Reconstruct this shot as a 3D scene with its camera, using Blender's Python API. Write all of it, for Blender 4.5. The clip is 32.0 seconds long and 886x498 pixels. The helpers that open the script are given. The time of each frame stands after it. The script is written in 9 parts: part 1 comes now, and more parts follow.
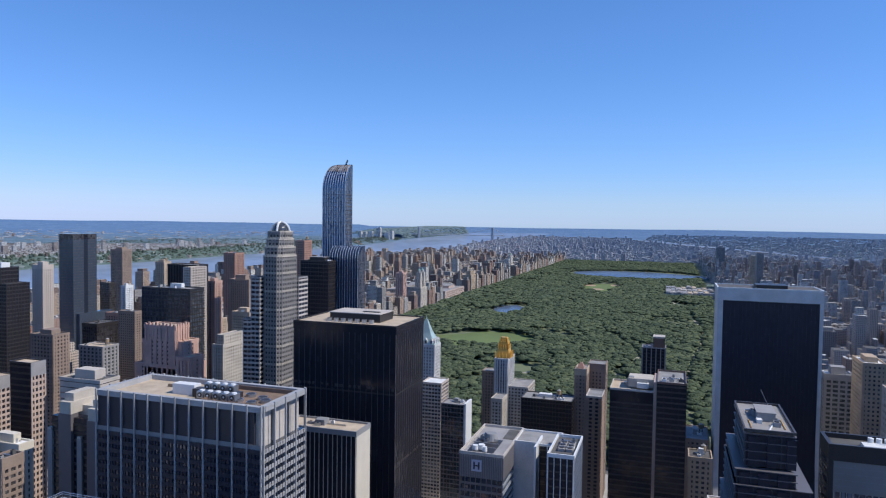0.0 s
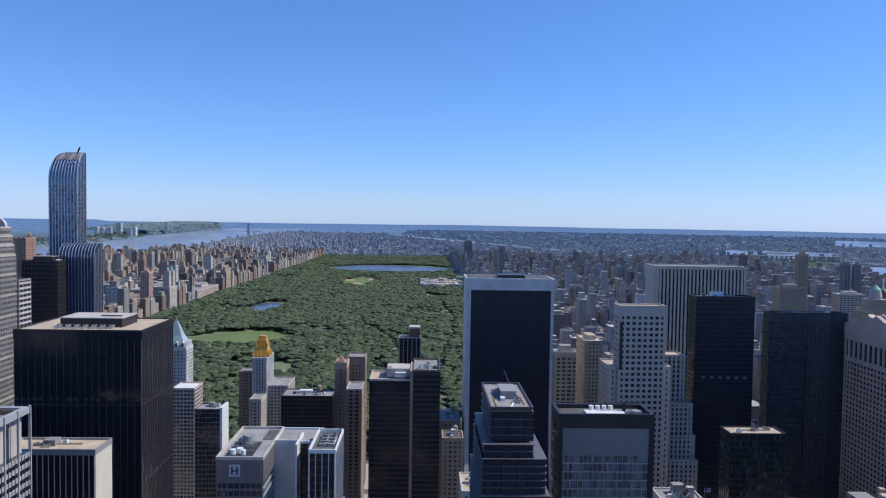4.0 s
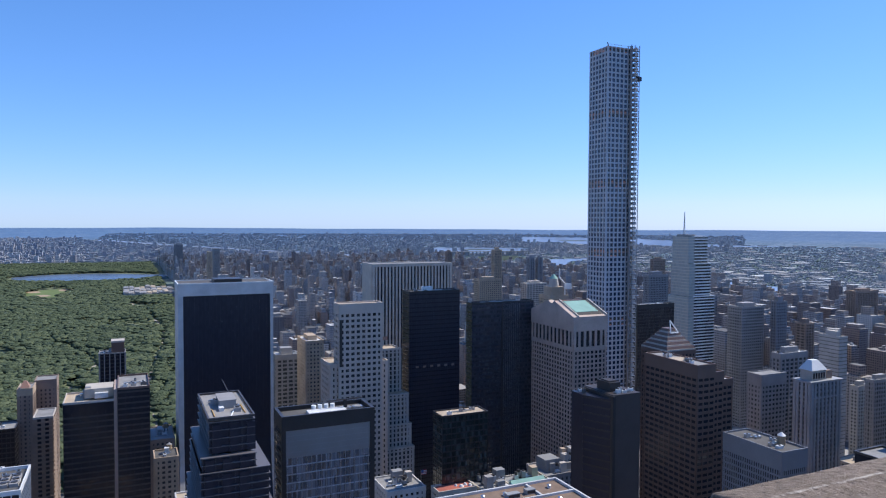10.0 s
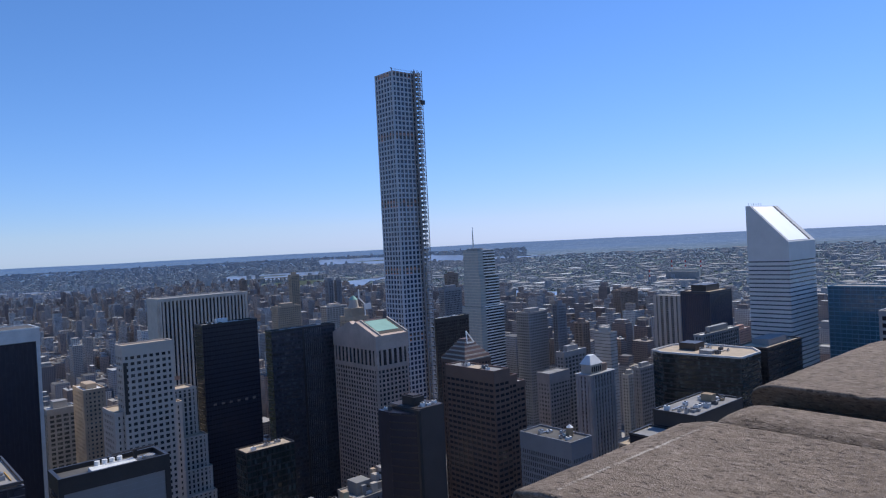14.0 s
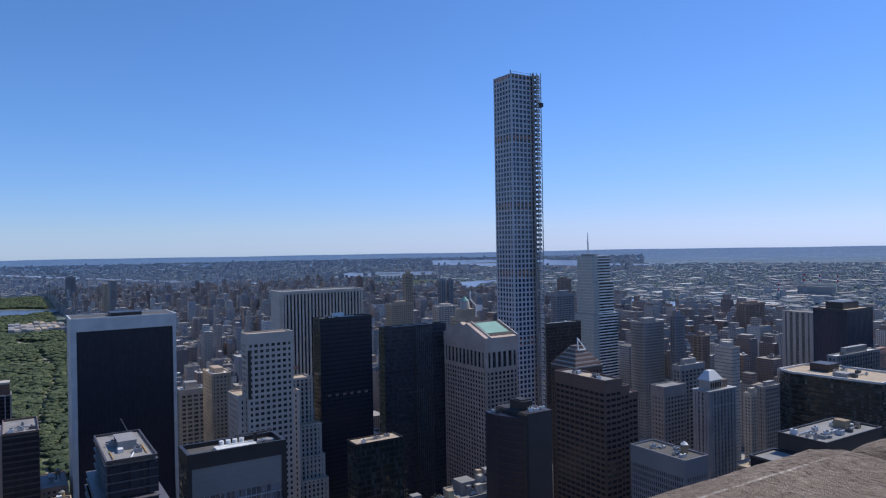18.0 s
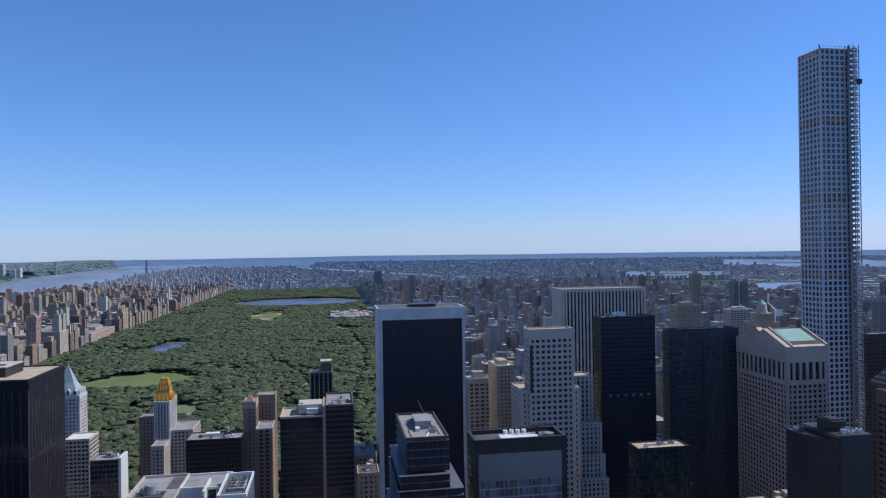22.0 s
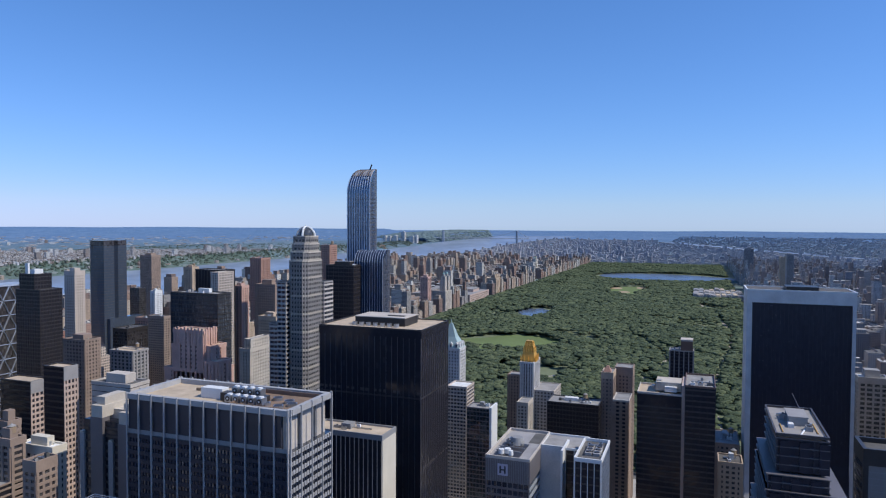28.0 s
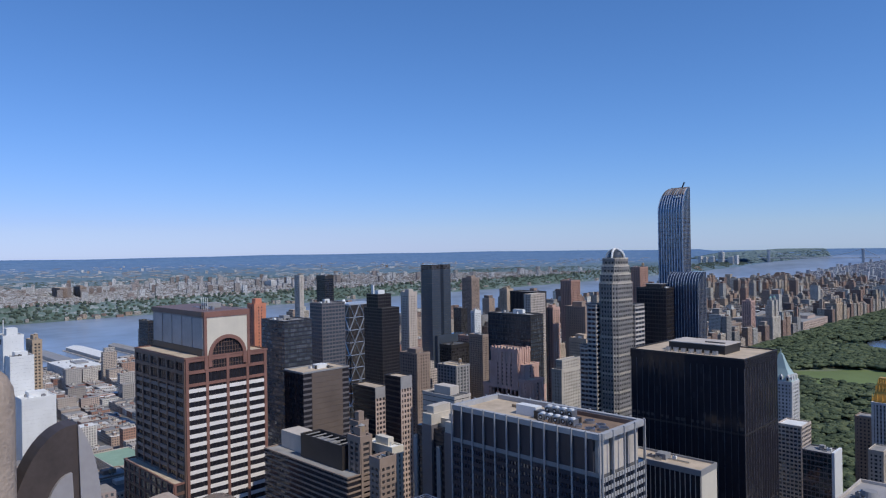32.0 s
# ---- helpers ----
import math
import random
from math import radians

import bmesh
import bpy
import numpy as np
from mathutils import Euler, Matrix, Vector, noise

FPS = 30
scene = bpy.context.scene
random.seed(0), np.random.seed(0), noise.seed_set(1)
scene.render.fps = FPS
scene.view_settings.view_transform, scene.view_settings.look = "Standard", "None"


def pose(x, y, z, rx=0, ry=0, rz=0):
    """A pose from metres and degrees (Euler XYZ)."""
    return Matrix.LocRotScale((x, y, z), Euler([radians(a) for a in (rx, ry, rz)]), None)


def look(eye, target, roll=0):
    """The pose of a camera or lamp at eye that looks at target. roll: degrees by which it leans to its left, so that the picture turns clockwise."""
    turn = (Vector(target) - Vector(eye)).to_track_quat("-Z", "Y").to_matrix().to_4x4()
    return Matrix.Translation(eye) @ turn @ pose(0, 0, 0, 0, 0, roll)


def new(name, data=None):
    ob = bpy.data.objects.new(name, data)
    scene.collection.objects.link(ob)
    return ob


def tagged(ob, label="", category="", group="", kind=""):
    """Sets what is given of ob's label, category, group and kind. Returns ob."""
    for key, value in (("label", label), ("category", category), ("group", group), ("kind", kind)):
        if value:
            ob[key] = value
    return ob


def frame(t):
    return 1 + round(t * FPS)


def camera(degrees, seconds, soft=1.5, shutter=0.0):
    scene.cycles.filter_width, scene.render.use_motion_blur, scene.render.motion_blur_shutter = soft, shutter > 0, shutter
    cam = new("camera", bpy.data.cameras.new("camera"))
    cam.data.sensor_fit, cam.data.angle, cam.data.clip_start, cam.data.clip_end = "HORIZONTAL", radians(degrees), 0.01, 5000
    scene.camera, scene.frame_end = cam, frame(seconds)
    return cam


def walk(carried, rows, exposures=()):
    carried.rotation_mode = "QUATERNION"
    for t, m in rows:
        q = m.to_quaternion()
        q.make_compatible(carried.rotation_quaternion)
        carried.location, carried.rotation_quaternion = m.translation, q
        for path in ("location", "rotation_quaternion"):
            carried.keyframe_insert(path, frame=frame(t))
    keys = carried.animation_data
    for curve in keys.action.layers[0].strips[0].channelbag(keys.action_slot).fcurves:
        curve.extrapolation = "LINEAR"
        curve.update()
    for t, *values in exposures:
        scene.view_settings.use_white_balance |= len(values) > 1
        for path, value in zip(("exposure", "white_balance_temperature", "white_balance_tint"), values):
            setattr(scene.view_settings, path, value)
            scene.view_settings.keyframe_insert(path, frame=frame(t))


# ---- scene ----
EYE = (0.0, 0.0, 259.0)      # the roof deck of a tall tower; +y is uptown, +x crosstown east
PATH = [      # seconds, yaw, pitch, roll
    (0.0, 18.161, -2.250, -0.771),
    (0.5, 15.878, -2.003, -0.390),
    (1.0, 12.570, -1.725, -0.456),
    (1.5, 9.177, -1.732, -0.653),
    (2.0, 6.096, -1.907, -0.866),
    (2.5, 3.810, -2.067, -0.875),
    (4.5, -3.387, -2.497, -1.042),
    (5.0, -5.427, -2.654, -1.293),
    (5.5, -7.683, -2.737, -1.434),
    (6.0, -10.297, -2.773, -1.714),
    (6.5, -12.580, -2.747, -1.546),
    (7.0, -14.558, -2.725, -1.257),
    (7.5, -16.064, -2.653, -1.072),
    (8.0, -17.640, -2.505, -0.992),
    (8.5, -19.135, -2.348, -1.145),
    (9.0, -20.708, -2.318, -1.016),
    (9.5, -22.427, -2.250, -0.652),
    (10.0, -24.513, -2.065, -0.256),
    (10.5, -26.667, -1.998, 0.574),
    (11.0, -29.269, -1.950, 0.923),
    (11.5, -31.712, -1.817, 0.988),
    (12.0, -34.015, -1.591, 1.119),
    (12.5, -35.811, -1.369, 1.464),
    (13.0, -37.595, -1.082, 2.065),
    (13.5, -39.303, -0.825, 2.516),
    (14.0, -41.211, -0.642, 2.900),
    (14.5, -42.512, -0.602, 3.175),
    (16.5, -39.780, -0.040, 1.432),
    (17.0, -37.663, 0.007, 1.402),
    (17.5, -34.963, -0.034, 1.281),
    (18.0, -31.893, -0.111, 1.001),
    (18.5, -28.867, -0.250, 0.728),
    (19.0, -25.914, -0.409, 0.640),
    (19.5, -23.301, -0.439, 0.420),
    (20.0, -20.511, -0.364, 0.366),
    (20.5, -17.896, -0.235, 0.502),
    (21.0, -14.850, -0.104, 0.654),
    (21.5, -12.009, 0.013, 0.734),
    (22.0, -9.038, 0.092, 0.849),
    (22.5, -6.566, 0.112, 1.053),
    (23.0, -4.003, 0.064, 1.091),
    (23.5, -1.313, -0.027, 0.869),
    (24.0, 1.657, -0.151, 0.604),
    (24.5, 4.098, -0.318, 0.212),
    (25.0, 6.301, -0.461, -0.123),
    (25.5, 8.078, -0.588, -0.298),
    (27.5, 17.078, -1.721, -0.254),
    (28.0, 20.151, -1.972, -0.264),
    (28.5, 23.752, -2.079, -0.217),
    (29.0, 28.949, -2.239, -0.016),
    (29.5, 32.104, -2.400, 0.124),
    (30.0, 34.300, -2.478, 0.354),
    (30.5, 36.901, -1.978, 0.791),
    (31.0, 39.824, -1.072, 0.860),
    (31.5, 42.546, -0.366, 0.890),
    (32.0, 45.242, 0.019, 0.930),
]
cam = camera(65.07, 32.0, soft=1.2)
EXPOSURE = [(t, stops, 6550 if 11 < t < 18 else 6400, 10) for t, stops in ((0, -0.1), (5, -0.04), (6, 0.03), (8, 0.1), (10, 0.11), (13, -0.04), (14.5, -0.25), (17, -0.32),
                                                  (20, -0.2), (24, -0.28), (28, -0.17), (31, -0.3), (32, -0.42))]
walk(cam, [(t, pose(*EYE, 90 + p, r, y)) for t, y, p, r in PATH], EXPOSURE)

# ---- light -------------------------------------------------------------
SUN_TURN, SUN_RISE = 86.0, 50.0      # clockwise from uptown (+y), and above the horizon
world = bpy.data.worlds.new("sky")
scene.world = world
world.use_nodes = True
wn = world.node_tree
sky = wn.nodes.new("ShaderNodeTexSky")
sky.sky_type, sky.sun_disc = "NISHITA", False
sky.sun_elevation, sky.sun_rotation = radians(SUN_RISE), radians(SUN_TURN)
sky.altitude, sky.air_density, sky.dust_density, sky.ozone_density = 260, 1.0, 0.0, 5.0
# the clear blue of a dry day, a touch more lilac where the sky is palest
tint = wn.nodes.new("ShaderNodeMix")
tint.data_type, tint.blend_type = "RGBA", "MULTIPLY"
tint.inputs[0].default_value = 1.0
pale = wn.nodes.new("ShaderNodeRGBToBW")
level = wn.nodes.new("ShaderNodeMapRange")
level.inputs["From Min"].default_value, level.inputs["From Max"].default_value = 2.0, 8.0
cast = wn.nodes.new("ShaderNodeMix")
cast.data_type = "RGBA"
cast.inputs[6].default_value, cast.inputs[7].default_value = (0.525, 0.755, 1.03, 1), (0.515, 0.58, 0.945, 1)
wn.links.new(sky.outputs[0], pale.inputs[0])
wn.links.new(pale.outputs[0], level.inputs[0])
wn.links.new(level.outputs[0], cast.inputs[0])
wn.links.new(cast.outputs[2], tint.inputs[7])
wn.links.new(sky.outputs[0], tint.inputs[6])
# bluer haze where the clear sky turns reddish, along the horizon
rgb = wn.nodes.new("ShaderNodeSeparateColor")
wn.links.new(sky.outputs[0], rgb.inputs[0])
redness = wn.nodes.new("ShaderNodeMath")
redness.operation = "DIVIDE"
wn.links.new(rgb.outputs[0], redness.inputs[0])
wn.links.new(rgb.outputs[1], redness.inputs[1])
low = wn.nodes.new("ShaderNodeMapRange")
low.inputs["From Min"].default_value, low.inputs["From Max"].default_value = 0.85, 1.16
wn.links.new(redness.outputs[0], low.inputs[0])
haze = wn.nodes.new("ShaderNodeMix")
haze.data_type, haze.blend_type = "RGBA", "MULTIPLY"
haze.inputs[7].default_value = (0.78, 0.94, 1.15, 1)
wn.links.new(low.outputs[0], haze.inputs[0])
wn.links.new(tint.outputs[2], haze.inputs[6])
wn.links.new(haze.outputs[2], wn.nodes["Background"].inputs[0])
wn.nodes["Background"].inputs[1].default_value = 0.165
sun = new("sun", bpy.data.lights.new("sun", "SUN"))
sun.data.energy, sun.data.angle, sun.data.color = 4.4, radians(0.5), (1.0, 0.945, 0.86)
far_sun = Vector((math.sin(radians(SUN_TURN)) * math.cos(radians(SUN_RISE)),
                  math.cos(radians(SUN_TURN)) * math.cos(radians(SUN_RISE)), math.sin(radians(SUN_RISE))))
sun.matrix_world = look(far_sun * 900 + Vector((0, 0, 300)), (0, 0, 300))

# ---- materials -----------------------------------------------------------


def nodes_of(name):
    m = bpy.data.materials.new(name)
    m.use_nodes = True
    return m, m.node_tree, m.node_tree.nodes["Principled BSDF"]


def link(nt, a, b):
    nt.links.new(a, b)


def mathn(nt, op, a, b=None, c=None):
    n = nt.nodes.new("ShaderNodeMath")
    n.operation = op
    for i, v in enumerate((a, b, c)):
        if v is None:
            continue
        if isinstance(v, (int, float)):
            n.inputs[i].default_value = v
        else:
            link(nt, v, n.inputs[i])
    return n.outputs[0]


def mixc(nt, fac, a, b, blend="MIX"):
    n = nt.nodes.new("ShaderNodeMix")
    n.data_type, n.blend_type = "RGBA", blend
    for sock, v in ((n.inputs[0], fac), (n.inputs[6], a), (n.inputs[7], b)):
        if isinstance(v, (int, float)):
            sock.default_value = v
        elif isinstance(v, tuple):
            sock.default_value = (*v, 1)
        else:
            link(nt, v, sock)
    return n.outputs[2]


def noise_at(nt, scale, detail=4, vec=None, rough=0.55):
    n = nt.nodes.new("ShaderNodeTexNoise")
    n.inputs["Scale"].default_value, n.inputs["Detail"].default_value, n.inputs["Roughness"].default_value = scale, detail, rough
    if vec is None:
        vec = nt.nodes.new("ShaderNodeNewGeometry").outputs["Position"]
    link(nt, vec, n.inputs["Vector"])
    return n.outputs["Fac"]


def ramp(nt, fac, stops):
    n = nt.nodes.new("ShaderNodeValToRGB")
    el = n.color_ramp.elements
    while len(el) < len(stops):
        el.new(0.5)
    for e, (p, c) in zip(el, stops):
        e.position, e.color = p, (*c, 1)
    link(nt, fac, n.inputs[0])
    return n.outputs[0]


def scaled(c, k):
    return tuple(v * k for v in c)


def surface(name, rgb, rough=0.8, var=0.25, scale=0.08, fine=1.2, metal=0.0, bump=0.0, streak=0.0):
    """Stone, metal, paint or concrete: stains of two sizes, and streaks that run down."""
    m, nt, p = nodes_of(name)
    big, small = noise_at(nt, scale, 3), noise_at(nt, fine, 5)
    k = mathn(nt, "ADD", mathn(nt, "MULTIPLY", big, 0.65), mathn(nt, "MULTIPLY", small, 0.35))
    col = ramp(nt, k, ((0.3, scaled(rgb, 1 - var)), (0.7, tuple(min(0.95, v * (1 + var * 0.7)) for v in rgb))))
    if streak:
        mp = nt.nodes.new("ShaderNodeMapping")
        mp.inputs["Scale"].default_value = (0.9, 0.9, 0.03)
        link(nt, nt.nodes.new("ShaderNodeNewGeometry").outputs["Position"], mp.inputs["Vector"])
        col = mixc(nt, mathn(nt, "MULTIPLY", noise_at(nt, 1.0, 4, mp.outputs[0]), streak), col, scaled(rgb, 0.45))
    link(nt, col, p.inputs["Base Color"])
    p.inputs["Roughness"].default_value, p.inputs["Metallic"].default_value = rough, metal
    if bump:
        b = nt.nodes.new("ShaderNodeBump")
        b.inputs["Strength"].default_value, b.inputs["Distance"].default_value = bump, 0.05
        link(nt, small, b.inputs["Height"])
        link(nt, b.outputs[0], p.inputs["Normal"])
    return m


def cell_noise(nt, w, h, seed=0.0):
    """A random value for each pane of w by h metres, on walls of any side; and the two cell places."""
    g = nt.nodes.new("ShaderNodeNewGeometry")
    sp, sn = nt.nodes.new("ShaderNodeSeparateXYZ"), nt.nodes.new("ShaderNodeSeparateXYZ")
    link(nt, g.outputs["Position"], sp.inputs[0])
    link(nt, g.outputs["True Normal"], sn.inputs[0])
    ew = mathn(nt, "GREATER_THAN", mathn(nt, "ABSOLUTE", sn.outputs[0]), 0.7)
    u = mathn(nt, "ADD", mathn(nt, "MULTIPLY", sp.outputs[1], ew), mathn(nt, "MULTIPLY", sp.outputs[0], mathn(nt, "SUBTRACT", 1.0, ew)))
    u, v = mathn(nt, "DIVIDE", u, w), mathn(nt, "DIVIDE", sp.outputs[2], h)
    c = nt.nodes.new("ShaderNodeCombineXYZ")
    link(nt, mathn(nt, "FLOOR", u), c.inputs[0])
    link(nt, mathn(nt, "FLOOR", v), c.inputs[1])
    link(nt, mathn(nt, "ADD", mathn(nt, "MULTIPLY", ew, 7.3), seed), c.inputs[2])
    wnz = nt.nodes.new("ShaderNodeTexWhiteNoise")
    link(nt, c.outputs[0], wnz.inputs["Vector"])
    return wnz.outputs["Value"], mathn(nt, "FRACT", u), mathn(nt, "FRACT", v), sn.outputs[2], wnz.outputs["Color"]


def glass(name, rgb, pane=(1.6, 3.8), rough=0.07, ior=1.75, blinds=0.25, blind=(0.30, 0.29, 0.27)):
    """Window glass before dark rooms; some panes have blinds down."""
    m, nt, p = nodes_of(name)
    r, fu, fv, nz, hue = cell_noise(nt, *pane)
    tone = ramp(nt, r, ((0.0, scaled(rgb, 0.65 if blinds > 0.1 else 0.9)), (0.55, rgb), (1 - blinds - 0.001, scaled(rgb, 1.5 if blinds > 0.1 else 1.1)), (1.0, tuple((1 - 1.6 * min(blinds, 0.3)) * a + 1.6 * min(blinds, 0.3) * b for a, b in zip(rgb, blind)))))
    link(nt, tone, p.inputs["Base Color"])
    p.inputs["Roughness"].default_value, p.inputs["IOR"].default_value = rough, ior
    b = nt.nodes.new("ShaderNodeBump")
    b.inputs["Strength"].default_value, b.inputs["Distance"].default_value = 0.025, 0.3
    link(nt, noise_at(nt, 0.16, 2), b.inputs["Height"])
    # every pane sits a little out of true
    shift, tilt = nt.nodes.new("ShaderNodeVectorMath"), nt.nodes.new("ShaderNodeVectorMath")
    shift.operation, tilt.operation = "SUBTRACT", "MULTIPLY_ADD"
    shift.inputs[1].default_value, tilt.inputs[1].default_value = (0.5, 0.5, 0.5), (0.035, 0.035, 0.05)
    link(nt, hue, shift.inputs[0])
    link(nt, shift.outputs[0], tilt.inputs[0])
    link(nt, b.outputs[0], tilt.inputs[2])
    link(nt, tilt.outputs[0], p.inputs["Normal"])
    return m


def city_wall(name, stops, win=(3.2, 3.4), glass_rgb=(0.06, 0.07, 0.085), open_u=0.52, open_v=0.55, roof=(0.22, 0.21, 0.20), bright=1.0):
    """Walls of ordinary buildings: a colour for each house, rows of dark windows, flat tarred or gravelled roofs."""
    m, nt, p = nodes_of(name)
    g = nt.nodes.new("ShaderNodeNewGeometry")
    isl = g.outputs["Random Per Island"]
    r, fu, fv, nz, _ = cell_noise(nt, *win)
    wall = ramp(nt, isl, stops)
    stain = noise_at(nt, 0.05, 4)
    wall = mixc(nt, mathn(nt, "MULTIPLY", stain, 0.35), wall, (0.2, 0.18, 0.165))
    hole = mathn(nt, "MULTIPLY", mathn(nt, "LESS_THAN", mathn(nt, "ABSOLUTE", mathn(nt, "SUBTRACT", fu, 0.5)), open_u / 2),
                 mathn(nt, "LESS_THAN", mathn(nt, "ABSOLUTE", mathn(nt, "SUBTRACT", fv, 0.5)), open_v / 2))
    up = mathn(nt, "GREATER_THAN", nz, 0.5)
    hole = mathn(nt, "MULTIPLY", hole, mathn(nt, "SUBTRACT", 1.0, up))
    pane = ramp(nt, r, ((0.0, scaled(glass_rgb, 0.6)), (0.7, glass_rgb), (1.0, (0.2, 0.19, 0.17))))
    col = mixc(nt, hole, wall, pane)
    r2 = mathn(nt, "FRACT", mathn(nt, "MULTIPLY", isl, 17.31))
    rc = ramp(nt, r2, ((0.0, scaled(roof, 0.35)), (0.35, scaled(roof, 0.8)), (0.7, scaled((0.36, 0.31, 0.26), bright)), (0.88, scaled((0.5, 0.48, 0.45), bright)), (1.0, scaled((0.72, 0.72, 0.70), bright))))
    rc = mixc(nt, mathn(nt, "MULTIPLY", noise_at(nt, 0.25, 4), 0.5), rc, scaled(roof, 0.5))
    link(nt, mixc(nt, up, col, rc), p.inputs["Base Color"])
    link(nt, mathn(nt, "SUBTRACT", 0.85, mathn(nt, "MULTIPLY", hole, 0.7)), p.inputs["Roughness"])
    return m


def leafy(name, dark, mid, light, scale=0.9):
    m, nt, p = nodes_of(name)
    g = nt.nodes.new("ShaderNodeNewGeometry")
    isl = g.outputs["Random Per Island"]
    k = mathn(nt, "ADD", mathn(nt, "MULTIPLY", isl, 0.22), mathn(nt, "ADD", mathn(nt, "MULTIPLY", noise_at(nt, 0.011, 4), 0.24), mathn(nt, "ADD", mathn(nt, "MULTIPLY", noise_at(nt, 0.085, 2), 0.34), mathn(nt, "MULTIPLY", noise_at(nt, scale, 5, rough=0.75), 0.30))))
    col = ramp(nt, k, ((0.40, dark), (0.53, mid), (0.67, light)))
    link(nt, col, p.inputs["Base Color"])
    p.inputs["Roughness"].default_value = 0.8
    p.inputs["Specular IOR Level"].default_value = 0.08
    b = nt.nodes.new("ShaderNodeBump")
    b.inputs["Strength"].default_value, b.inputs["Distance"].default_value = 0.6, 1.0
    link(nt, noise_at(nt, scale, 4, rough=0.7), b.inputs["Height"])
    link(nt, b.outputs[0], p.inputs["Normal"])
    return m


def water_mat(name, rgb, rough=0.18):
    m, nt, p = nodes_of(name)
    k = noise_at(nt, 0.004, 4)
    link(nt, ramp(nt, k, ((0.35, scaled(rgb, 0.8)), (0.65, scaled(rgb, 1.2)))), p.inputs["Base Color"])
    p.inputs["Roughness"].default_value, p.inputs["IOR"].default_value = rough, 1.33
    b = nt.nodes.new("ShaderNodeBump")
    b.inputs["Strength"].default_value, b.inputs["Distance"].default_value = 0.06, 0.5
    link(nt, noise_at(nt, 0.08, 5), b.inputs["Height"])
    link(nt, b.outputs[0], p.inputs["Normal"])
    return m


M = {}
M["glass_dark"] = glass("dark_glass", (0.045, 0.041, 0.043), blinds=0.14)
M["glass_black"] = glass("black_glass", (0.025, 0.024, 0.03), ior=1.48, blinds=0.02, rough=0.1)
M["glass_bronze"] = glass("bronze_glass", (0.023, 0.022, 0.028), ior=1.5, blinds=0.04, rough=0.12)
M["glass_blue"] = glass("blue_glass", (0.018, 0.027, 0.045), ior=1.8, blinds=0.01)
M["glass_navy"] = glass("navy_glass", (0.03, 0.045, 0.08), ior=1.55, blinds=0.02, rough=0.1)
M["glass_royal"] = glass("royal_blue_glass", (0.026, 0.058, 0.125), ior=2.0, blinds=0.0, rough=0.08)
# the reflected sky is put into this glass as a pale base colour
M["glass_sky_tone"] = glass("sky_toned_glass", (0.36, 0.385, 0.37), ior=1.7, blinds=0.0, rough=0.12)
M["glass_steel"] = glass("steel_blue_glass", (0.06, 0.075, 0.10), ior=1.8, blinds=0.0, rough=0.1)
M["glass_night"] = glass("midnight_glass", (0.021, 0.022, 0.035), ior=1.45, blinds=0.0, rough=0.3)
M["glass_teal"] = glass("teal_glass", (0.02, 0.035, 0.04), ior=1.7, blinds=0.15)
# pale panes are blinds and also stand in for lit panes and reflections
M["glass_lit"] = glass("office_glass_blinds_and_reflections", (0.045, 0.05, 0.06), pane=(1.5, 3.9), ior=1.7, blinds=0.22, blind=(0.22, 0.235, 0.24))
# pale panes are curtains and also painted reflections of buildings opposite
M["glass_curtain"] = glass("curtained_reflection_glass", (0.085, 0.092, 0.115), pane=(1.2, 4.2), ior=2.5, blinds=0.55, blind=(0.36, 0.38, 0.42))
M["dash_brown"] = surface("dark_brown_spandrel", (0.07, 0.058, 0.052), rough=0.5, var=0.55, scale=0.35, fine=0.6)
M["glass_mirror"] = glass("mirrored_grey_glass", (0.07, 0.08, 0.095), pane=(3.0, 4.0), ior=2.1, blinds=0.12, blind=(0.3, 0.3, 0.3))
M["sign_pale"] = surface("pale_sign_board", (0.50, 0.49, 0.58), rough=0.5, var=0.06)
M["screen_grey"] = surface("ribbed_screen", (0.245, 0.228, 0.215), rough=0.45, var=0.12)
M["glass_grey"] = glass("grey_glass", (0.05, 0.055, 0.06), ior=1.7, blinds=0.3)
M["glass_green"] = glass("green_glass", (0.024, 0.032, 0.03), ior=1.5, blinds=0.22, blind=(0.20, 0.24, 0.23))
M["glass_cyan"] = glass("cyan_glass", (0.05, 0.14, 0.19), ior=2.0, blinds=0.1)
M["concrete"] = surface("pale_concrete", (0.55, 0.49, 0.425), streak=0.3)
M["granite_grey"] = surface("grey_granite", (0.345, 0.325, 0.31), rough=0.6, streak=0.25)
M["pier_grey"] = surface("grey_metal_pier", (0.40, 0.395, 0.39), rough=0.5, streak=0.25)
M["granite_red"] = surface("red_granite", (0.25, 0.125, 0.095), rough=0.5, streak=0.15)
M["granite_pink"] = surface("pink_granite", (0.54, 0.405, 0.33), rough=0.6, streak=0.15)
M["tower_concrete"] = surface("tower_concrete", (0.47, 0.49, 0.52), rough=0.6, var=0.1)
M["mid_stone"] = surface("mid_stone", (0.31, 0.29, 0.27), streak=0.25)
M["limestone"] = surface("limestone", (0.55, 0.49, 0.41), streak=0.3)
M["white_stone"] = surface("white_stone", (0.62, 0.6, 0.57), rough=0.6, streak=0.15)
M["white_paint"] = surface("white_paint", (0.76, 0.76, 0.74), rough=0.5, var=0.12, streak=0.12)
M["band_sunlit"] = surface("sunlit_white_spandrel", (0.80, 0.745, 0.69), rough=0.6, var=0.1, streak=0.15)
M["white_concrete"] = surface("white_concrete", (0.52, 0.44, 0.37), rough=0.7, var=0.12)
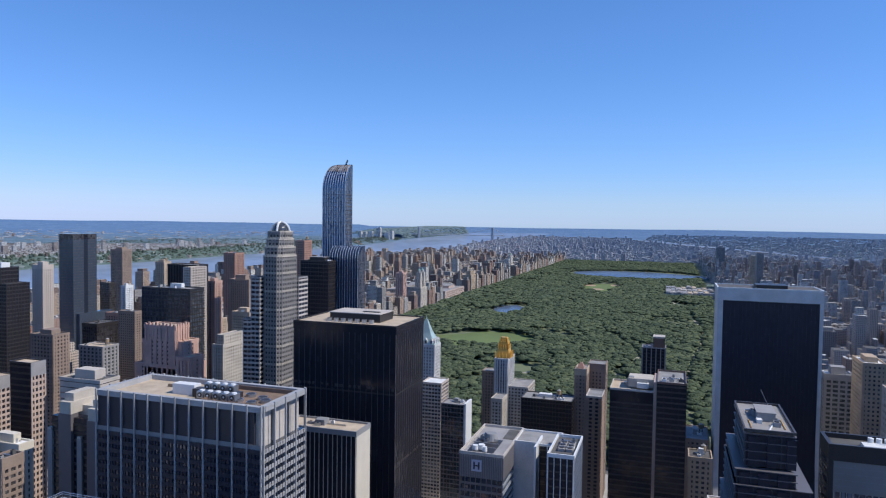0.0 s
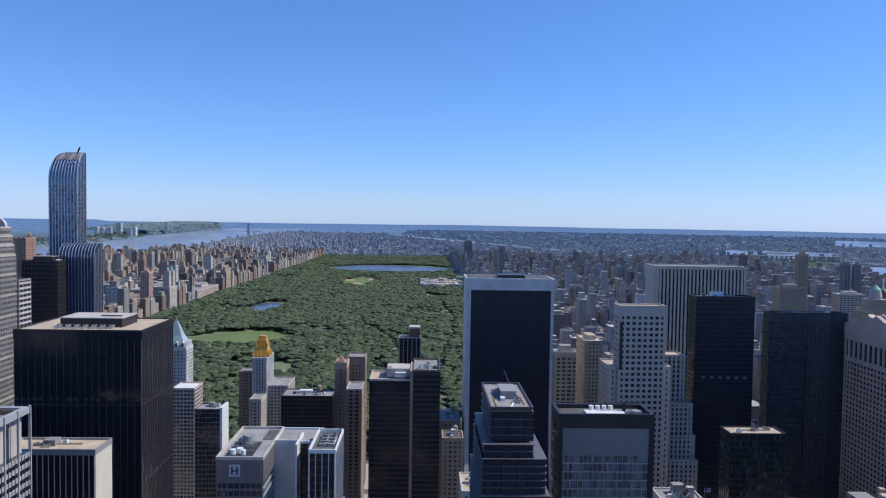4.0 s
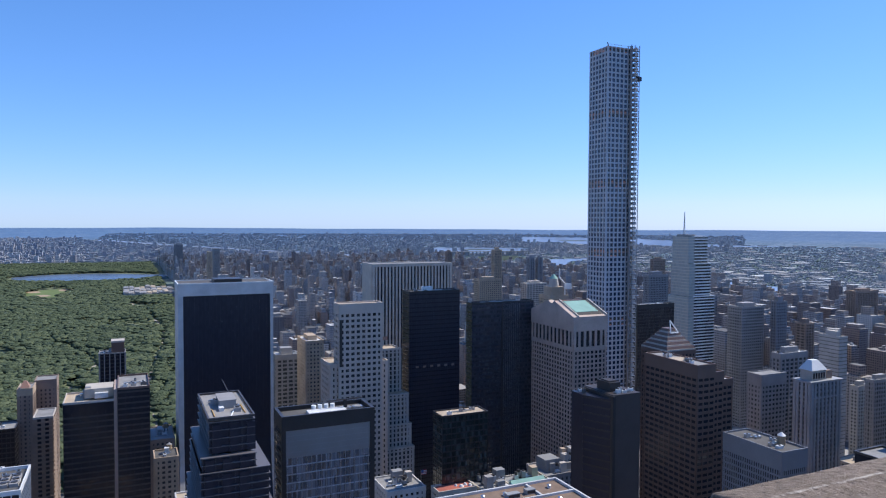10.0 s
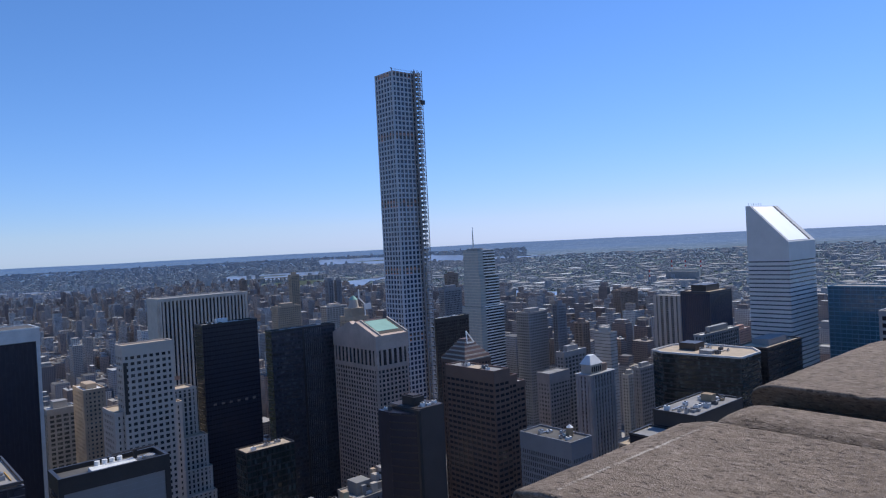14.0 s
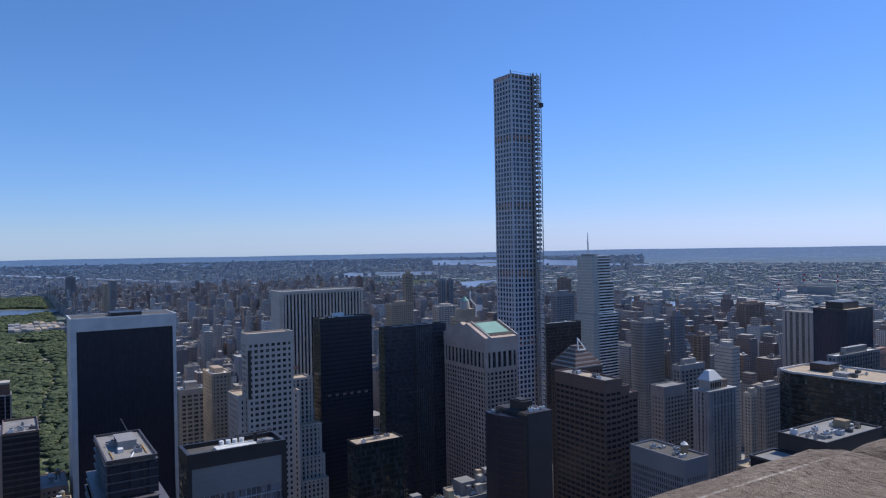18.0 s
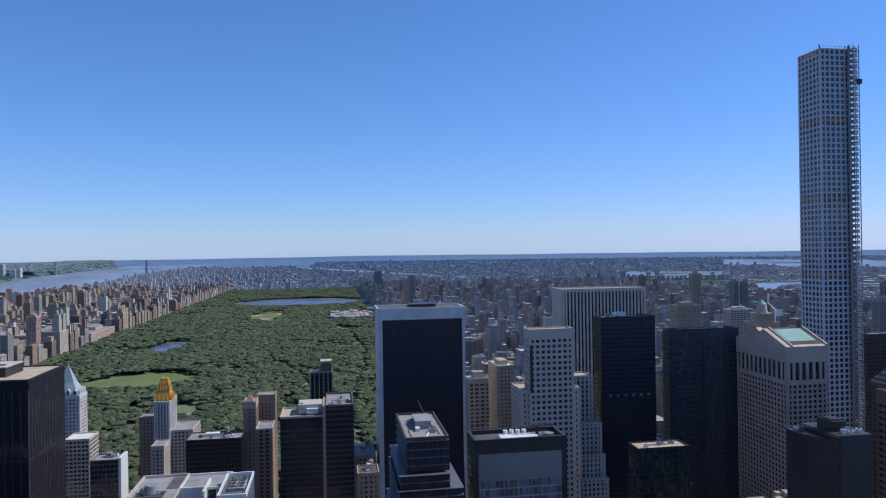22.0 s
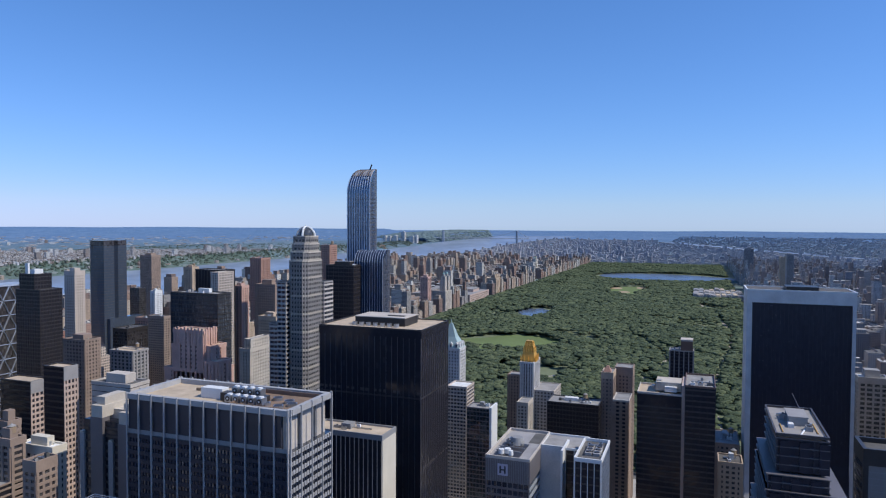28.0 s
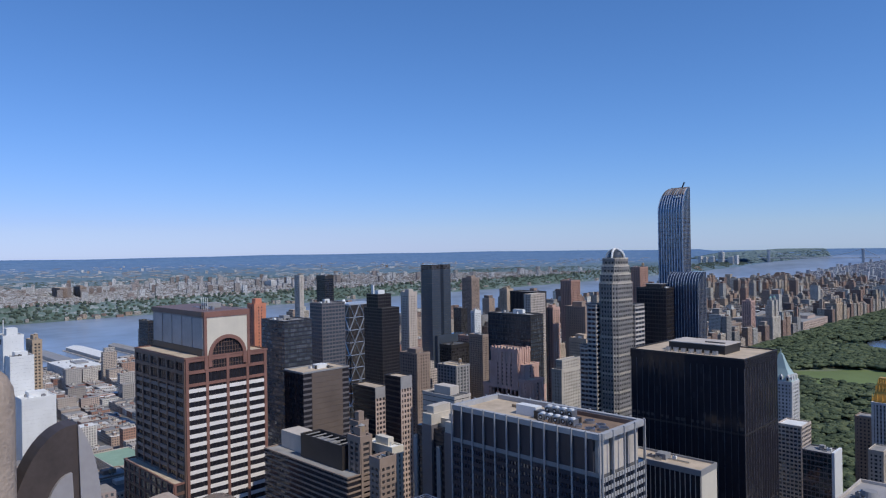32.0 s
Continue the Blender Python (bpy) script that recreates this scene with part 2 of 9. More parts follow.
M["cream_wall"] = surface("cream_wall", (0.66, 0.6, 0.49), rough=0.8, var=0.12, streak=0.2)
M["black_metal"] = surface("black_metal", (0.038, 0.033, 0.032), rough=0.4, var=0.3)
M["bronze_metal"] = surface("dark_bronze", (0.027, 0.024, 0.024), rough=0.45, var=0.3)
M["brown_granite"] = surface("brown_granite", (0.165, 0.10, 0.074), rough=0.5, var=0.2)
M["blue_grey"] = surface("blue_grey_panel", (0.235, 0.232, 0.24), rough=0.45, var=0.15)
M["dark_panel"] = surface("dark_panel", (0.07, 0.058, 0.055), rough=0.4, var=0.2)
M["umber_panel"] = surface("umber_panel", (0.145, 0.112, 0.092), rough=0.45, var=0.3, scale=0.06)
M["navy_panel"] = surface("navy_panel", (0.034, 0.036, 0.05), rough=0.35, var=0.2)
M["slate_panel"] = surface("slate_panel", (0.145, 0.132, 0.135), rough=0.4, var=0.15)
M["mid_grey"] = surface("mid_grey_panel", (0.28, 0.275, 0.27), rough=0.6, var=0.15)
M["steel"] = surface("brushed_steel", (0.5, 0.52, 0.55), rough=0.35, metal=0.9, var=0.15)
M["aluminium"] = surface("aluminium_cladding", (0.47, 0.50, 0.53), rough=0.4, metal=0.35, var=0.12)
M["fin_white"] = surface("pale_blue_fin", (0.55, 0.62, 0.72), rough=0.35, metal=0.2, var=0.1)
M["wedge_metal"] = surface("wedge_cladding", (0.585, 0.58, 0.56), rough=0.5, metal=0.1, var=0.1)
M["roof_tan"] = surface("tan_gravel_roof", (0.50, 0.40, 0.29), rough=0.95, var=0.3, scale=0.12, fine=2.5)
M["roof_brown"] = surface("brown_gravel_roof", (0.22, 0.15, 0.105), rough=0.95, var=0.3, scale=0.2, fine=2.5)
M["roof_grey"] = surface("grey_roof", (0.28, 0.27, 0.26), rough=0.95, var=0.35, scale=0.12, fine=2.5)
M["roof_dark"] = surface("tarred_roof", (0.11, 0.105, 0.1), rough=0.9, var=0.4, scale=0.12, fine=2.5)
M["roof_green"] = surface("green_roof_sheet", (0.24, 0.36, 0.27), rough=0.9, var=0.15)
M["roof_white"] = surface("white_roof", (0.70, 0.70, 0.68), rough=0.8, var=0.2, scale=0.15)
M["brick_red"] = surface("red_brick", (0.42, 0.24, 0.18), rough=0.9, streak=0.2)
M["brick_brown"] = surface("brown_brick", (0.31, 0.23, 0.18), rough=0.9, streak=0.25)
M["brick_tan"] = surface("tan_brick", (0.5, 0.38, 0.27), rough=0.9, streak=0.25)
M["brick_pink"] = surface("pink_brick", (0.58, 0.37, 0.30), rough=0.9, streak=0.2)
M["copper_green"] = surface("green_copper", (0.22, 0.42, 0.36), rough=0.7, var=0.2)
M["copper_gold"] = surface("gilded_copper", (0.72, 0.40, 0.08), rough=0.45, metal=0.3, var=0.2)
M["blue_slate"] = surface("blue_slate", (0.33, 0.43, 0.42), rough=0.5, var=0.15)
M["asphalt"] = surface("asphalt", (0.075, 0.075, 0.075), rough=0.9, var=0.3, scale=0.02)
M["pavement"] = surface("pavement_slabs", (0.38, 0.365, 0.34), rough=0.9, var=0.25, scale=0.05)
M["orange_net"] = surface("orange_netting", (0.58, 0.22, 0.13), rough=0.8, var=0.2)
M["red_cloth"] = surface("red_cloth", (0.45, 0.05, 0.06), rough=0.9, var=0.15)
M["rust_beam"] = surface("rusty_beam", (0.37, 0.27, 0.22), rough=0.8, var=0.3)
M["cyan_panel"] = surface("turquoise_panel", (0.10, 0.25, 0.34), rough=0.4, var=0.12)
M["slant_white"] = surface("white_collector", (0.93, 0.93, 0.93), rough=0.5, metal=0.8, var=0.03)
M["red_cloth_roof"] = surface("red_membrane", (0.40, 0.12, 0.085), rough=0.9, var=0.25)
M["tank_wood"] = surface("tank_wood", (0.33, 0.24, 0.15), rough=0.9, var=0.25)
M["blue_sheet"] = surface("blue_sheeting", (0.05, 0.14, 0.40), rough=0.6, var=0.2)
M["bridge_grey"] = surface("bridge_grey_paint", (0.30, 0.34, 0.39), rough=0.7, var=0.1)
M["water"] = water_mat("river_water", (0.23, 0.285, 0.37), rough=0.25)
M["lake"] = water_mat("lake_water", (0.11, 0.145, 0.2), rough=0.25)
# Haze blue is put into these leaf colours, most of all the ridge's.
M["leaves"] = leafy("tree_leaves", (0.043, 0.059, 0.037), (0.068, 0.09, 0.05), (0.118, 0.139, 0.074), scale=0.5)
M["ridge_leaves_hazed"] = leafy("hazed_ridge_woods", (0.13, 0.185, 0.20), (0.15, 0.205, 0.215), (0.165, 0.22, 0.225), scale=0.02)
M["far_leaves"] = leafy("hazed_far_woods", (0.05, 0.07, 0.058), (0.065, 0.087, 0.068), (0.088, 0.108, 0.08), scale=0.05)
M["lawn"] = surface("mown_lawn", (0.13, 0.175, 0.055), rough=0.95, var=0.22, scale=0.012, fine=0.2)
M["leaf_litter"] = surface("park_floor", (0.15, 0.175, 0.095), rough=0.95, var=0.25, scale=0.03, fine=0.3)
M["sand_path"] = surface("pale_path", (0.34, 0.31, 0.26), rough=0.95, var=0.2, scale=0.05)
M["sand"] = surface("bare_earth", (0.42, 0.31, 0.2), rough=0.95, var=0.25, scale=0.02)

# ---- building blocks -------------------------------------------------------


class Geo:
    """Collects boxes, prisms and turned shapes in world metres into one mesh."""

    def __init__(self):
        self.v, self.f = [], []

    def add(self, vs, fs):
        k = len(self.v)
        self.v += vs
        self.f += [tuple(i + k for i in f) for f in fs]
        return self

    def box(self, x0, y0, z0, x1, y1, z1):
        return self.add([(x0, y0, z0), (x1, y0, z0), (x1, y1, z0), (x0, y1, z0), (x0, y0, z1), (x1, y0, z1), (x1, y1, z1), (x0, y1, z1)],
                        [(3, 2, 1, 0), (4, 5, 6, 7), (0, 1, 5, 4), (1, 2, 6, 5), (2, 3, 7, 6), (3, 0, 4, 7)])

    def loft(self, rings, cap=True):
        """Rings of equal count, each a list of (x, y, z), counter-clockwise from above, bottom to top."""
        n, vs, fs = len(rings[0]), [p for r in rings for p in r], []
        for k in range(len(rings) - 1):
            for i in range(n):
                j = (i + 1) % n
                fs.append((k * n + i, k * n + j, (k + 1) * n + j, (k + 1) * n + i))
        if cap:
            fs += [tuple(range(n - 1, -1, -1)), tuple((len(rings) - 1) * n + i for i in range(n))]
        return self.add(vs, fs)

    def prism(self, poly, z0, z1, top=None):
        return self.loft([[(x, y, z0) for x, y in poly], [(x, y, z1) for x, y in (top or poly)]])

    def cyl(self, x, y, z0, z1, r, n=12, r2=None):
        r2 = r if r2 is None else r2
        c = [(math.cos(2 * math.pi * i / n), math.sin(2 * math.pi * i / n)) for i in range(n)]
        return self.loft([[(x + r * a, y + r * b, z0) for a, b in c], [(x + r2 * a, y + r2 * b, z1) for a, b in c]])

    def rod(self, a, b, r, n=6):
        a, b = Vector(a), Vector(b)
        w = (b - a).normalized()
        u = w.cross((0, 0, 1) if abs(w.z) < 0.9 else (1, 0, 0)).normalized()
        q = w.cross(u)
        ring = [(u * math.cos(2 * math.pi * i / n) + q * math.sin(2 * math.pi * i / n)) * r for i in range(n)]
        return self.loft([[tuple(a + p) for p in ring], [tuple(b + p) for p in ring]])

    def wall_prism(self, pts, axis, a0, a1):
        """A profile of (u, z) pushed along an axis: axis 'x' has profiles in y and z, axis 'y' in x and z."""
        mk = (lambda u, z, a: (a, u, z)) if axis == "x" else (lambda u, z, a: (u, a, z))
        n = len(pts)
        vs = [mk(u, z, a0) for u, z in pts] + [mk(u, z, a1) for u, z in pts]
        fs = [tuple(range(n)), tuple(range(2 * n - 1, n - 1, -1))] + [(i, i + n, (i + 1) % n + n, (i + 1) % n) for i in range(n)]
        return self.add(vs, fs)

    def mesh(self, name, at=(0, 0, 0)):
        me = bpy.data.meshes.new(name)
        me.from_pydata([(x - at[0], y - at[1], z - at[2]) for x, y, z in self.v], [], self.f)
        return me


def thing(name, label, category, x, y, z=0.0, group="", kind=""):
    e = new(name)
    e.empty_display_size = 2
    e.matrix_basis = Matrix.Translation((x, y, z))
    BASE[e.name] = Vector((x, y, z))
    return tagged(e, label, category, group, kind)


BASE = {}


def put_at(name, me, parent, x, y, z, turn=0.0, label=""):
    """An object on a shared mesh, placed in the world under its thing."""
    ob = new(name, me)
    b = BASE[parent.name]
    ob.parent = parent
    ob.matrix_basis = pose(x - b.x, y - b.y, z - b.z, 0, 0, turn)
    if label:
        tagged(ob, label)
    return ob


FOOT = []      # footprints that ordinary houses keep clear of


def shared_box(name, x0, y0, z0, x1, y1, z1, mat):
    me = Geo().box(x0, y0, z0, x1, y1, z1).mesh(name)
    me.materials.append(mat)
    return me


def part(name, geo, mat, parent, label="", smooth=False):
    """As put(), by the base that thing() remembers."""
    b = BASE[parent.name]
    me = geo.mesh(name, b)
    bm = bmesh.new()
    bm.from_mesh(me)
    bmesh.ops.recalc_face_normals(bm, faces=bm.faces)
    bm.to_mesh(me)
    bm.free()
    me.materials.append(mat)
    if smooth:
        me.polygons.foreach_set("use_smooth", [True] * len(me.polygons))
    ob = new(name, me)
    ob.parent = parent
    BASE[ob.name] = b
    if label:
        tagged(ob, label)
    return ob


SIDES = {"S": 0, "E": 90, "N": 180, "W": 270}


def side_of(side, x0, x1, y0, y1):
    """Start, run and length of a wall, seen from outside left to right."""
    return {"S": ((x0, y0), (1, 0), x1 - x0), "E": ((x1, y0), (0, 1), y1 - y0),
            "N": ((x1, y1), (-1, 0), x1 - x0), "W": ((x0, y1), (0, -1), y1 - y0)}[side]


def local_box(geo, o, u, s0, s1, d0, d1, z0, z1):
    """A box on a wall: s along it, d outwards."""
    n = (u[1], -u[0])
    xs = [o[0] + u[0] * s + n[0] * d for s in (s0, s1) for d in (d0, d1)]
    ys = [o[1] + u[1] * s + n[1] * d for s in (s0, s1) for d in (d0, d1)]
    geo.box(min(xs), min(ys), z0, max(xs), max(ys), z1)


def facade(th, side, x0, x1, y0, y1, z0, z1, bay, pw, pd, pm, fl, sh, sd, sm, split, rows=None):
    """Piers and spandrels before the glass of one side; each an object of its own where split, else gathered in rows."""
    o, u, length = side_of(side, x0, x1, y0, y1)
    turn = SIDES[side]
    own = rows is None
    rows = rows or (Geo(), Geo())
    nb = max(1, round(length / bay)) if bay else 0
    nf = max(1, round((z1 - z0) / fl)) if fl else 0
    if nb:
        me = shared_box("pier", -pw / 2, -pd, 0, pw / 2, 0.05, z1 - z0, pm) if split else None
        for i in range(nb + 1):
            s = min(max(length * i / nb, pw / 2), length - pw / 2)
            if split:
                put_at("pier", me, th, o[0] + u[0] * s, o[1] + u[1] * s, z0, turn)
            else:
                local_box(rows[0], o, u, s - pw / 2, s + pw / 2, -0.05, pd, z0, z1)
    if nf:
        step = (z1 - z0) / nf
        me = shared_box("spandrel", 0.02, -sd, 0, length - 0.02, 0.05, sh, sm) if split else None
        for k in range(nf):
            z = z0 + k * step
            if split:
                put_at("spandrel", me, th, o[0], o[1], z, turn)
            else:
                local_box(rows[1], o, u, 0.02, length - 0.02, -0.05, sd, z, z + sh)
    if own:
        rows_out(th, rows, pm, sm)


def rows_out(th, rows, pm, sm):
    for nm, g, m in (("facade_grid", rows[0], pm), ("floor_grid", rows[1], sm)):
        if g.v:
            tagged(part(nm, g, m, th), kind="stuff")


def ring(geo, x0, x1, y0, y1, z0, z1, w):
    """A parapet: four walls of thickness w inside the outline."""
    geo.box(x0, y0, z0, x1, y0 + w, z1)
    geo.box(x0, y1 - w, z0, x1, y1, z1)
    geo.box(x0, y0 + w, z0, x0 + w, y1 - w, z1)
    geo.box(x1 - w, y0 + w, z0, x1, y1 - w, z1)


def tower(name, label, x0, x1, y0, y1, h, glaze, frame_m, bay=3.0, pw=0.5, pd=0.35, fl=3.8, sh=1.4, sd=0.25, sm=None, top=0.0, top_m=None,
          par=1.4, roof_m=None, z0=0.0, split="", th=None, cat="office tower", group="", par_m=None, sides="SEWN"):
    """A box tower: glass core, piers and spandrels, blank crown band, parapet and roof."""
    sm = sm or frame_m
    if th is None:
        th = thing(name, label, cat, (x0 + x1) / 2, (y0 + y1) / 2, 0, group)
        FOOT.append((x0, x1, y0, y1))
    part("glazing", Geo().box(x0, y0, z0, x1, y1, h - par), M[glaze], th)
    zt = h - top
    rows = (Geo(), Geo())
    for s in sides:
        facade(th, s, x0, x1, y0, y1, z0, zt, bay, pw, pd, M[frame_m], fl, sh, sd, M[sm], s in split, rows)
    rows_out(th, rows, M[frame_m], M[sm])
    e = pd + 0.03
    if top > par:
        part("crown_band", Geo().box(x0 - e, y0 - e, zt, x1 + e, y1 + e, h - par), M[top_m or frame_m], th)
    g = Geo()
    ring(g, x0 - e, x1 + e, y0 - e, y1 + e, h - par - 0.01, h, max(0.6, pd + 0.4))
    part("parapet", g, M[par_m or top_m or frame_m], th)
    part("roof_deck", Geo().box(x0 + 0.1, y0 + 0.1, h - par + 0.004, x1 - 0.1, y1 - 0.1, h - par + 0.12), M[roof_m or "roof_grey"], th)
    return th


rng = random.Random(7)


def clutter(th, x0, x1, y0, y1, z, n=5, tank=False, mats=("mid_grey", "roof_white", "steel", "roof_dark"), big=True):
    """Plant on a flat roof: bulkheads, air units with fans, ducts, a water tank."""
    w, d = x1 - x0, y1 - y0
    if big and w > 9 and d > 9:
        bx, by = x0 + w * rng.uniform(0.25, 0.45), y0 + d * rng.uniform(0.35, 0.5)
        bw, bd, bh = w * rng.uniform(0.2, 0.35), d * rng.uniform(0.25, 0.4), rng.uniform(3, 5)
        part("bulkhead", Geo().box(bx, by, z, bx + bw, by + bd, z + bh), M[rng.choice(mats[:2])], th)
    for _ in range(n):
        ux, uy = rng.uniform(x0 + 0.08 * w, x1 - 0.2 * w), rng.uniform(y0 + 0.08 * d, y1 - 0.25 * d)
        uw, ud, uh = rng.uniform(1.5, min(4.5, 0.25 * w)), rng.uniform(1.2, min(3.5, 0.25 * d)), rng.uniform(1.2, 2.6)
        u = part("air_unit", Geo().box(ux, uy, z, ux + uw, uy + ud, z + uh), M[rng.choice(mats)], th)
        part("fan", Geo().cyl(ux + uw / 2, uy + ud / 2, z + uh, z + uh + 0.4, min(uw, ud) * 0.35, 10), M["black_metal"], u)
    g = Geo()
    yy = y0 + d * rng.uniform(0.2, 0.8)
    g.box(x0 + 0.15 * w, yy, z + 0.3, x1 - 0.2 * w, yy + 0.6, z + 0.9)
    part("duct", g, M["steel"], th)
    if tank:
        water_tank(th, x0 + w * rng.uniform(0.6, 0.8), y0 + d * rng.uniform(0.5, 0.75), z)


def water_tank(th, x, y, z, r=2.0):
    g = Geo()
    for a in (-1, 1):
        for b in (-1, 1):
            g.box(x + a * r * 0.6 - 0.15, y + b * r * 0.6 - 0.15, z, x + a * r * 0.6 + 0.15, y + b * r * 0.6 + 0.15, z + 2.6)
    t = part("tank_stand", g, M["black_metal"], th)
    part("tank", Geo().cyl(x, y, z + 2.6, z + 6.2, r, 14), M["tank_wood"], th)
    part("tank_lid", Geo().cyl(x, y, z + 6.2, z + 7.6, r * 1.08, 14, 0.1), M["roof_grey"], th)


def far(x, y, h):
    """Places beyond 2.5 km drawn in towards the eye along the line of sight, so that the land to the horizon lies within 4.8 km."""
    x, y, h = np.asarray(x, float), np.asarray(y, float), np.asarray(h, float)
    d = np.maximum(np.hypot(x, y), 1.0)
    r = np.where(d > 2500, 2500 + 2350 * (d - 2500) / (d - 150), d)
    z = EYE[2] - (EYE[2] - h) * r / d - r * np.maximum(d - 2500, 0) / 1.464e7
    return x * r / d, y * r / d, z


def np_mesh(name, verts, quads, mat, label, category, kind, smooth=False):
    me = bpy.data.meshes.new(name)
    nq, k = quads.shape
    me.vertices.add(len(verts))
    me.vertices.foreach_set("co", verts.astype(np.float32).ravel())
    me.loops.add(nq * k)
    me.loops.foreach_set("vertex_index", quads.astype(np.int32).ravel())
    me.polygons.add(nq)
    me.polygons.foreach_set("loop_start", np.arange(0, nq * k, k, dtype=np.int32))
    me.polygons.foreach_set("loop_total", np.full(nq, k, dtype=np.int32))
    me.polygons.foreach_set("use_smooth", np.full(nq, smooth, dtype=bool))
    me.update(calc_edges=True)
    me.validate()
    me.materials.append(mat)
    return tagged(new(name, me), label, category, "", kind)


def blocks_mesh(name, rows, mat, label, category="buildings"):
    """Many far houses in one mesh: rows of x, y, width, depth, foot, height, turn."""
    a = np.array(rows)
    sx, sy = np.array([-1, 1, 1, -1] * 2) / 2, np.array([-1, -1, 1, 1] * 2) / 2
    lx, ly = a[:, 2:3] * sx, a[:, 3:4] * sy
    c, s = np.cos(a[:, 6:7]), np.sin(a[:, 6:7])
    x, y = a[:, 0:1] + lx * c - ly * s, a[:, 1:2] + lx * s + ly * c
    h = np.concatenate([np.repeat(a[:, 4:5], 4, 1), np.repeat(a[:, 5:6], 4, 1)], 1)
    v = np.stack(far(x, y, h), -1).reshape(-1, 3)
    q = np.array([(4, 5, 6, 7), (0, 1, 5, 4), (1, 2, 6, 5), (2, 3, 7, 6), (3, 0, 4, 7)])
    quads = (np.arange(len(a))[:, None, None] * 8 + q).reshape(-1, 4)
    return np_mesh(name, v, quads, mat, label, category, "stuff")


def strip(name, a, b, h, mat, label, category, n=120, across=10):
    """A sheet between two banks, each a few (x, y) turning points, at height h."""
    def even(p):
        p = np.array(p, float)
        t = np.r_[0, np.cumsum(np.hypot(*np.diff(p, axis=0).T))]
        s = np.linspace(0, 1, n) ** 1.6 * t[-1]
        return np.stack([np.interp(s, t, p[:, 0]), np.interp(s, t, p[:, 1])], 1)
    pa, pb = even(a), even(b)
    k = np.linspace(0, 1, across)[None, :, None]
    g = pa[:, None] * (1 - k) + pb[:, None] * k
    v = np.stack(far(g[..., 0], g[..., 1], np.full(g.shape[:2], h)), -1).reshape(-1, 3)
    i = (np.arange(n - 1)[:, None] * across + np.arange(across - 1)[None]).ravel()
    quads = np.stack([i, i + across, i + across + 1, i + 1], 1)
    p0, p1, p2 = v[quads[0, 0]], v[quads[0, 1]], v[quads[0, 2]]
    if np.cross(p1 - p0, p2 - p0)[2] < 0:
        quads = quads[:, ::-1]
    return np_mesh(name, v, quads, mat, label, category, "structure")


def blob(name, cx, cy, rx, ry, h, mat, label, category, wob=0.18, seed=1, turn=0.0):
    """A lawn or lake with an uneven round outline."""
    r = random.Random(seed)
    ph = [r.uniform(0, 6.28) for _ in range(4)]
    n, rings = 64, 6
    vs, fs = [], []
    ct, st = math.cos(radians(turn)), math.sin(radians(turn))
    for k in range(rings + 1):
        for i in range(n):
            a = 2 * math.pi * i / n
            w = 1 + wob * (0.5 * math.sin(2 * a + ph[0]) + 0.3 * math.sin(3 * a + ph[1]) + 0.25 * math.sin(5 * a + ph[2]))
            lx, ly = rx * w * math.cos(a) * k / rings, ry * w * math.sin(a) * k / rings
            vs.append((cx + lx * ct - ly * st, cy + lx * st + ly * ct))
    p = np.array(vs)
    v = np.stack(far(p[:, 0], p[:, 1], np.full(len(p), h)), -1)
    q = np.array([(k * n + i, (k + 1) * n + i, (k + 1) * n + (i + 1) % n, k * n + (i + 1) % n) for k in range(rings) for i in range(n)])
    return np_mesh(name, v, q, mat, label, category, "structure")


def plant_roof(th, x0, x1, y0, y1, z, seed, n=14):
    """A roof crowded with plant: stair houses, cooling towers with fans, tanks, white drums, pipe runs, railings."""
    r = random.Random(seed)
    w, d = x1 - x0, y1 - y0
    for k in range(n):
        x, y = x0 + w * r.uniform(0.05, 0.85), y0 + d * r.uniform(0.08, 0.8)
        p = r.random()
        if p < 0.3:
            h = r.uniform(3, 8.5)
            b = part("stair_house", Geo().box(x, y, z, x + r.uniform(3, 7), y + r.uniform(3, 6), z + h), M[r.choice(("mid_grey", "brick_tan", "granite_grey", "concrete"))], th)
        elif p < 0.55:
            a = r.uniform(2.4, 4.2)
            b = part("cooling_tower", Geo().box(x, y, z + 0.8, x + a, y + a, z + r.uniform(3, 5)), M[r.choice(("steel", "aluminium", "mid_grey"))], th)
            part("fan", Geo().cyl(x + a / 2, y + a / 2, z + 3, z + 5.5, a * 0.36, 12), M["black_metal"], b)
            part("frame", Geo().box(x - 0.15, y - 0.15, z, x + a + 0.15, y + a + 0.15, z + 0.8), M["black_metal"], b)
        elif p < 0.72:
            q = r.uniform(0.9, 1.7)
            part("drum", Geo().cyl(x, y, z, z + r.uniform(1.6, 3.2), q, 14), M[r.choice(("white_paint", "steel", "tank_wood"))], th)
        elif p < 0.86:
            part("air_unit", Geo().box(x, y, z + 0.3, x + r.uniform(2, 5), y + r.uniform(1.5, 2.5), z + r.uniform(1.4, 2.4)), M[r.choice(("white_paint", "roof_white", "mid_grey"))], th)
        else:
            x2 = min(x1 - 1, x + r.uniform(6, 16))
            part("pipe", Geo().rod((x, y, z + 1.2), (x2, y, z + 1.2), 0.32), M["steel"], th)
            part("pipe_stand", Geo().box(x, y - 0.2, z, x + 0.3, y + 0.2, z + 1.2), M["black_metal"], th)

# ---- land and water --------------------------------------------------------
AVENUES = [-1790, -1516, -1242, -968, -694, -420, -146, 165, 317, 470, 616, 774, 990, 1219, 1430, 1640]
PARK = (-676, 148, 748, 4838)


def street(n):
    return (n - 49.9) * 80.5


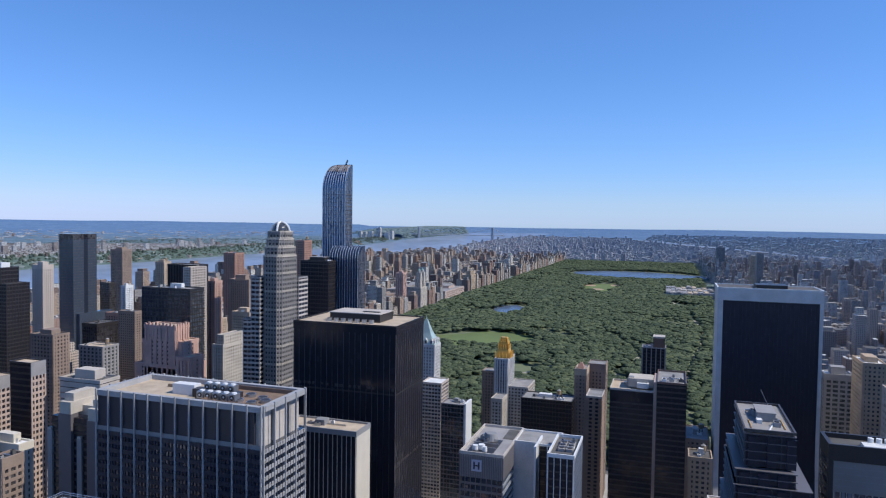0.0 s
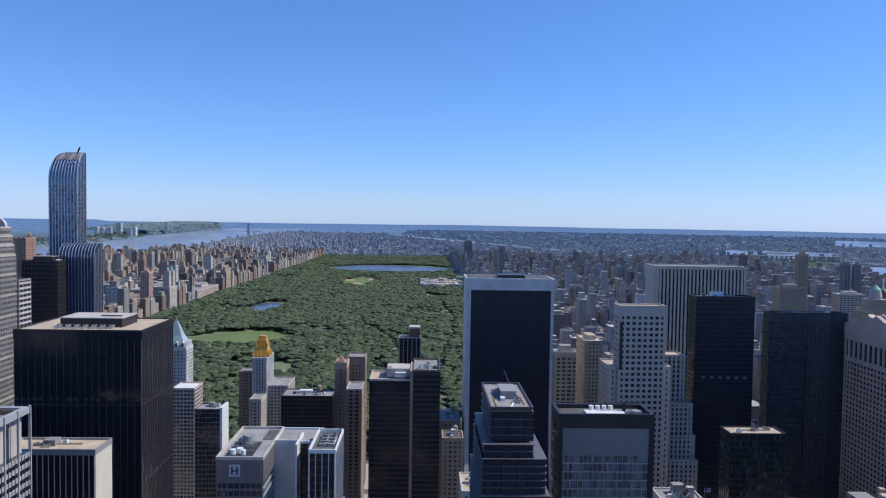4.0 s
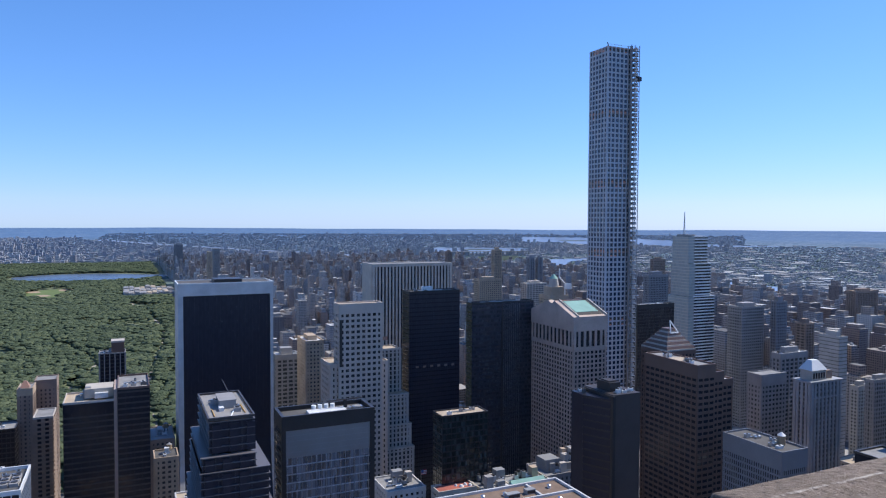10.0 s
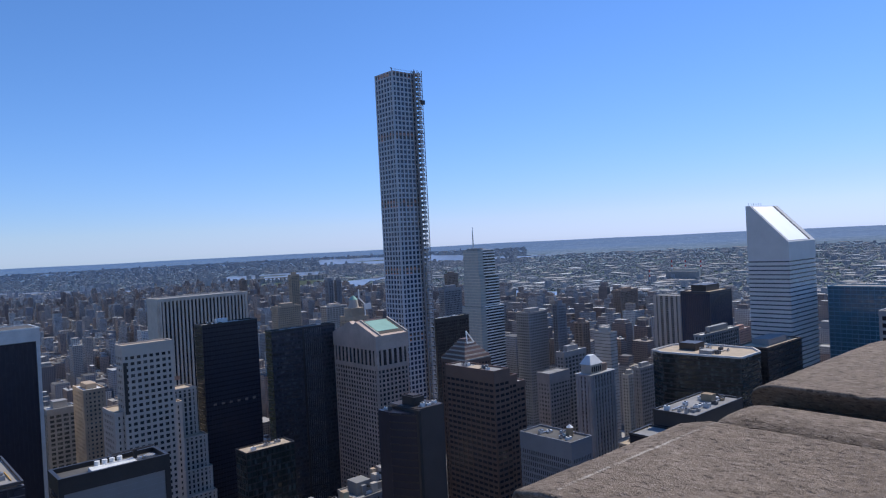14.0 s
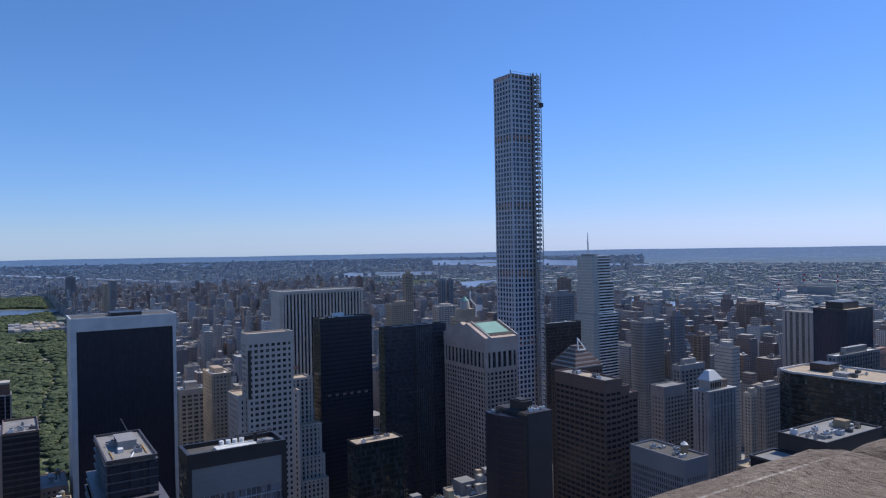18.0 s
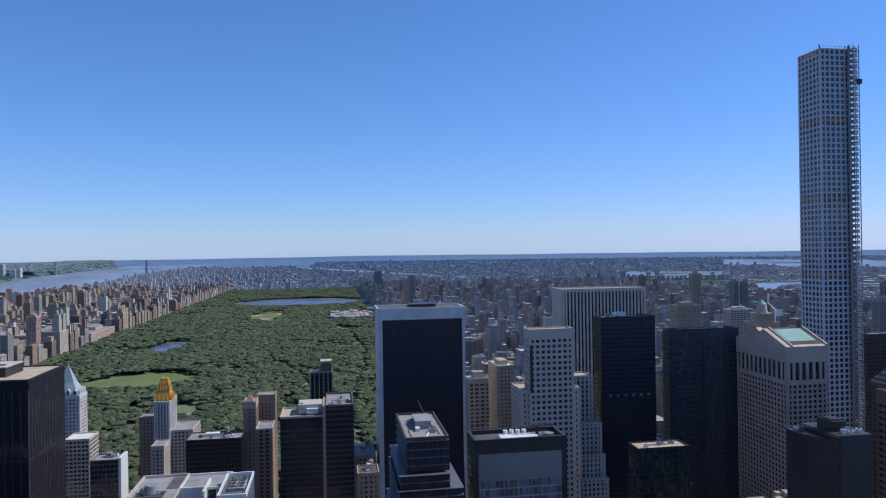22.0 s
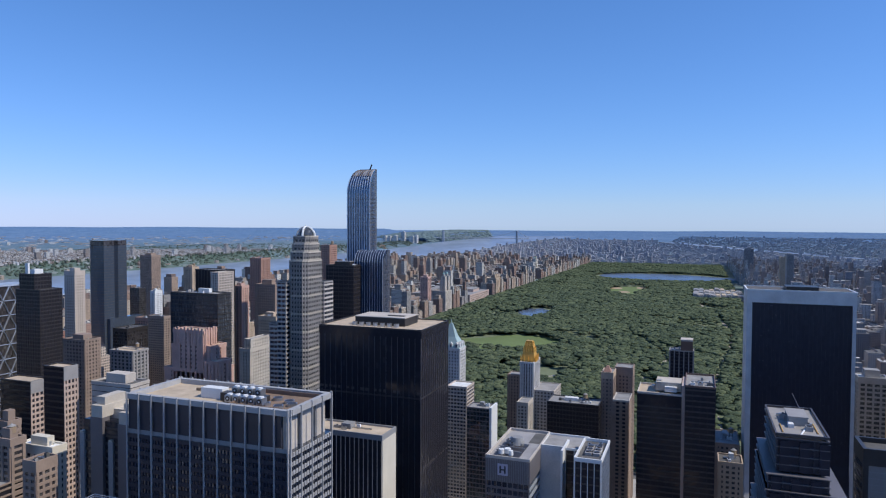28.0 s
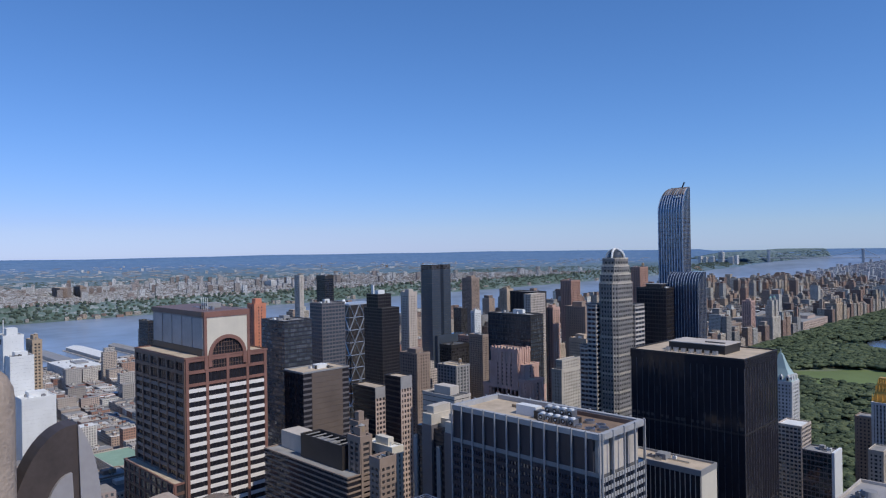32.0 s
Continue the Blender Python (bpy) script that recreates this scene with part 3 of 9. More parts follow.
def east_bank(y):
    """The east shore of the island, on the East River and the Harlem River."""
    return np.interp(y, [-600, 600, 2500, 4200, 5200, 7000, 9000, 12000], [1560, 1660, 1780, 1900, 1750, 900, 300, -600])


def west_bank(y):
    return np.interp(y, [-600, 600, 2300, 5000, 8000, 10300, 13000, 20000], [-1800, -1790, -1750, -1900, -2300, -2560, -2700, -3000])


FAR_SHORE = ((-600, 745, 2300, 3300, 4600, 6500, 8000, 9300, 10300, 14000, 20000, 34000), (-2990, -2975, -2960, -2900, -2950, -3060, -3300, -3560, -3800, -4250, -5200, -7600))


def land(x, y):
    """Height of the land: the bluff over the west river and its fall to the marshes behind, the rim of hills."""
    x, y = np.asarray(x, float), np.asarray(y, float)
    d, inland = np.hypot(x, y), np.interp(y, *FAR_SHORE) - x
    bluff = 52 * np.clip((inland - 110) / 150, 0, 1) * np.clip((2600 - inland) / 900, 0, 1) * np.clip((10500 - y) / 2500, 0, 1)
    az = np.arctan2(x, y)
    wave = np.sin(az * 7 + 1.3) * 0.5 + np.sin(az * 17 + 0.4) * 0.3 + np.sin(az * 41) * 0.2
    return bluff + np.clip((d - 18000) / 22000, 0, 1) * (60 + 45 * wave + 110 * (x < -0.42 * d))


def build_ground():
    """One sheet from the foot of the towers to the horizon."""
    d = np.r_[np.linspace(20, 2500, 60), 2500 + (np.geomspace(1, 1 + 57500 / 300, 110) - 1) * 300]
    az = np.radians(np.linspace(0, 360, 361))
    dd, aa = np.meshgrid(d, az, indexing="ij")
    x, y = dd * np.sin(aa), dd * np.cos(aa)
    h = land(x, y)
    v = np.stack(far(x, y, h), -1).reshape(-1, 3)
    k = len(az)
    i = (np.arange(len(d) - 1)[:, None] * k + np.arange(k - 1)[None]).ravel()
    quads = np.stack([i, i + 1, i + k + 1, i + k], 1)[:, ::-1]
    m, nt, p = nodes_of("city_ground_hazed")
    a, b = noise_at(nt, 0.03, 8, rough=0.75), noise_at(nt, 0.0022, 5, rough=0.6)
    # hill colours carry the blue of the aerial haze
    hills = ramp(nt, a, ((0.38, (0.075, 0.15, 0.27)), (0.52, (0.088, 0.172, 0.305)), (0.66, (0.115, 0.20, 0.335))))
    g = nt.nodes.new("ShaderNodeNewGeometry")
    ln = nt.nodes.new("ShaderNodeVectorMath")
    ln.operation = "LENGTH"
    link(nt, g.outputs["Position"], ln.inputs[0])
    haze_range = nt.nodes.new("ShaderNodeMapRange")
    haze_range.inputs["From Min"].default_value, haze_range.inputs["From Max"].default_value = 5000.0, 15000.0
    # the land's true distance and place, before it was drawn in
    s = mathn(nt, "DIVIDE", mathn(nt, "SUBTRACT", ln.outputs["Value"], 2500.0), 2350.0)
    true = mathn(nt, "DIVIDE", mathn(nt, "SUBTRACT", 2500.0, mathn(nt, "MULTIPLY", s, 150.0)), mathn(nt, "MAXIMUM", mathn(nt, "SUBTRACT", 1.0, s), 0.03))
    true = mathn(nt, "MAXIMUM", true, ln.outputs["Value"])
    link(nt, true, haze_range.inputs[0])
    place = nt.nodes.new("ShaderNodeVectorMath")
    place.operation = "SCALE"
    link(nt, g.outputs["Position"], place.inputs[0])
    link(nt, mathn(nt, "DIVIDE", true, ln.outputs["Value"]), place.inputs["Scale"])
    tract, street_n = noise_at(nt, 0.0016, 5, place.outputs[0], 0.7), noise_at(nt, 0.012, 4, place.outputs[0], 0.7)
    # towns among trees: roofs are pale specks, groves dark
    vor = nt.nodes.new("ShaderNodeTexVoronoi")
    vor.inputs["Scale"].default_value = 0.085
    link(nt, g.outputs["Position"], vor.inputs["Vector"])
    spot = nt.nodes.new("ShaderNodeRGBToBW")
    link(nt, vor.outputs["Color"], spot.inputs[0])
    town = ramp(nt, a, ((0.38, (0.065, 0.11, 0.085)), (0.5, (0.10, 0.15, 0.135)), (0.62, (0.15, 0.19, 0.195)), (0.74, (0.25, 0.28, 0.29))))
    town = mixc(nt, ramp(nt, spot.outputs[0], ((0.66, (0, 0, 0)), (0.8, (0.6, 0.6, 0.6)))), town, (0.36, 0.37, 0.38))
    town = mixc(nt, ramp(nt, b, ((0.45, (0.0, 0.0, 0.0)), (0.6, (0.7, 0.7, 0.7)))), town, (0.065, 0.10, 0.07))
    # haze goes into the base colour, more of it with distance
    col = mixc(nt, haze_range.outputs[0], town, hills)
    # tracts of woods and of roofs, tinted haze-blue, drawn out to streaks by the distance
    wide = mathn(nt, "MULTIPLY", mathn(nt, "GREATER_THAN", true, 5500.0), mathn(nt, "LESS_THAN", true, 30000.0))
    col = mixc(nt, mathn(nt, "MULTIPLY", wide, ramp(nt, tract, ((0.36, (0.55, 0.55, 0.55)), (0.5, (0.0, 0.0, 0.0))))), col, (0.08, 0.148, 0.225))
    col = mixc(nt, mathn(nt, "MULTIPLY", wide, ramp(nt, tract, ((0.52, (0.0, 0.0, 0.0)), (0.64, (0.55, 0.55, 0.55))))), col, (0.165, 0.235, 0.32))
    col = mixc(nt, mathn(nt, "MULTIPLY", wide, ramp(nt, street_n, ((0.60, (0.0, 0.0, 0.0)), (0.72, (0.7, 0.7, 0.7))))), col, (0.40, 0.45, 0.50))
    near = mathn(nt, "LESS_THAN", ln.outputs["Value"], 2300.0)
    col = mixc(nt, near, col, mixc(nt, noise_at(nt, 0.3, 5), (0.09, 0.09, 0.09), (0.16, 0.155, 0.15)))
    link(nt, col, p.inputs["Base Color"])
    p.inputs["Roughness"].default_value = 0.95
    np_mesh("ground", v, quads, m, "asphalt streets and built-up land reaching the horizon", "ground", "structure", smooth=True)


build_ground()

ys = [-600, 600, 2300, 5000, 8000, 10300, 13000, 20000, 34000]
strip("river_hudson", [(float(west_bank(y)), y) for y in ys],
      [*zip(FAR_SHORE[1], FAR_SHORE[0])],
      1.6, M["water"], "wide blue river between the island and the far shore", "river", n=160, across=14)
ys = [-600, 600, 2500, 3300]
strip("river_east", [(float(east_bank(y)), y) for y in ys], [(2350, -600), (2420, 600), (2500, 2500), (2600, 3300)],
      1.6, M["water"], "blue tidal river east of the island", "river")
strip("slim_island", [(2060, -600), (2062, 600), (2075, 2500), (2150, 3050)], [(2235, -600), (2240, 600), (2255, 2500), (2170, 3080)],
      2.6, M["far_leaves"], "long slim green island in the tidal river", "island")
strip("river_strait", [(2560, 6060), (3080, 7000), (3500, 6850), (3950, 6650)], [(2650, 5800), (2840, 5430), (3280, 5540), (3850, 6250)],
      1.7, M["water"], "blue strait with low islands", "river")
strip("river_gate", [(1980, 3250), (2230, 3920), (2780, 4320), (3300, 4450)], [(2560, 3250), (2540, 3690), (2840, 4066), (3300, 4230)],
      1.65, M["water"], "bend of the tidal river behind the towers", "river")
strip("river_harlem", [(1800, 4900), (1100, 6600), (400, 8700), (-500, 11800)], [(2000, 5100), (1300, 6800), (600, 8900), (-300, 12000)],
      1.7, M["water"], "narrow river between two boroughs", "river")
BAY = ((31, 34, 36, 40, 43, 46, 51), (10400, 10380, 9180, 9480, 8970, 8900, 9450), (15000, 14700, 14500, 13900, 12300, 9900, 9600))
strip("bay_far", [(d * math.sin(radians(a)), d * math.cos(radians(a))) for a, d in zip(BAY[0], BAY[1])],
      [(d * math.sin(radians(a)), d * math.cos(radians(a))) for a, d in zip(BAY[0], BAY[2])], 1.7, M["water"], "pale far bay at the edge of the land", "bay")
blob("low_island", 6900, 9250, 560, 330, 3.0, M["far_leaves"], "flat green island in the far bay", "island", seed=9, turn=-25)
blob("low_island", 3250, 6350, 190, 110, 3.0, M["far_leaves"], "flat green island in the strait", "island", seed=5, turn=-30)
blob("park_island", 2560, 4650, 330, 210, 2.4, M["far_leaves"], "long green island with playing fields in the river", "island", seed=8, turn=35)

# park floor, lawns, lakes
strip("park_ground", [(PARK[0], PARK[2]), (PARK[0], PARK[3])], [(PARK[1], PARK[2]), (PARK[1], PARK[3])], 0.35, M["leaf_litter"], "shaded grass under the park trees", "park", n=100, across=12)
LAWNS = [(-384, 1480, 108, 104), (-262, 2870, 70, 185), (-420, 985, 40, 35), (-60, 1180, 26, 20), (-420, 4300, 90, 50)]
for k, (cx, cy, rx, ry) in enumerate(LAWNS):
    blob("lawn", cx, cy, rx, ry, 0.75, M["lawn"], "open mown meadow between the park trees", "lawn", seed=20 + k, wob=0.22)
WATERS = [(-448, 2010, 46, 128, 3), (-165, 3640, 312, 290, 0), (-120, 1990, 30, 18, 10)]
for k, (cx, cy, rx, ry, turn) in enumerate(WATERS):
    blob("park_lake", cx, cy, rx, ry, 1.0, M["lake"], "deep blue park water ringed by trees", "lake", seed=40 + k, wob=0.3 if k != 1 else 0.14, turn=turn)
blob("baseball_sand", -318, 2950, 28, 40, 0.95, M["sand"], "bare sand infield on the lawn", "playing field", seed=61)
blob("baseball_sand", -210, 3000, 28, 40, 0.95, M["sand"], "bare sand infield on the lawn", "playing field", seed=62)
blob("baseball_sand", -275, 2790, 30, 34, 0.95, M["sand"], "bare sand infield on the lawn", "playing field", seed=64)
blob("path_sand", -490, 1590, 36, 9, 0.95, M["sand"], "bare earth at the edge of the meadow", "path", seed=63)


def in_blob(x, y, cx, cy, rx, ry, k=1.12):
    return ((x - cx) / (rx * k)) ** 2 + ((y - cy) / (ry * k)) ** 2 < 1


# ---- ordinary houses ---------------------------------------------------------
WARM = ((0.0, (0.20, 0.13, 0.10)), (0.2, (0.34, 0.195, 0.135)), (0.4, (0.45, 0.32, 0.22)), (0.6, (0.54, 0.45, 0.345)), (0.8, (0.29, 0.27, 0.25)), (1.0, (0.72, 0.70, 0.62)))
PALE = ((0.0, (0.22, 0.15, 0.12)), (0.25, (0.36, 0.32, 0.29)), (0.5, (0.52, 0.51, 0.49)), (0.8, (0.72, 0.72, 0.71)), (1.0, (0.30, 0.20, 0.16)))
COOL = ((0.0, (0.24, 0.19, 0.17)), (0.2, (0.42, 0.32, 0.27)), (0.4, (0.55, 0.47, 0.40)), (0.6, (0.36, 0.36, 0.375)), (0.8, (0.71, 0.69, 0.65)), (1.0, (0.39, 0.27, 0.21)))
M["city_warm"] = city_wall("house_walls_warm", WARM)
WEST = ((0.0, (0.29, 0.12, 0.085)), (0.22, (0.42, 0.22, 0.15)), (0.4, (0.66, 0.61, 0.54)), (0.55, (0.31, 0.26, 0.225)), (0.72, (0.79, 0.76, 0.71)), (0.85, (0.44, 0.33, 0.25)), (1.0, (0.81, 0.78, 0.74)))
M["city_west"] = city_wall("house_walls_west", WEST, roof=(0.38, 0.37, 0.36), bright=1.3)
M["city_cool"] = city_wall("house_walls_cool", COOL)
M["city_pale"] = city_wall("house_walls_pale", PALE, roof=(0.42, 0.42, 0.41), bright=1.0)
# Aerial haze is put into both far palettes: blue-grey, low in contrast.
HAZY_FAR = ((0.0, (0.33, 0.34, 0.40)), (0.25, (0.47, 0.46, 0.49)), (0.5, (0.58, 0.55, 0.55)), (0.75, (0.74, 0.71, 0.69)), (1.0, (0.52, 0.43, 0.41)))
HAZY_QUEENS = ((0.0, (0.27, 0.29, 0.33)), (0.3, (0.36, 0.375, 0.40)), (0.6, (0.44, 0.44, 0.45)), (0.9, (0.58, 0.57, 0.56)), (1.0, (0.70, 0.70, 0.69)))
M["city_queens_hazed"] = city_wall("hazed_walls_queens", HAZY_QUEENS, win=(5.0, 5.0), glass_rgb=(0.28, 0.31, 0.35), roof=(0.34, 0.36, 0.38), bright=1.05)
M["city_far_hazed"] = city_wall("hazed_walls_far", HAZY_FAR, win=(5.0, 5.0), glass_rgb=(0.19, 0.22, 0.27), roof=(0.24, 0.26, 0.28), bright=1.05)


def lots(x0, x1, y0, y1, r, wide=(12, 28)):
    """Plots of a block: two rows back to back."""
    rows = []
    ym = (y0 + y1) / 2
    for a, b in ((y0, ym - 3), (ym + 3, y1)):
        x = x0
        while x < x1 - 6:
            w = min(r.uniform(*wide), x1 - x)
            if x1 - x - w < 8:
                w = x1 - x
            rows.append((x, x + w, a, b))
            x += w + (0.0 if r.random() < 0.8 else 2.5)
    return rows


def clear_of_heroes(x0, x1, y0, y1, pad=4):
    return not any(x0 < b + pad and x1 > a - pad and y0 < d + pad and y1 > c - pad for a, b, c, d in FOOT)


def blockfaces(n0, n1, i0, i1):
    for n in range(n0, n1):
        for i in range(i0, i1):
            yield n, AVENUES[i] + 15, AVENUES[i + 1] - 15, street(n) + 9, street(n + 1) - 9


def uptown(seed, i0, i1, n0, n1, tall, name, mat, label, low=1.0, wide=(9, 24)):
    """Blocks of houses with taller fronts on the avenues, roof huts and stepped towers."""
    r = random.Random(seed)
    rows = []
    for n, x0, x1, y0, y1 in blockfaces(n0, n1, i0, i1):
        for a, b, c, d in lots(x0, x1, y0, y1, r, wide):
            if PARK[0] - 8 < (a + b) / 2 < PARK[1] + 8 and PARK[2] < (c + d) / 2 < PARK[3]:
                continue
            if not west_bank(c) + 60 < (a + b) / 2 < east_bank(c) - 60 or not clear_of_heroes(a, b, c, d):
                continue
            end = a < x0 + 26 or b > x1 - 26
            park_front = (abs(b - (PARK[0] - 33)) < 30 or abs(a - (PARK[1] + 32)) < 30) and PARK[2] < c < PARK[3]
            h = r.uniform(12, 20)
            if end:
                h = r.choice((r.uniform(14, 22), r.uniform(16, 26), r.uniform(20, 36), r.uniform(34, 58)))
            if park_front:
                h = r.choice((r.uniform(26, 44), r.uniform(42, 60), r.uniform(46, 54)))
            p = r.random()
            if p < tall and (end or p < tall * 0.3):
                h = r.uniform(55, 100) if n < 96 else r.uniform(40, 60)
            h *= low
            cx, cy, w, dp = (a + b) / 2, (c + d) / 2, b - a, d - c
            if h > 60:
                w, dp = min(w, 30), min(dp, 28)
            rows.append((cx, cy, w, dp, 0, h, 0))
            if h > 38 and r.random() < 0.6:
                k = r.uniform(0.5, 0.75)
                rows.append((cx, cy, w * k, dp * k, h - 0.5, h + r.uniform(5, 16), 0))
            if park_front and r.random() < 0.3:
                for s in (-0.25, 0.25):
                    rows.append((cx, cy + s * dp, 9, 9, h - 0.5, h + r.uniform(18, 34), 0))
            if h > 26 and r.random() < 0.35:
                tx, ty = cx + r.uniform(-0.3, 0.3) * w, cy + r.uniform(-0.3, 0.3) * dp
                rows.append((tx, ty, 3.6, 3.6, h + 2.5, h + 6.5, 0.5))
                rows.append((tx, ty, 1.2, 1.2, h - 0.2, h + 2.6, 0.5))
            for _ in range(r.randint(0, 3)):
                rows.append((cx + r.uniform(-0.3, 0.3) * w, cy + r.uniform(-0.3, 0.3) * dp, r.uniform(3, 6), r.uniform(3, 6), h - 0.2, h + r.uniform(2.5, 4.5), 0))
    blocks_mesh(name, rows, M[mat], label)


def scatter(seed, name, mat, label, count, region, size, heights, turn=0.3, towers=0.03, tower_h=(40, 70), dmin=2300, dmax=14000, az=(-85, 80)):
    """Far low-rise land: houses thinning out with distance."""
    r = np.random.RandomState(seed)
    rows = []
    d = dmin * (dmax / dmin) ** r.rand(count)
    a = np.radians(r.uniform(az[0], az[1], count))
    for x, y, dd in zip(d * np.sin(a), d * np.cos(a), d):
        if not region(x, y):
            continue
        big = 0.62 + dd / 16000
        w, dp, h = r.uniform(*size) * big, r.uniform(*size) * big, r.uniform(*heights)
        if r.rand() < towers:
            w, dp, h = r.uniform(18, 30), r.uniform(18, 30), r.uniform(*tower_h)
        z = float(land(x, y))
        rows.append((x, y, w, dp, z - 4, z + h, turn + r.uniform(-0.06, 0.06)))
    blocks_mesh(name, rows, M[mat], label)


def in_east_water(x, y):
    return (east_bank(y) - 40 < x < np.interp(y, [-600, 600, 2500, 3700, 4300], [2370, 2440, 2520, 2720, 2950]) and y < 3350) or \
        (2560 < x < 3950 and np.interp(x, [2650, 2840, 3280, 3850], [5800, 5430, 5540, 6250]) < y < np.interp(x, [2560, 3080, 3500, 3950], [6060, 7000, 6850, 6650])) or \
        (1980 < x < 3300 and np.interp(x, [2000, 2540, 2840, 3300], [3250, 3690, 4066, 4230]) < y < np.interp(x, [1980, 2230, 2780, 3300], [3250, 3920, 4320, 4450])) or in_blob(x, y, 2560, 4650, 330, 330) or \
        (x > 4000 and y > 4000 and 31 < math.degrees(math.atan2(x, y)) < 51 and np.interp(math.degrees(math.atan2(x, y)), BAY[0], BAY[1]) < math.hypot(x, y) < np.interp(math.degrees(math.atan2(x, y)), BAY[0], BAY[2]))


def build_cities():
    uptown(11, 7, 11, 59, 112, 0.10, "upper_east_side", "city_cool", "dense brick and stone apartment houses east of the park")
    uptown(15, 11, 15, 59, 100, 0.55, "riverside_towers", "city_cool", "apartment towers and brick houses towards the east river", 1.12)
    uptown(17, 0, 2, 62, 112, 0.25, "riverside_west", "city_warm", "brick apartment houses along the wide river", 1.05, (16, 36))
    uptown(12, 2, 4, 62, 112, 0.06, "upper_west_side", "city_warm", "brick and limestone apartment houses west of the park", 0.92, (15, 40))
    uptown(13, 0, 4, 40, 57, 0.04, "west_midtown", "city_west", "low brick houses and depots towards the river", 0.62, (8, 20))
    uptown(16, 0, 4, 57, 62, 0.5, "west_side_towers", "city_west", "brick and stone apartment towers west of the avenue", 0.95, (16, 34))
    uptown(14, 11, 15, 40, 59, 0.42, "east_midtown", "city_cool", "apartment blocks and towers towards the river", 1.1)
    scatter(21, "uptown_far", "city_far_hazed", "far brick blocks north of the park", 15000, lambda x, y: y > 4900 and west_bank(y) + 60 < x < east_bank(y) - 60,
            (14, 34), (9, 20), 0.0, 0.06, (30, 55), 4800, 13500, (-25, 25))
    scatter(22, "bronx_far", "city_queens_hazed", "far low built-up land to the north-east", 20000,
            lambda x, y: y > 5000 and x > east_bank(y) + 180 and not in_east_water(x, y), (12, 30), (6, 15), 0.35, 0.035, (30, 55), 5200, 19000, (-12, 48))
    scatter(23, "queens_far", "city_queens_hazed", "far low houses and sheds across the river", 27000,
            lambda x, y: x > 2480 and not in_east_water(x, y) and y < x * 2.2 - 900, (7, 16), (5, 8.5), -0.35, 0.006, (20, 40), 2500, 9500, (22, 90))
    scatter(28, "queens_sheds", "city_queens_hazed", "long pale warehouse sheds across the river", 1300,
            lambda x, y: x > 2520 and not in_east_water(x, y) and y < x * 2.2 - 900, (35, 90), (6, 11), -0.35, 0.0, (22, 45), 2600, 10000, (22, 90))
    scatter(29, "island_houses", "city_cool", "slab apartment houses on the slim river island", 2600,
            lambda x, y: 2085 < x < 2215 and y < 3000, (14, 36), (18, 48), 0.05, 0.06, (50, 70), 2060, 3700, (30, 95))
    scatter(24, "jersey_far", "city_pale", "pale houses on the bluff across the river", 27000,
            lambda x, y: 255 < np.interp(y, *FAR_SHORE) - x < 2300,
            (9, 20), (7, 13), -0.25, 0.012, (25, 55), 3200, 5900, (-95, -24))
    scatter(25, "jersey_inland", "city_pale", "far sheds and towns beyond the bluff", 1500, lambda x, y: x < -5200 - 0.1 * y, (18, 60), (4, 8), 0.3, 0.02, (25, 45), 5500, 17000, (-95, -22))
    scatter(26, "jersey_shore", "city_warm", "low riverside apartment blocks on the far shore", 2600,
            lambda x, y: np.interp(y, [-600, 745, 2300, 4600, 8000], [-3140, -3090, -3080, -3080, -3460]) < x < np.interp(y, [-600, 745, 2300, 4600, 8000], [-3005, -2990, -2975, -2960, -3330]),
            (14, 34), (9, 20), -0.1, 0.02, (30, 50), 2950, 9000, (-95, -24))


# ---- trees -------------------------------------------------------------------
def clumps(name, cx, cy, cz, r, mat, label, seed, flat=0.8, category="trees", fine=1):
    """Leafy clumps, each a rough twenty-sided lump with its own dents."""
    rs = np.random.RandomState(seed)
    bm = bmesh.new()
    bmesh.ops.create_icosphere(bm, subdivisions=fine, radius=1.0)
    base = np.array([v.co[:] for v in bm.verts])
    tri = np.array([[v.index for v in f.verts] for f in bm.faces if f.calc_center_median().z > -0.35])
    bm.free()
    n, k = len(cx), len(base)
    t = rs.uniform(0, 6.28, n)[:, None]
    j = rs.uniform(0.72, 1.25, (n, k))
    bx, by, bz = base[:, 0] * j, base[:, 1] * j, base[:, 2] * j * flat
    x = cx[:, None] + (bx * np.cos(t) - by * np.sin(t)) * r[:, None]
    y = cy[:, None] + (bx * np.sin(t) + by * np.cos(t)) * r[:, None]
    z = cz[:, None] + bz * r[:, None]
    v = np.stack(far(x, y, z), -1).reshape(-1, 3)
    f = (np.arange(n)[:, None, None] * k + tri).reshape(-1, 3)
    return np_mesh(name, v, f, mat, label, category, "stuff", smooth=True)


PATHS = [(-560, 752, -470, 1350, 40, 6), (-300, 752, -250, 1340, 55, 6), (-60, 752, -120, 1700, 45, 7), (60, 760, 40, 2500, 30, 6), (-620, 1300, -600, 2600, 22, 6)]


def path_x(ax, bx, amp, u):
    return ax + (bx - ax) * u + amp * np.sin(u * 7.3 + ax)


def build_paths():
    for ax, ay, bx, by, amp, wide in PATHS:
        u = np.linspace(0, 1, 60)
        x, y = path_x(ax, bx, amp, u), ay + (by - ay) * u
        v = np.stack([np.r_[x - 3.2, x + 3.2], np.r_[y, y], np.full(120, 0.62)], -1)
        i = np.arange(59)
        np_mesh("park_path", v, np.stack([i, i + 60, i + 61, i + 1], 1), M["sand_path"], "pale winding path between the park trees", "path", "structure")


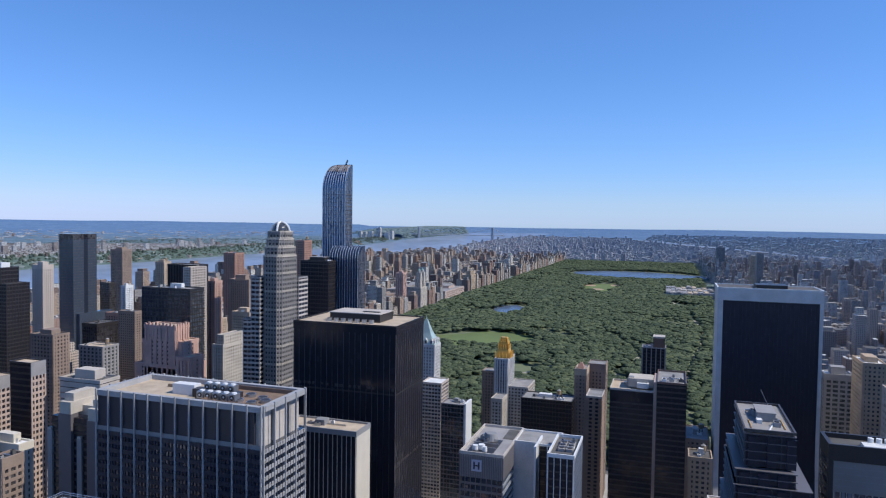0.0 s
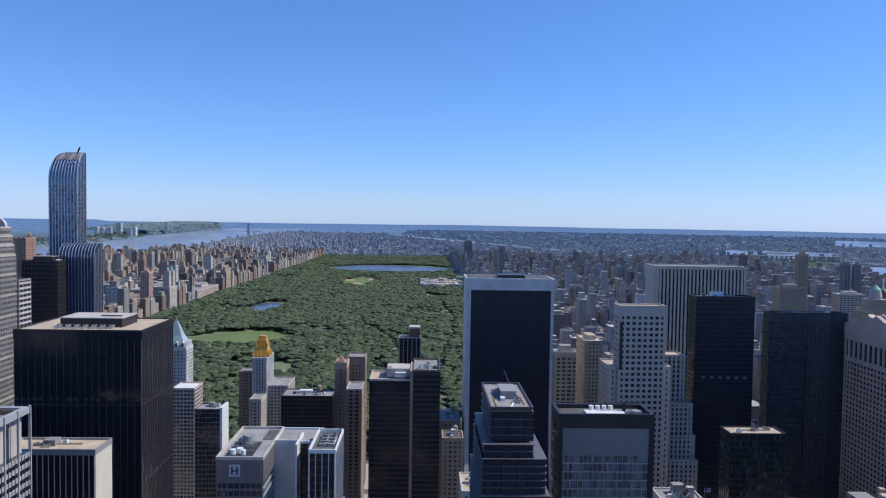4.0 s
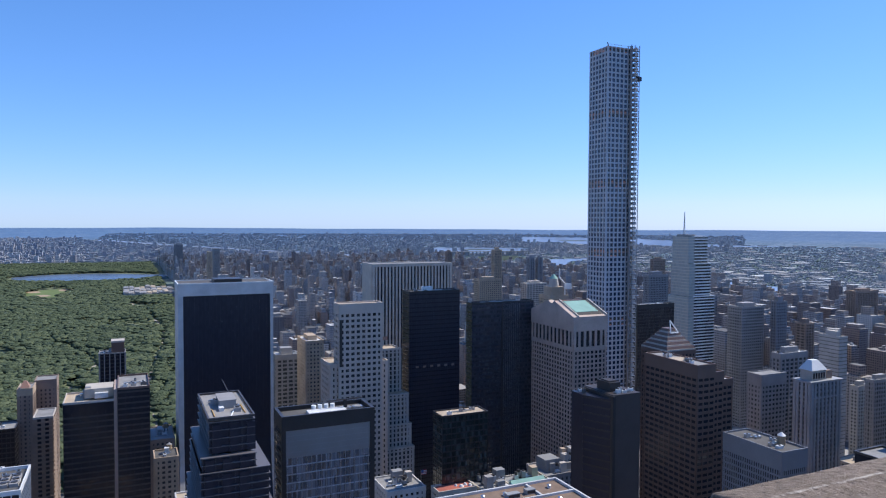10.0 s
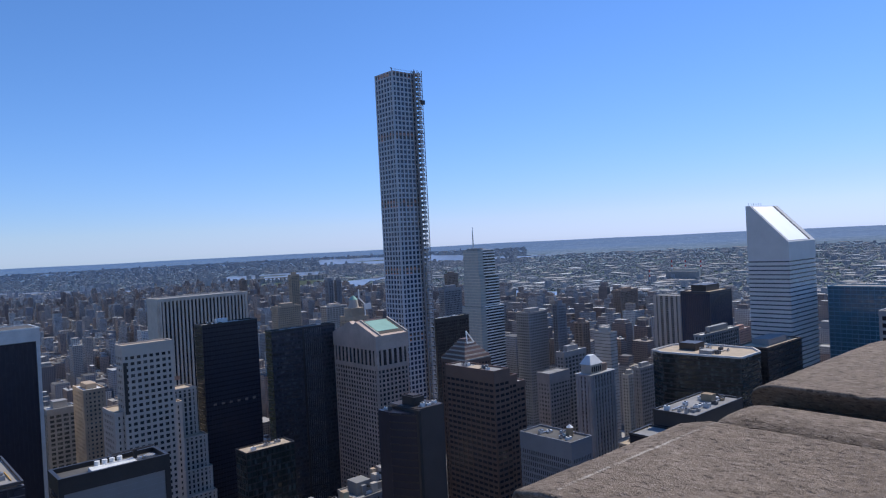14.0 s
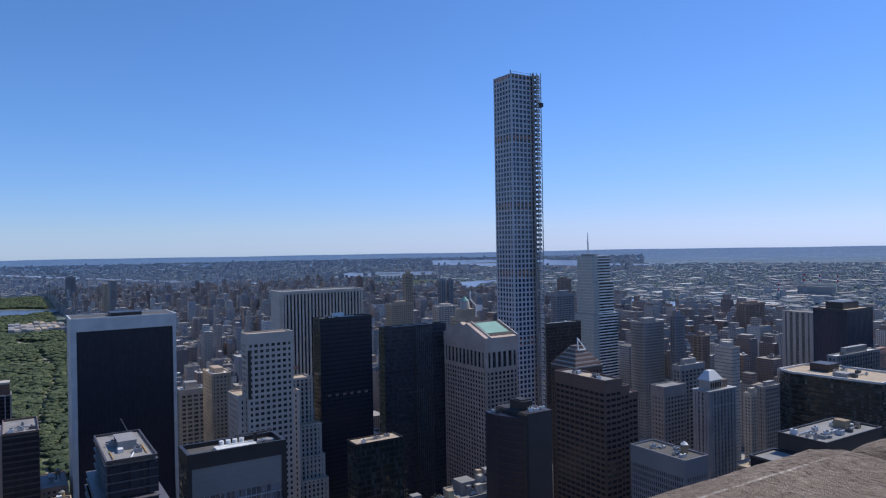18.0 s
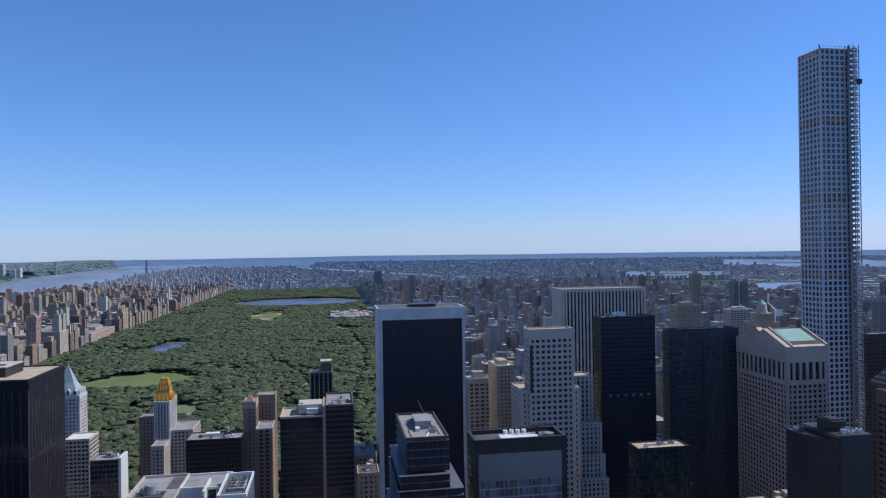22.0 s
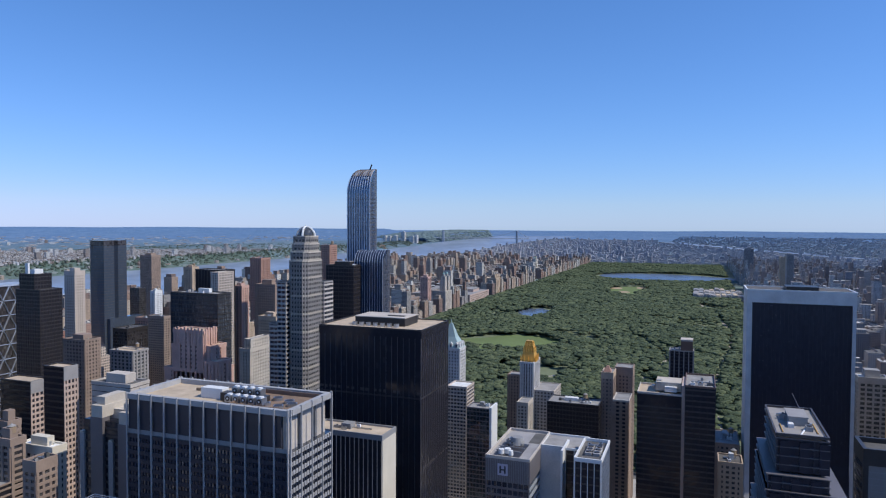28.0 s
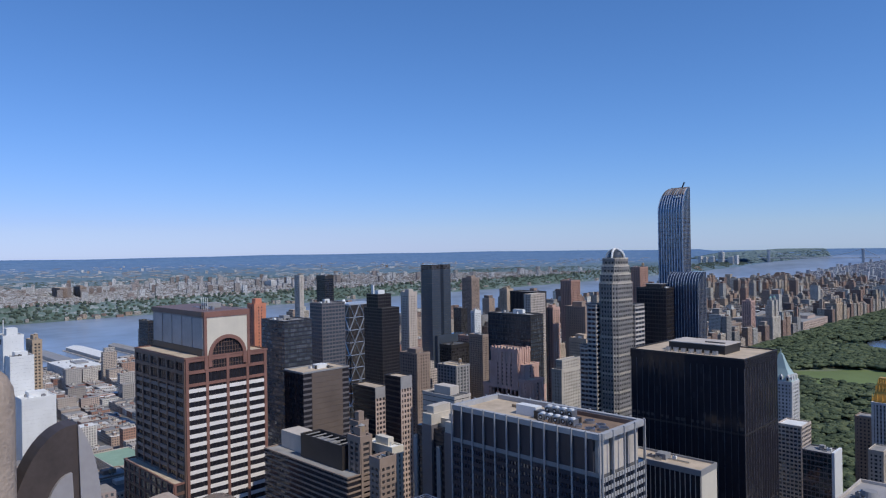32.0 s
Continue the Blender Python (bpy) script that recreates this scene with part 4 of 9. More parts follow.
def build_park():
    build_paths()
    rs = np.random.RandomState(5)
    def keep(x, y):
        ok = np.ones(len(x), bool)
        for cx, cy, rx, ry in LAWNS:
            ok &= ~(((x - cx) / (rx * 1.03)) ** 2 + ((y - cy) / (ry * 1.03)) ** 2 < 1)
        for cx, cy, rx, ry, _ in WATERS:
            ok &= ~(((x - cx) / (rx * 1.08)) ** 2 + ((y - cy) / (ry * 1.08)) ** 2 < 1)
        ok &= ~((x > -16) & (x < 150) & (y > 2590) & (y < 2890))
        return ok
    # crowns: one broad dome a tree, smaller clumps of leaves breaking its outline
    for nm, y0, y1, step, per, rad in (("park_trees_south", 752, 1260, 11.6, 6, (7.2, 10.4)), ("park_trees_middle", 1260, 2250, 12.0, 4, (7.4, 10.6)), ("park_trees_north", 2250, 4830, 13.4, 1, (8.2, 11.6))):
        gx, gy = np.meshgrid(np.arange(PARK[0] + 4, PARK[1] - 3, step), np.arange(y0, y1, step))
        x, y = (gx + rs.uniform(-5.5, 5.5, gx.shape)).ravel(), (gy + rs.uniform(-5.5, 5.5, gy.shape)).ravel()
        gap = np.sin(x * 0.021 + 1) + np.sin(y * 0.017) + np.sin((x + y) * 0.013 + 2)
        ok = keep(x, y) & (rs.rand(len(x)) > np.where(gap > 2.1, 0.8, np.where(gap > 1.4, 0.4, 0.04)))
        for ax, ay, bx, by, amp, wide in PATHS:
            u = np.clip((y - ay) / (by - ay), 0, 1)
            ok &= ~((np.abs(x - path_x(ax, bx, amp, u)) < wide) & (y > ay) & (y < by))
        x, y = x[ok], y[ok]
        hgt = rs.uniform(12.0, 14.6, len(x)) + 2.5 * np.sin(x * 0.033 + np.sin(y * 0.021) * 2) * np.sin(y * 0.027 + np.sin(x * 0.017) * 2)
        size = rs.choice([0.7, 0.9, 1.1, 1.35], len(x), p=[0.25, 0.33, 0.27, 0.15])
        rr = rs.uniform(rad[0], rad[1], len(x)) * size
        label = "dense olive-green crowns of broad-leaved park trees"
        clumps(nm, x, y, hgt - 0.36 * rr, rr, M["leaves"], label, 50 + per, flat=0.33, fine=2)
        n = len(x) * per
        tx, ty, th, tr = (np.repeat(q, per) for q in (x, y, hgt, rr))
        a, q = rs.uniform(0, 6.28, n), np.sqrt(rs.rand(n)) * 0.9
        zz = th - 0.36 * tr + tr * 0.33 * np.sqrt(1 - q * q * 0.9) - rs.uniform(0.2, 1.0, n)
        clumps(nm, tx + q * tr * np.cos(a), ty + q * tr * np.sin(a), zz, tr * rs.uniform(0.14, 0.27, n), M["leaves"], label, 60 + per, flat=0.7)
    # woods on the far shores
    n = 3600
    y = rs.uniform(-500, 9500, n)
    x = np.interp(y, *FAR_SHORE) - 95 - 190 * rs.rand(n) ** 1.3
    clumps("far_shore_woods", x, y, land(x, y) + rs.uniform(1, 7, n), rs.uniform(5, 10, n), M["far_leaves"], "green wooded bluff along the far shore", 71)
    n = 20000
    d = 2700 * (2.9) ** rs.rand(n)
    a = np.radians(np.r_[rs.uniform(-92, -24, n // 2), rs.uniform(-10, 92, n - n // 2)])
    x, y = d * np.sin(a), d * np.cos(a)
    ok = np.array([((xx < -3150 and yy < 14000) or (xx > 2500 and not in_east_water(xx, yy)) or (yy > 5200 and xx > east_bank(yy) + 200 and not in_east_water(xx, yy))) for xx, yy in zip(x, y)])
    x, y, d = x[ok], y[ok], d[ok]
    clumps("far_trees", x, y, 3 + land(x, y), rs.uniform(4.0, 8.5, len(x)) * (0.6 + d / 12000), M["far_leaves"], "scattered far street trees and groves", 72, flat=0.45)
    # the wooded ridge beyond the bridge
    n = 5200
    y = rs.uniform(9800, 15700, n)
    xb = np.interp(y, [9800, 10300, 14000, 16000], [-3800, -3850, -4280, -4560])
    q = rs.rand(n)
    x = xb - 15 - q * 900
    z = np.clip(q * 9, 0, 1) * np.interp(y, [9800, 11000, 15000, 15700], [70, 120, 158, 150]) + rs.uniform(-8, 8, n)
    clumps("wooded_ridge", x, y, z, rs.uniform(30, 55, n), M["ridge_leaves_hazed"], "long wooded cliff ridge beyond the bridge", 73, flat=0.2)
    # street trees and squares near the towers
    for _ in range(1):
        n = 260
        x, y = rs.uniform(-640, 130, n), np.full(n, 741.0) + rs.uniform(-2, 5, n)
        clumps("street_trees", x, y, rs.uniform(5, 9, n), rs.uniform(2.5, 4, n), M["leaves"], "row of street trees at the park edge", 74)


# ---- the suspension bridge -----------------------------------------------------
def build_bridge():
    th = thing("suspension_bridge", "grey steel suspension bridge over the wide river", "bridge", 0, 0)
    xw, xe, y = -3780.0, -2590.0, 10300.0
    def pt(x, h, dy=0.0):
        return tuple(float(q) for q in far(x, y + dy, h))
    def bar(g, a, b, r):
        g.rod(pt(*a), pt(*b), r * 0.33, 5)
    for x in (xw, xe):
        g = Geo()
        for s in (-16, 16):
            bar(g, (x, 0, s), (x, 184, s), 9)
            bar(g, (x + 14, 0, s), (x + 14, 184, s), 9)
        for h in (60, 120, 180):
            bar(g, (x, h), (x + 14, h), 7)
        part("bridge_tower", g, M["bridge_grey"], th)
    g = Geo()
    for i in range(20):
        a, b = xw - 200 + (xe - xw + 400) * i / 20, xw - 200 + (xe - xw + 400) * (i + 1) / 20
        bar(g, (a, 64), (b, 64), 7)
    part("deck", g, M["bridge_grey"], th)
    g = Geo()
    def sag(x):
        if x < xw:
            return 184 - (xw - x) * 0.55
        if x > xe:
            return 184 - (x - xe) * 0.55
        u = (x - xw) / (xe - xw) * 2 - 1
        return 76 + 108 * u * u
    n = 36
    for i in range(n):
        a, b = xw - 200 + (xe - xw + 400) * i / n, xw - 200 + (xe - xw + 400) * (i + 1) / n
        bar(g, (a, sag(a)), (b, sag(b)), 4)
    part("cable", g, M["bridge_grey"], th)


# ---- sheds on the river piers ------------------------------------------------------
def build_piers():
    for k, (y, ln, w, mt) in enumerate(((430, 250, 38, "roof_white"), (520, 230, 34, "mid_grey"), (610, 260, 40, "roof_white"), (700, 220, 30, "roof_grey"), (800, 240, 36, "copper_green"), (330, 200, 30, "roof_white"))):
        x1 = -1778.0
        th = thing("pier_shed", "long low shed on a river pier with a pale roof", "shed", x1 - ln / 2, y, 0, "river piers")
        part("pier_deck", Geo().box(x1 - ln - 12, y - w / 2 - 5, 0.5, x1 + 5, y + w / 2 + 5, 3.2), M["concrete"], th)
        part("shed_wall", Geo().box(x1 - ln, y - w / 2, 3.2, x1, y + w / 2, 12), M["concrete"], th)
        part("shed_roof", Geo().wall_prism([(y - w / 2 - 1, 12), (y + w / 2 + 1, 12), (y, 16)], "x", x1 - ln - 1, x1 + 1), M[mt], th)


# ---- the museum in the park, the railway viaduct ---------------------------------------
def build_museum():
    th = thing("museum", "low pale stone museum with flat white roofs by the park", "museum", 80, 2750)
    r = random.Random(17)
    for k in range(9):
        for j in range(3):
            x0, y0 = -12 + k * 18.5, 2600 + j * 95
            h = r.uniform(14, 21)
            part("wing", Geo().box(x0, y0, 0, x0 + 18.0, y0 + 93, h), M[r.choice(("limestone", "concrete", "granite_grey", "mid_grey"))], th)
            part("skylight" if r.random() < 0.5 else "roof_deck", Geo().box(x0 + 2.5, y0 + 5, h, x0 + 15.5, y0 + r.uniform(40, 85), h + r.uniform(1, 3.5)), M[r.choice(("roof_grey", "mid_grey", "granite_grey", "roof_tan"))], th)


def build_viaduct():
    th = thing("railway_viaduct", "long grey railway viaduct on piers over the strait", "viaduct", 2400, 4960)
    a, b = Vector((2330, 5060)), Vector((3050, 4960))
    g = Geo()
    n = 22
    for i in range(n + 1):
        p = a + (b - a) * i / n
        q = far(p.x, p.y, 0)
        x, y, s = float(q[0]), float(q[1]), 0.6
        part("viaduct_pier", Geo().box(x - 3.2, y - 3, 0, x + 3.2, y + 3, float(far(p.x, p.y, 34)[2])), M["mid_grey"], th)
    p, q = far(a.x, a.y, 37), far(b.x, b.y, 37)
    part("viaduct_deck", Geo().rod(tuple(float(c) for c in p), tuple(float(c) for c in q), 2.6, 4), M["mid_grey"], th)


# ---- chimneys of the power station over the east river ------------------------------
def build_stacks():
    for x, y, h in ((3349, 1985, 97), (3413, 1943, 93), (3419, 1858, 91), (2754, 1745, 83)):
        q = [tuple(float(c) for c in far(x, y, z)) for z in (0, h * 0.5, h * 0.62, h * 0.74, h * 0.87, h)]
        th = thing("smokestack", "tall slim smokestack banded red and white over a power station", "smokestack", q[0][0], q[0][1], q[0][2], "power station smokestacks")
        px, py = q[0][0], q[0][1]
        part("shaft", Geo().cyl(px, py, q[0][2], q[1][2], 3.4, 16, 3.0), M["mid_grey"], th, "plain grey concrete shaft")
        for k in range(4):
            part("band", Geo().cyl(px, py, q[k + 1][2], q[k + 2][2], 3.0 - 0.12 * k, 16, 2.88 - 0.12 * k), M["red_cloth" if k % 2 else "roof_white"], th, "painted red band" if k % 2 else "painted white band")
        part("rim", Geo().cyl(px, py, q[5][2], q[5][2] + 0.8, 2.75, 16, 2.6), M["roof_dark"], th)
    x, y, z = (float(c) for c in far(3400, 1930, 0))
    th = thing("power_station", "long pale grey power station hall with stepped roofs by the river", "power station", x, y, z)
    for k, (dx, dy, w, d, h) in enumerate(((-45, -70, 30, 150, 36), (-14, -62, 26, 130, 48), (13, -40, 34, 90, 28))):
        zt = float(far(3400, 1930, h)[2])
        part("hall", Geo().box(x + dx, y + dy, z, x + dx + w - 0.1, y + dy + d, zt), M["mid_grey" if k != 1 else "cream_wall"], th)
        part("roof_deck", Geo().box(x + dx + 1, y + dy + 1, zt, x + dx + w - 1, y + dy + d - 1, zt + 0.6), M["roof_grey"], th)

# ---- towers west of the sixth avenue -----------------------------------------
def pier_tower():
    """Grey slab with tall metal piers, blank plant storeys and an open roof well full of plant."""
    x0, x1, y0, y1, h = -249.0, -161.0, 251.0, 287.0, 180.5
    th = thing("office_tower", "grey slab office tower with steel piers and cooling plant on top", "office tower", (x0 + x1) / 2, (y0 + y1) / 2)
    FOOT.append((x0, x1, y0, y1))
    zb = h - 19
    part("glazing", Geo().box(x0, y0, 0, x1, y1, zb), M["glass_blue"], th)
    part("plant_storey", Geo().box(x0 + 0.6, y0 + 0.6, zb, x1 - 4.5, y1 - 0.6, h - 3.0), M["navy_panel"], th, "blank dark blue plant storeys")
    g = Geo()
    for k in range(3):
        g.box(x1 - 4.4, y0 + 2 + k * 12, zb, x1 - 2.6, y0 + 10.5 + k * 12, h - 3)
    part("curved_screen", g, M["concrete"], th, "pale screens behind the open top storey")
    part("edge_beam", Geo().box(x0, y0 - 0.25, h - 3.0, x1, y0 + 2.2, h - 0.5), M["pier_grey"], th)
    part("edge_beam", Geo().box(x1 - 2.4, y0 + 2.2, h - 3.0, x1 + 0.25, y1 + 0.2, h - 0.5), M["pier_grey"], th)
    part("edge_beam", Geo().box(x0, y1 - 2.2, h - 3.0, x1 - 2.4, y1 + 0.2, h - 0.5), M["pier_grey"], th)
    part("edge_beam", Geo().box(x0 - 0.25, y0 + 2.2, h - 3.0, x0 + 2.2, y1 - 2.2, h - 0.5), M["pier_grey"], th)
    for s, n in (("S", 12), ("E", 4), ("N", 12), ("W", 4)):
        o, u, ln = side_of(s, x0, x1, y0, y1)
        me = shared_box("pier", -0.28, -0.75, 0, 0.28, 0.05, h, M["pier_grey"])
        for i in range(n + 1):
            q = min(max(ln * i / n, 0.46), ln - 0.46)
            put_at("pier", me, th, o[0] + u[0] * q, o[1] + u[1] * q, 0, SIDES[s])
        g = Geo()
        for k in range(n * 4):
            if k % 4:
                local_box(g, o, u, ln * k / (n * 4) - 0.16, ln * k / (n * 4) + 0.16, -0.05, 0.45, 0, zb)
        tagged(part("mullion_grid", g, M["navy_panel"], th), kind="stuff")
        nf = round(zb / 3.9)
        # navy on the shaded south and north: the sides' light is in the colour
        me = shared_box("spandrel", 0.02, -0.3, 0, ln - 0.02, 0.05, 1.9, M["pier_grey" if s in "EW" else "navy_panel"])
        for k in range(nf + 1):
            put_at("spandrel", me, th, o[0], o[1], zb - 1.9 - k * 3.9 if k < nf else 0, SIDES[s])
    # windows of the plant storey
    me = shared_box("plant_window", -0.9, -0.1, 0, 0.9, 0.3, 2.2, M["black_metal"])
    for k in range(5):
        put_at("plant_window", me, th, x0 + 25.6 + k * 7.35 - 11, y0 + 0.55, zb + 3.5)
    part("louvre_band", Geo().box(x0 + 0.3, y0 + 0.25, zb - 0.2, x1 - 0.3, y0 + 0.58, zb + 1.9), M["mid_grey"], th)
    # roof
    zr = h - 2.9
    part("roof_deck", Geo().box(x0 + 2.2, y0 + 2.2, zr - 0.4, x1 - 2.4, y1 - 2.2, zr), M["roof_tan"], th)
    g = Geo()
    ring(g, x1 - 34, x1 - 2.6, y0 + 4, y1 - 4, zr, zr + 2.0, 0.5)
    part("well_wall", g, M["roof_brown"], th)
    part("well_floor", Geo().box(x1 - 33.5, y0 + 4.5, zr + 0.01, x1 - 3.1, y1 - 4.5, zr + 0.12), M["roof_brown"], th)
    for i, (dx, dy) in enumerate(((-12, 10), (-12, 19), (-20, 12), (-20, 22), (-8, 15))):
        r = 2.3
        f = part("cooling_fan", Geo().cyl(x1 + dx, y0 + dy, zr + 0.1, zr + 1.5, r, 16), M["steel"], th)
        part("fan_blade", Geo().cyl(x1 + dx, y0 + dy, zr + 1.5, zr + 1.58, r * 0.8, 16), M["black_metal"], f)
    part("stair_house", Geo().box(x0 + 31, y0 + 14, zr, x0 + 43, y0 + 19, zr + 4.8), M["white_paint"], th, "pale blue-white roof house")
    part("dark_unit", Geo().box(x0 + 43.5, y0 + 12, zr, x0 + 48, y0 + 17, zr + 3.8), M["black_metal"], th)
    for row, (yy, zz, cnt) in enumerate(((y0 + 8.5, 0.9, 5), (y0 + 16.5, 2.6, 4))):
        part("plant_frame", Geo().box(x0 + 47.5 - row * 2, yy + 0.3, zr, x0 + 48 + cnt * 4.2, yy + 3.8, zr + zz), M["black_metal"], th)
        for k in range(cnt):
            ux = x0 + 48.5 - row * 2 + k * 4.2
            u = part("chiller", Geo().box(ux, yy, zr + zz, ux + 3.2, yy + 4, zr + zz + 3.0), M["steel"], th)
            part("fan", Geo().rod((ux + 1.6, yy + 0.05, zr + zz + 1.5), (ux + 1.6, yy - 0.12, zr + zz + 1.5), 1.15, 14), M["black_metal"], u)
            part("fan_ring", Geo().rod((ux + 1.6, yy - 0.1, zr + zz + 1.5), (ux + 1.6, yy - 0.2, zr + zz + 1.5), 0.5, 10), M["white_paint"], u)
            part("top_fan", Geo().cyl(ux + 1.6, yy + 2, zr + zz + 3.0, zr + zz + 3.5, 1.2, 12), M["white_paint"], u)
    g = Geo()
    g.box(x0 + 20, y0 + 24, zr, x0 + 33, y0 + 25, zr + 1.4)
    part("duct_run", g, M["tank_wood"], th)
    part("pipe_run", Geo().rod((x1 - 30, y0 + 8, zr + 1), (x1 - 24, y0 + 16, zr + 3), 0.25), M["tank_wood"], th)


pier_tower()


def black_slab():
    x0, x1, y0, y1, h = -233.0, -161.0, 400.0, 450.0, 193.5
    th = tower("office_tower", "black glass slab office tower with a flat beige roof", x0, x1, y0, y1, h, "glass_bronze", "slate_panel",
               bay=3.9, pw=0.16, pd=0.25, fl=0, top=5.5, top_m="glass_bronze", par=0.9, par_m="bronze_metal", roof_m="roof_tan", split="SE")
    part("lit_storey", Geo().box(x0 - 0.1, y0 - 0.1, h - 44.0, x1 + 0.1, y1 + 0.1, h - 42.9), M["black_metal"], th, "narrow louvred plant storey")
    # brown panels stand in for two rows of lit windows in the black glass
    r = random.Random(12)
    for k in range(22):
        if r.random() < 0.7:
            a = x0 + 0.4 + k * 3.27
            part("light_window_panel", Geo().box(a, y0 - 0.02, h - 41.5 + r.uniform(0, 0.8), a + r.uniform(1.6, 2.9), y0 + 0.2, h - 39.4), M["dash_brown"], th)
    for k in range(15):
        if r.random() < 0.6:
            a = y0 + 0.5 + k * 3.3
            part("light_window_panel", Geo().box(x1 - 0.2, a, h - 89.5, x1 + 0.02, a + r.uniform(1.6, 2.9), h - 87.6 - r.uniform(0, 0.8)), M["dash_brown"], th)
    part("penthouse", Geo().box(x0 + 19, y0 + 14, h - 0.8, x1 - 17, y1 - 14, h + 4.4), M["bronze_metal"], th)
    part("penthouse_roof", Geo().box(x0 + 18.6, y0 + 13.6, h + 4.4, x1 - 16.6, y1 - 13.6, h + 4.9), M["concrete"], th)
    for k in range(7):
        cx = x0 + 21 + k * 5.0
        f = part("cooling_fan", Geo().cyl(cx, y0 + 9.5, h - 0.8, h + 1.6, 1.7, 14), M["steel"], th)
        part("fan_hub", Geo().cyl(cx, y0 + 9.5, h + 1.6, h + 1.7, 1.3, 14), M["black_metal"], f)
    part("hatch", Geo().box(x0 + 40, y0 + 20, h + 4.9, x0 + 52, y0 + 22, h + 5.5), M["roof_dark"], th)


black_slab()

th = tower("office_block", "dark glass office block with a blank beige end wall", -206.0, -161.0, 343.0, 361.0, 143.5, "glass_black", "concrete", bay=2.8, pw=0.28, pd=0.4,
           fl=0, top=3.0, top_m="mid_grey", par=1.2, roof_m="roof_tan", split="S", sides="SWN", cat="office block")
part("end_wall", Geo().box(-161.6, 343.0, 0, -160.6, 361.0, 142.4), M["cream_wall"], th, "blank beige end wall")
clutter(th, -200, -165, 345, 359, 142.4, 3, big=False)
part("roof_hut", Geo().box(-190, 350, 142.3, -184, 356, 145.5), M["mid_grey"], th)


def arch_tower():
    """Red granite tower with white window bands, darker materials standing for shade on two sides; its cream crown has
    a great arched window.
    """
    x0, x1, y0, y1, h = -540.0, -455.0, 205.0, 266.0, 188.5
    th = thing("office_tower", "red granite and white banded office tower with an arched crown window", "office tower", (x0 + x1) / 2, (y0 + y1) / 2)
    FOOT.append((x0 - 4, x1 + 4, y0 - 8, y1 + 6))
    part("glazing", Geo().box(x0, y0, 0, x1, y1, h - 1), M["glass_bronze"], th)
    zt = h - 21
    # south and north take darker piers and bands: their shade is in the colour
    for s, n in (("E", 4), ("S", 6), ("N", 6), ("W", 4)):
        o, u, ln = side_of(s, x0, x1, y0, y1)
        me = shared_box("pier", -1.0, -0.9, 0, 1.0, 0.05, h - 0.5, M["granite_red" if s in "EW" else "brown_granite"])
        for i in range(n + 1):
            q = min(max(ln * i / n, 1.01), ln - 1.01)
            put_at("pier", me, th, o[0] + u[0] * q, o[1] + u[1] * q, 0, SIDES[s])
        me = shared_box("spandrel_band", 0.02, -0.6, 0, ln - 0.02, 0.05, 2.5, M["band_sunlit" if s in "EW" else "slate_panel"])
        for k in range(26):
            put_at("spandrel_band", me, th, o[0], o[1], 165.56 - 1.25 - k * 6.138, SIDES[s])
        for z, hh in ((zt + 1.0, 2.0), (h - 11.5, 2.2), (h - 3.4, 3.4)):
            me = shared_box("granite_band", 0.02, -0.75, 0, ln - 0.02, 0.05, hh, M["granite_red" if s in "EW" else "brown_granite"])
            put_at("granite_band", me, th, o[0], o[1], z, SIDES[s])
        g = Geo()
        for k in range(n * 5):
            local_box(g, o, u, ln * k / (n * 5) - 0.07, ln * k / (n * 5) + 0.07, -0.05, 0.2, 0, h - 3)
        tagged(part("mullion_grid", g, M["black_metal"], th), kind="stuff")
    g = Geo()
    ring(g, x0 - 1, x1 + 1, y0 - 1, y1 + 1, h - 1.2, h, 1.2)
    part("parapet", g, M["granite_red"], th)
    part("roof_ledge", Geo().box(x0 + 0.2, y0 + 0.2, h - 1, x1 - 0.2, y1 - 0.2, h - 0.7), M["roof_tan"], th)
    # crown
    cx0, cx1, cy0, cy1, ch = -540.0, -454.2, 218.5, 252.5, 218.5
    part("crown_core", Geo().box(cx0, cy0, h - 1, cx1 - 1.6, cy1, ch - 1), M["mid_grey"], th)
    cy, r, zs = (cy0 + cy1) / 2, 14.3, h - 1.0
    n = 24
    arch = [(cy + r * math.cos(math.pi * i / n), zs + r * math.sin(math.pi * i / n)) for i in range(n + 1)]
    inner = [(cy + (r - 2.6) * math.cos(math.pi * i / n), zs + (r - 2.6) * math.sin(math.pi * i / n)) for i in range(n + 1)]
    top = ch - 4
    prof = [(cy1 - 1.8, h - 10), (cy1 - 1.8, top), (cy0 + 1.8, top), (cy0 + 1.8, h - 10), (cy - r, h - 10)] + list(reversed(arch)) + [(cy + r, h - 10)]
    g = Geo().wall_prism(prof, "x", cx1 - 1.6, cx1)
    part("cream_panel", g, M["cream_wall"], th, "cream stone crown wall round the arch")
    hoop = [(arch[0][0], h - 8)] + arch + [(arch[-1][0], h - 8), (inner[-1][0], h - 8)] + inner[::-1] + [(inner[0][0], h - 8)]
    part("arch_ring", Geo().wall_prism(hoop, "x", cx1 - 1.6, cx1 + 0.6), M["granite_red"], th)
    gl = Geo()
    gl.wall_prism(inner, "x", cx1 - 1.5, cx1 - 1.0)
    gl.box(cx1 - 1.5, cy - r + 2.6, h - 11, cx1 - 1.0, cy + r - 2.6, zs)
    aw = part("arched_window", gl, M["glass_black"], th)
    g = Geo()
    for k in range(-5, 6):
        yy = cy + k * 2.1
        zz = zs + math.sqrt(max(0.1, (r - 2.6) ** 2 - (k * 2.1) ** 2))
        g.box(cx1 - 1.0, yy - 0.14, h - 11, cx1 - 0.75, yy + 0.14, zz)
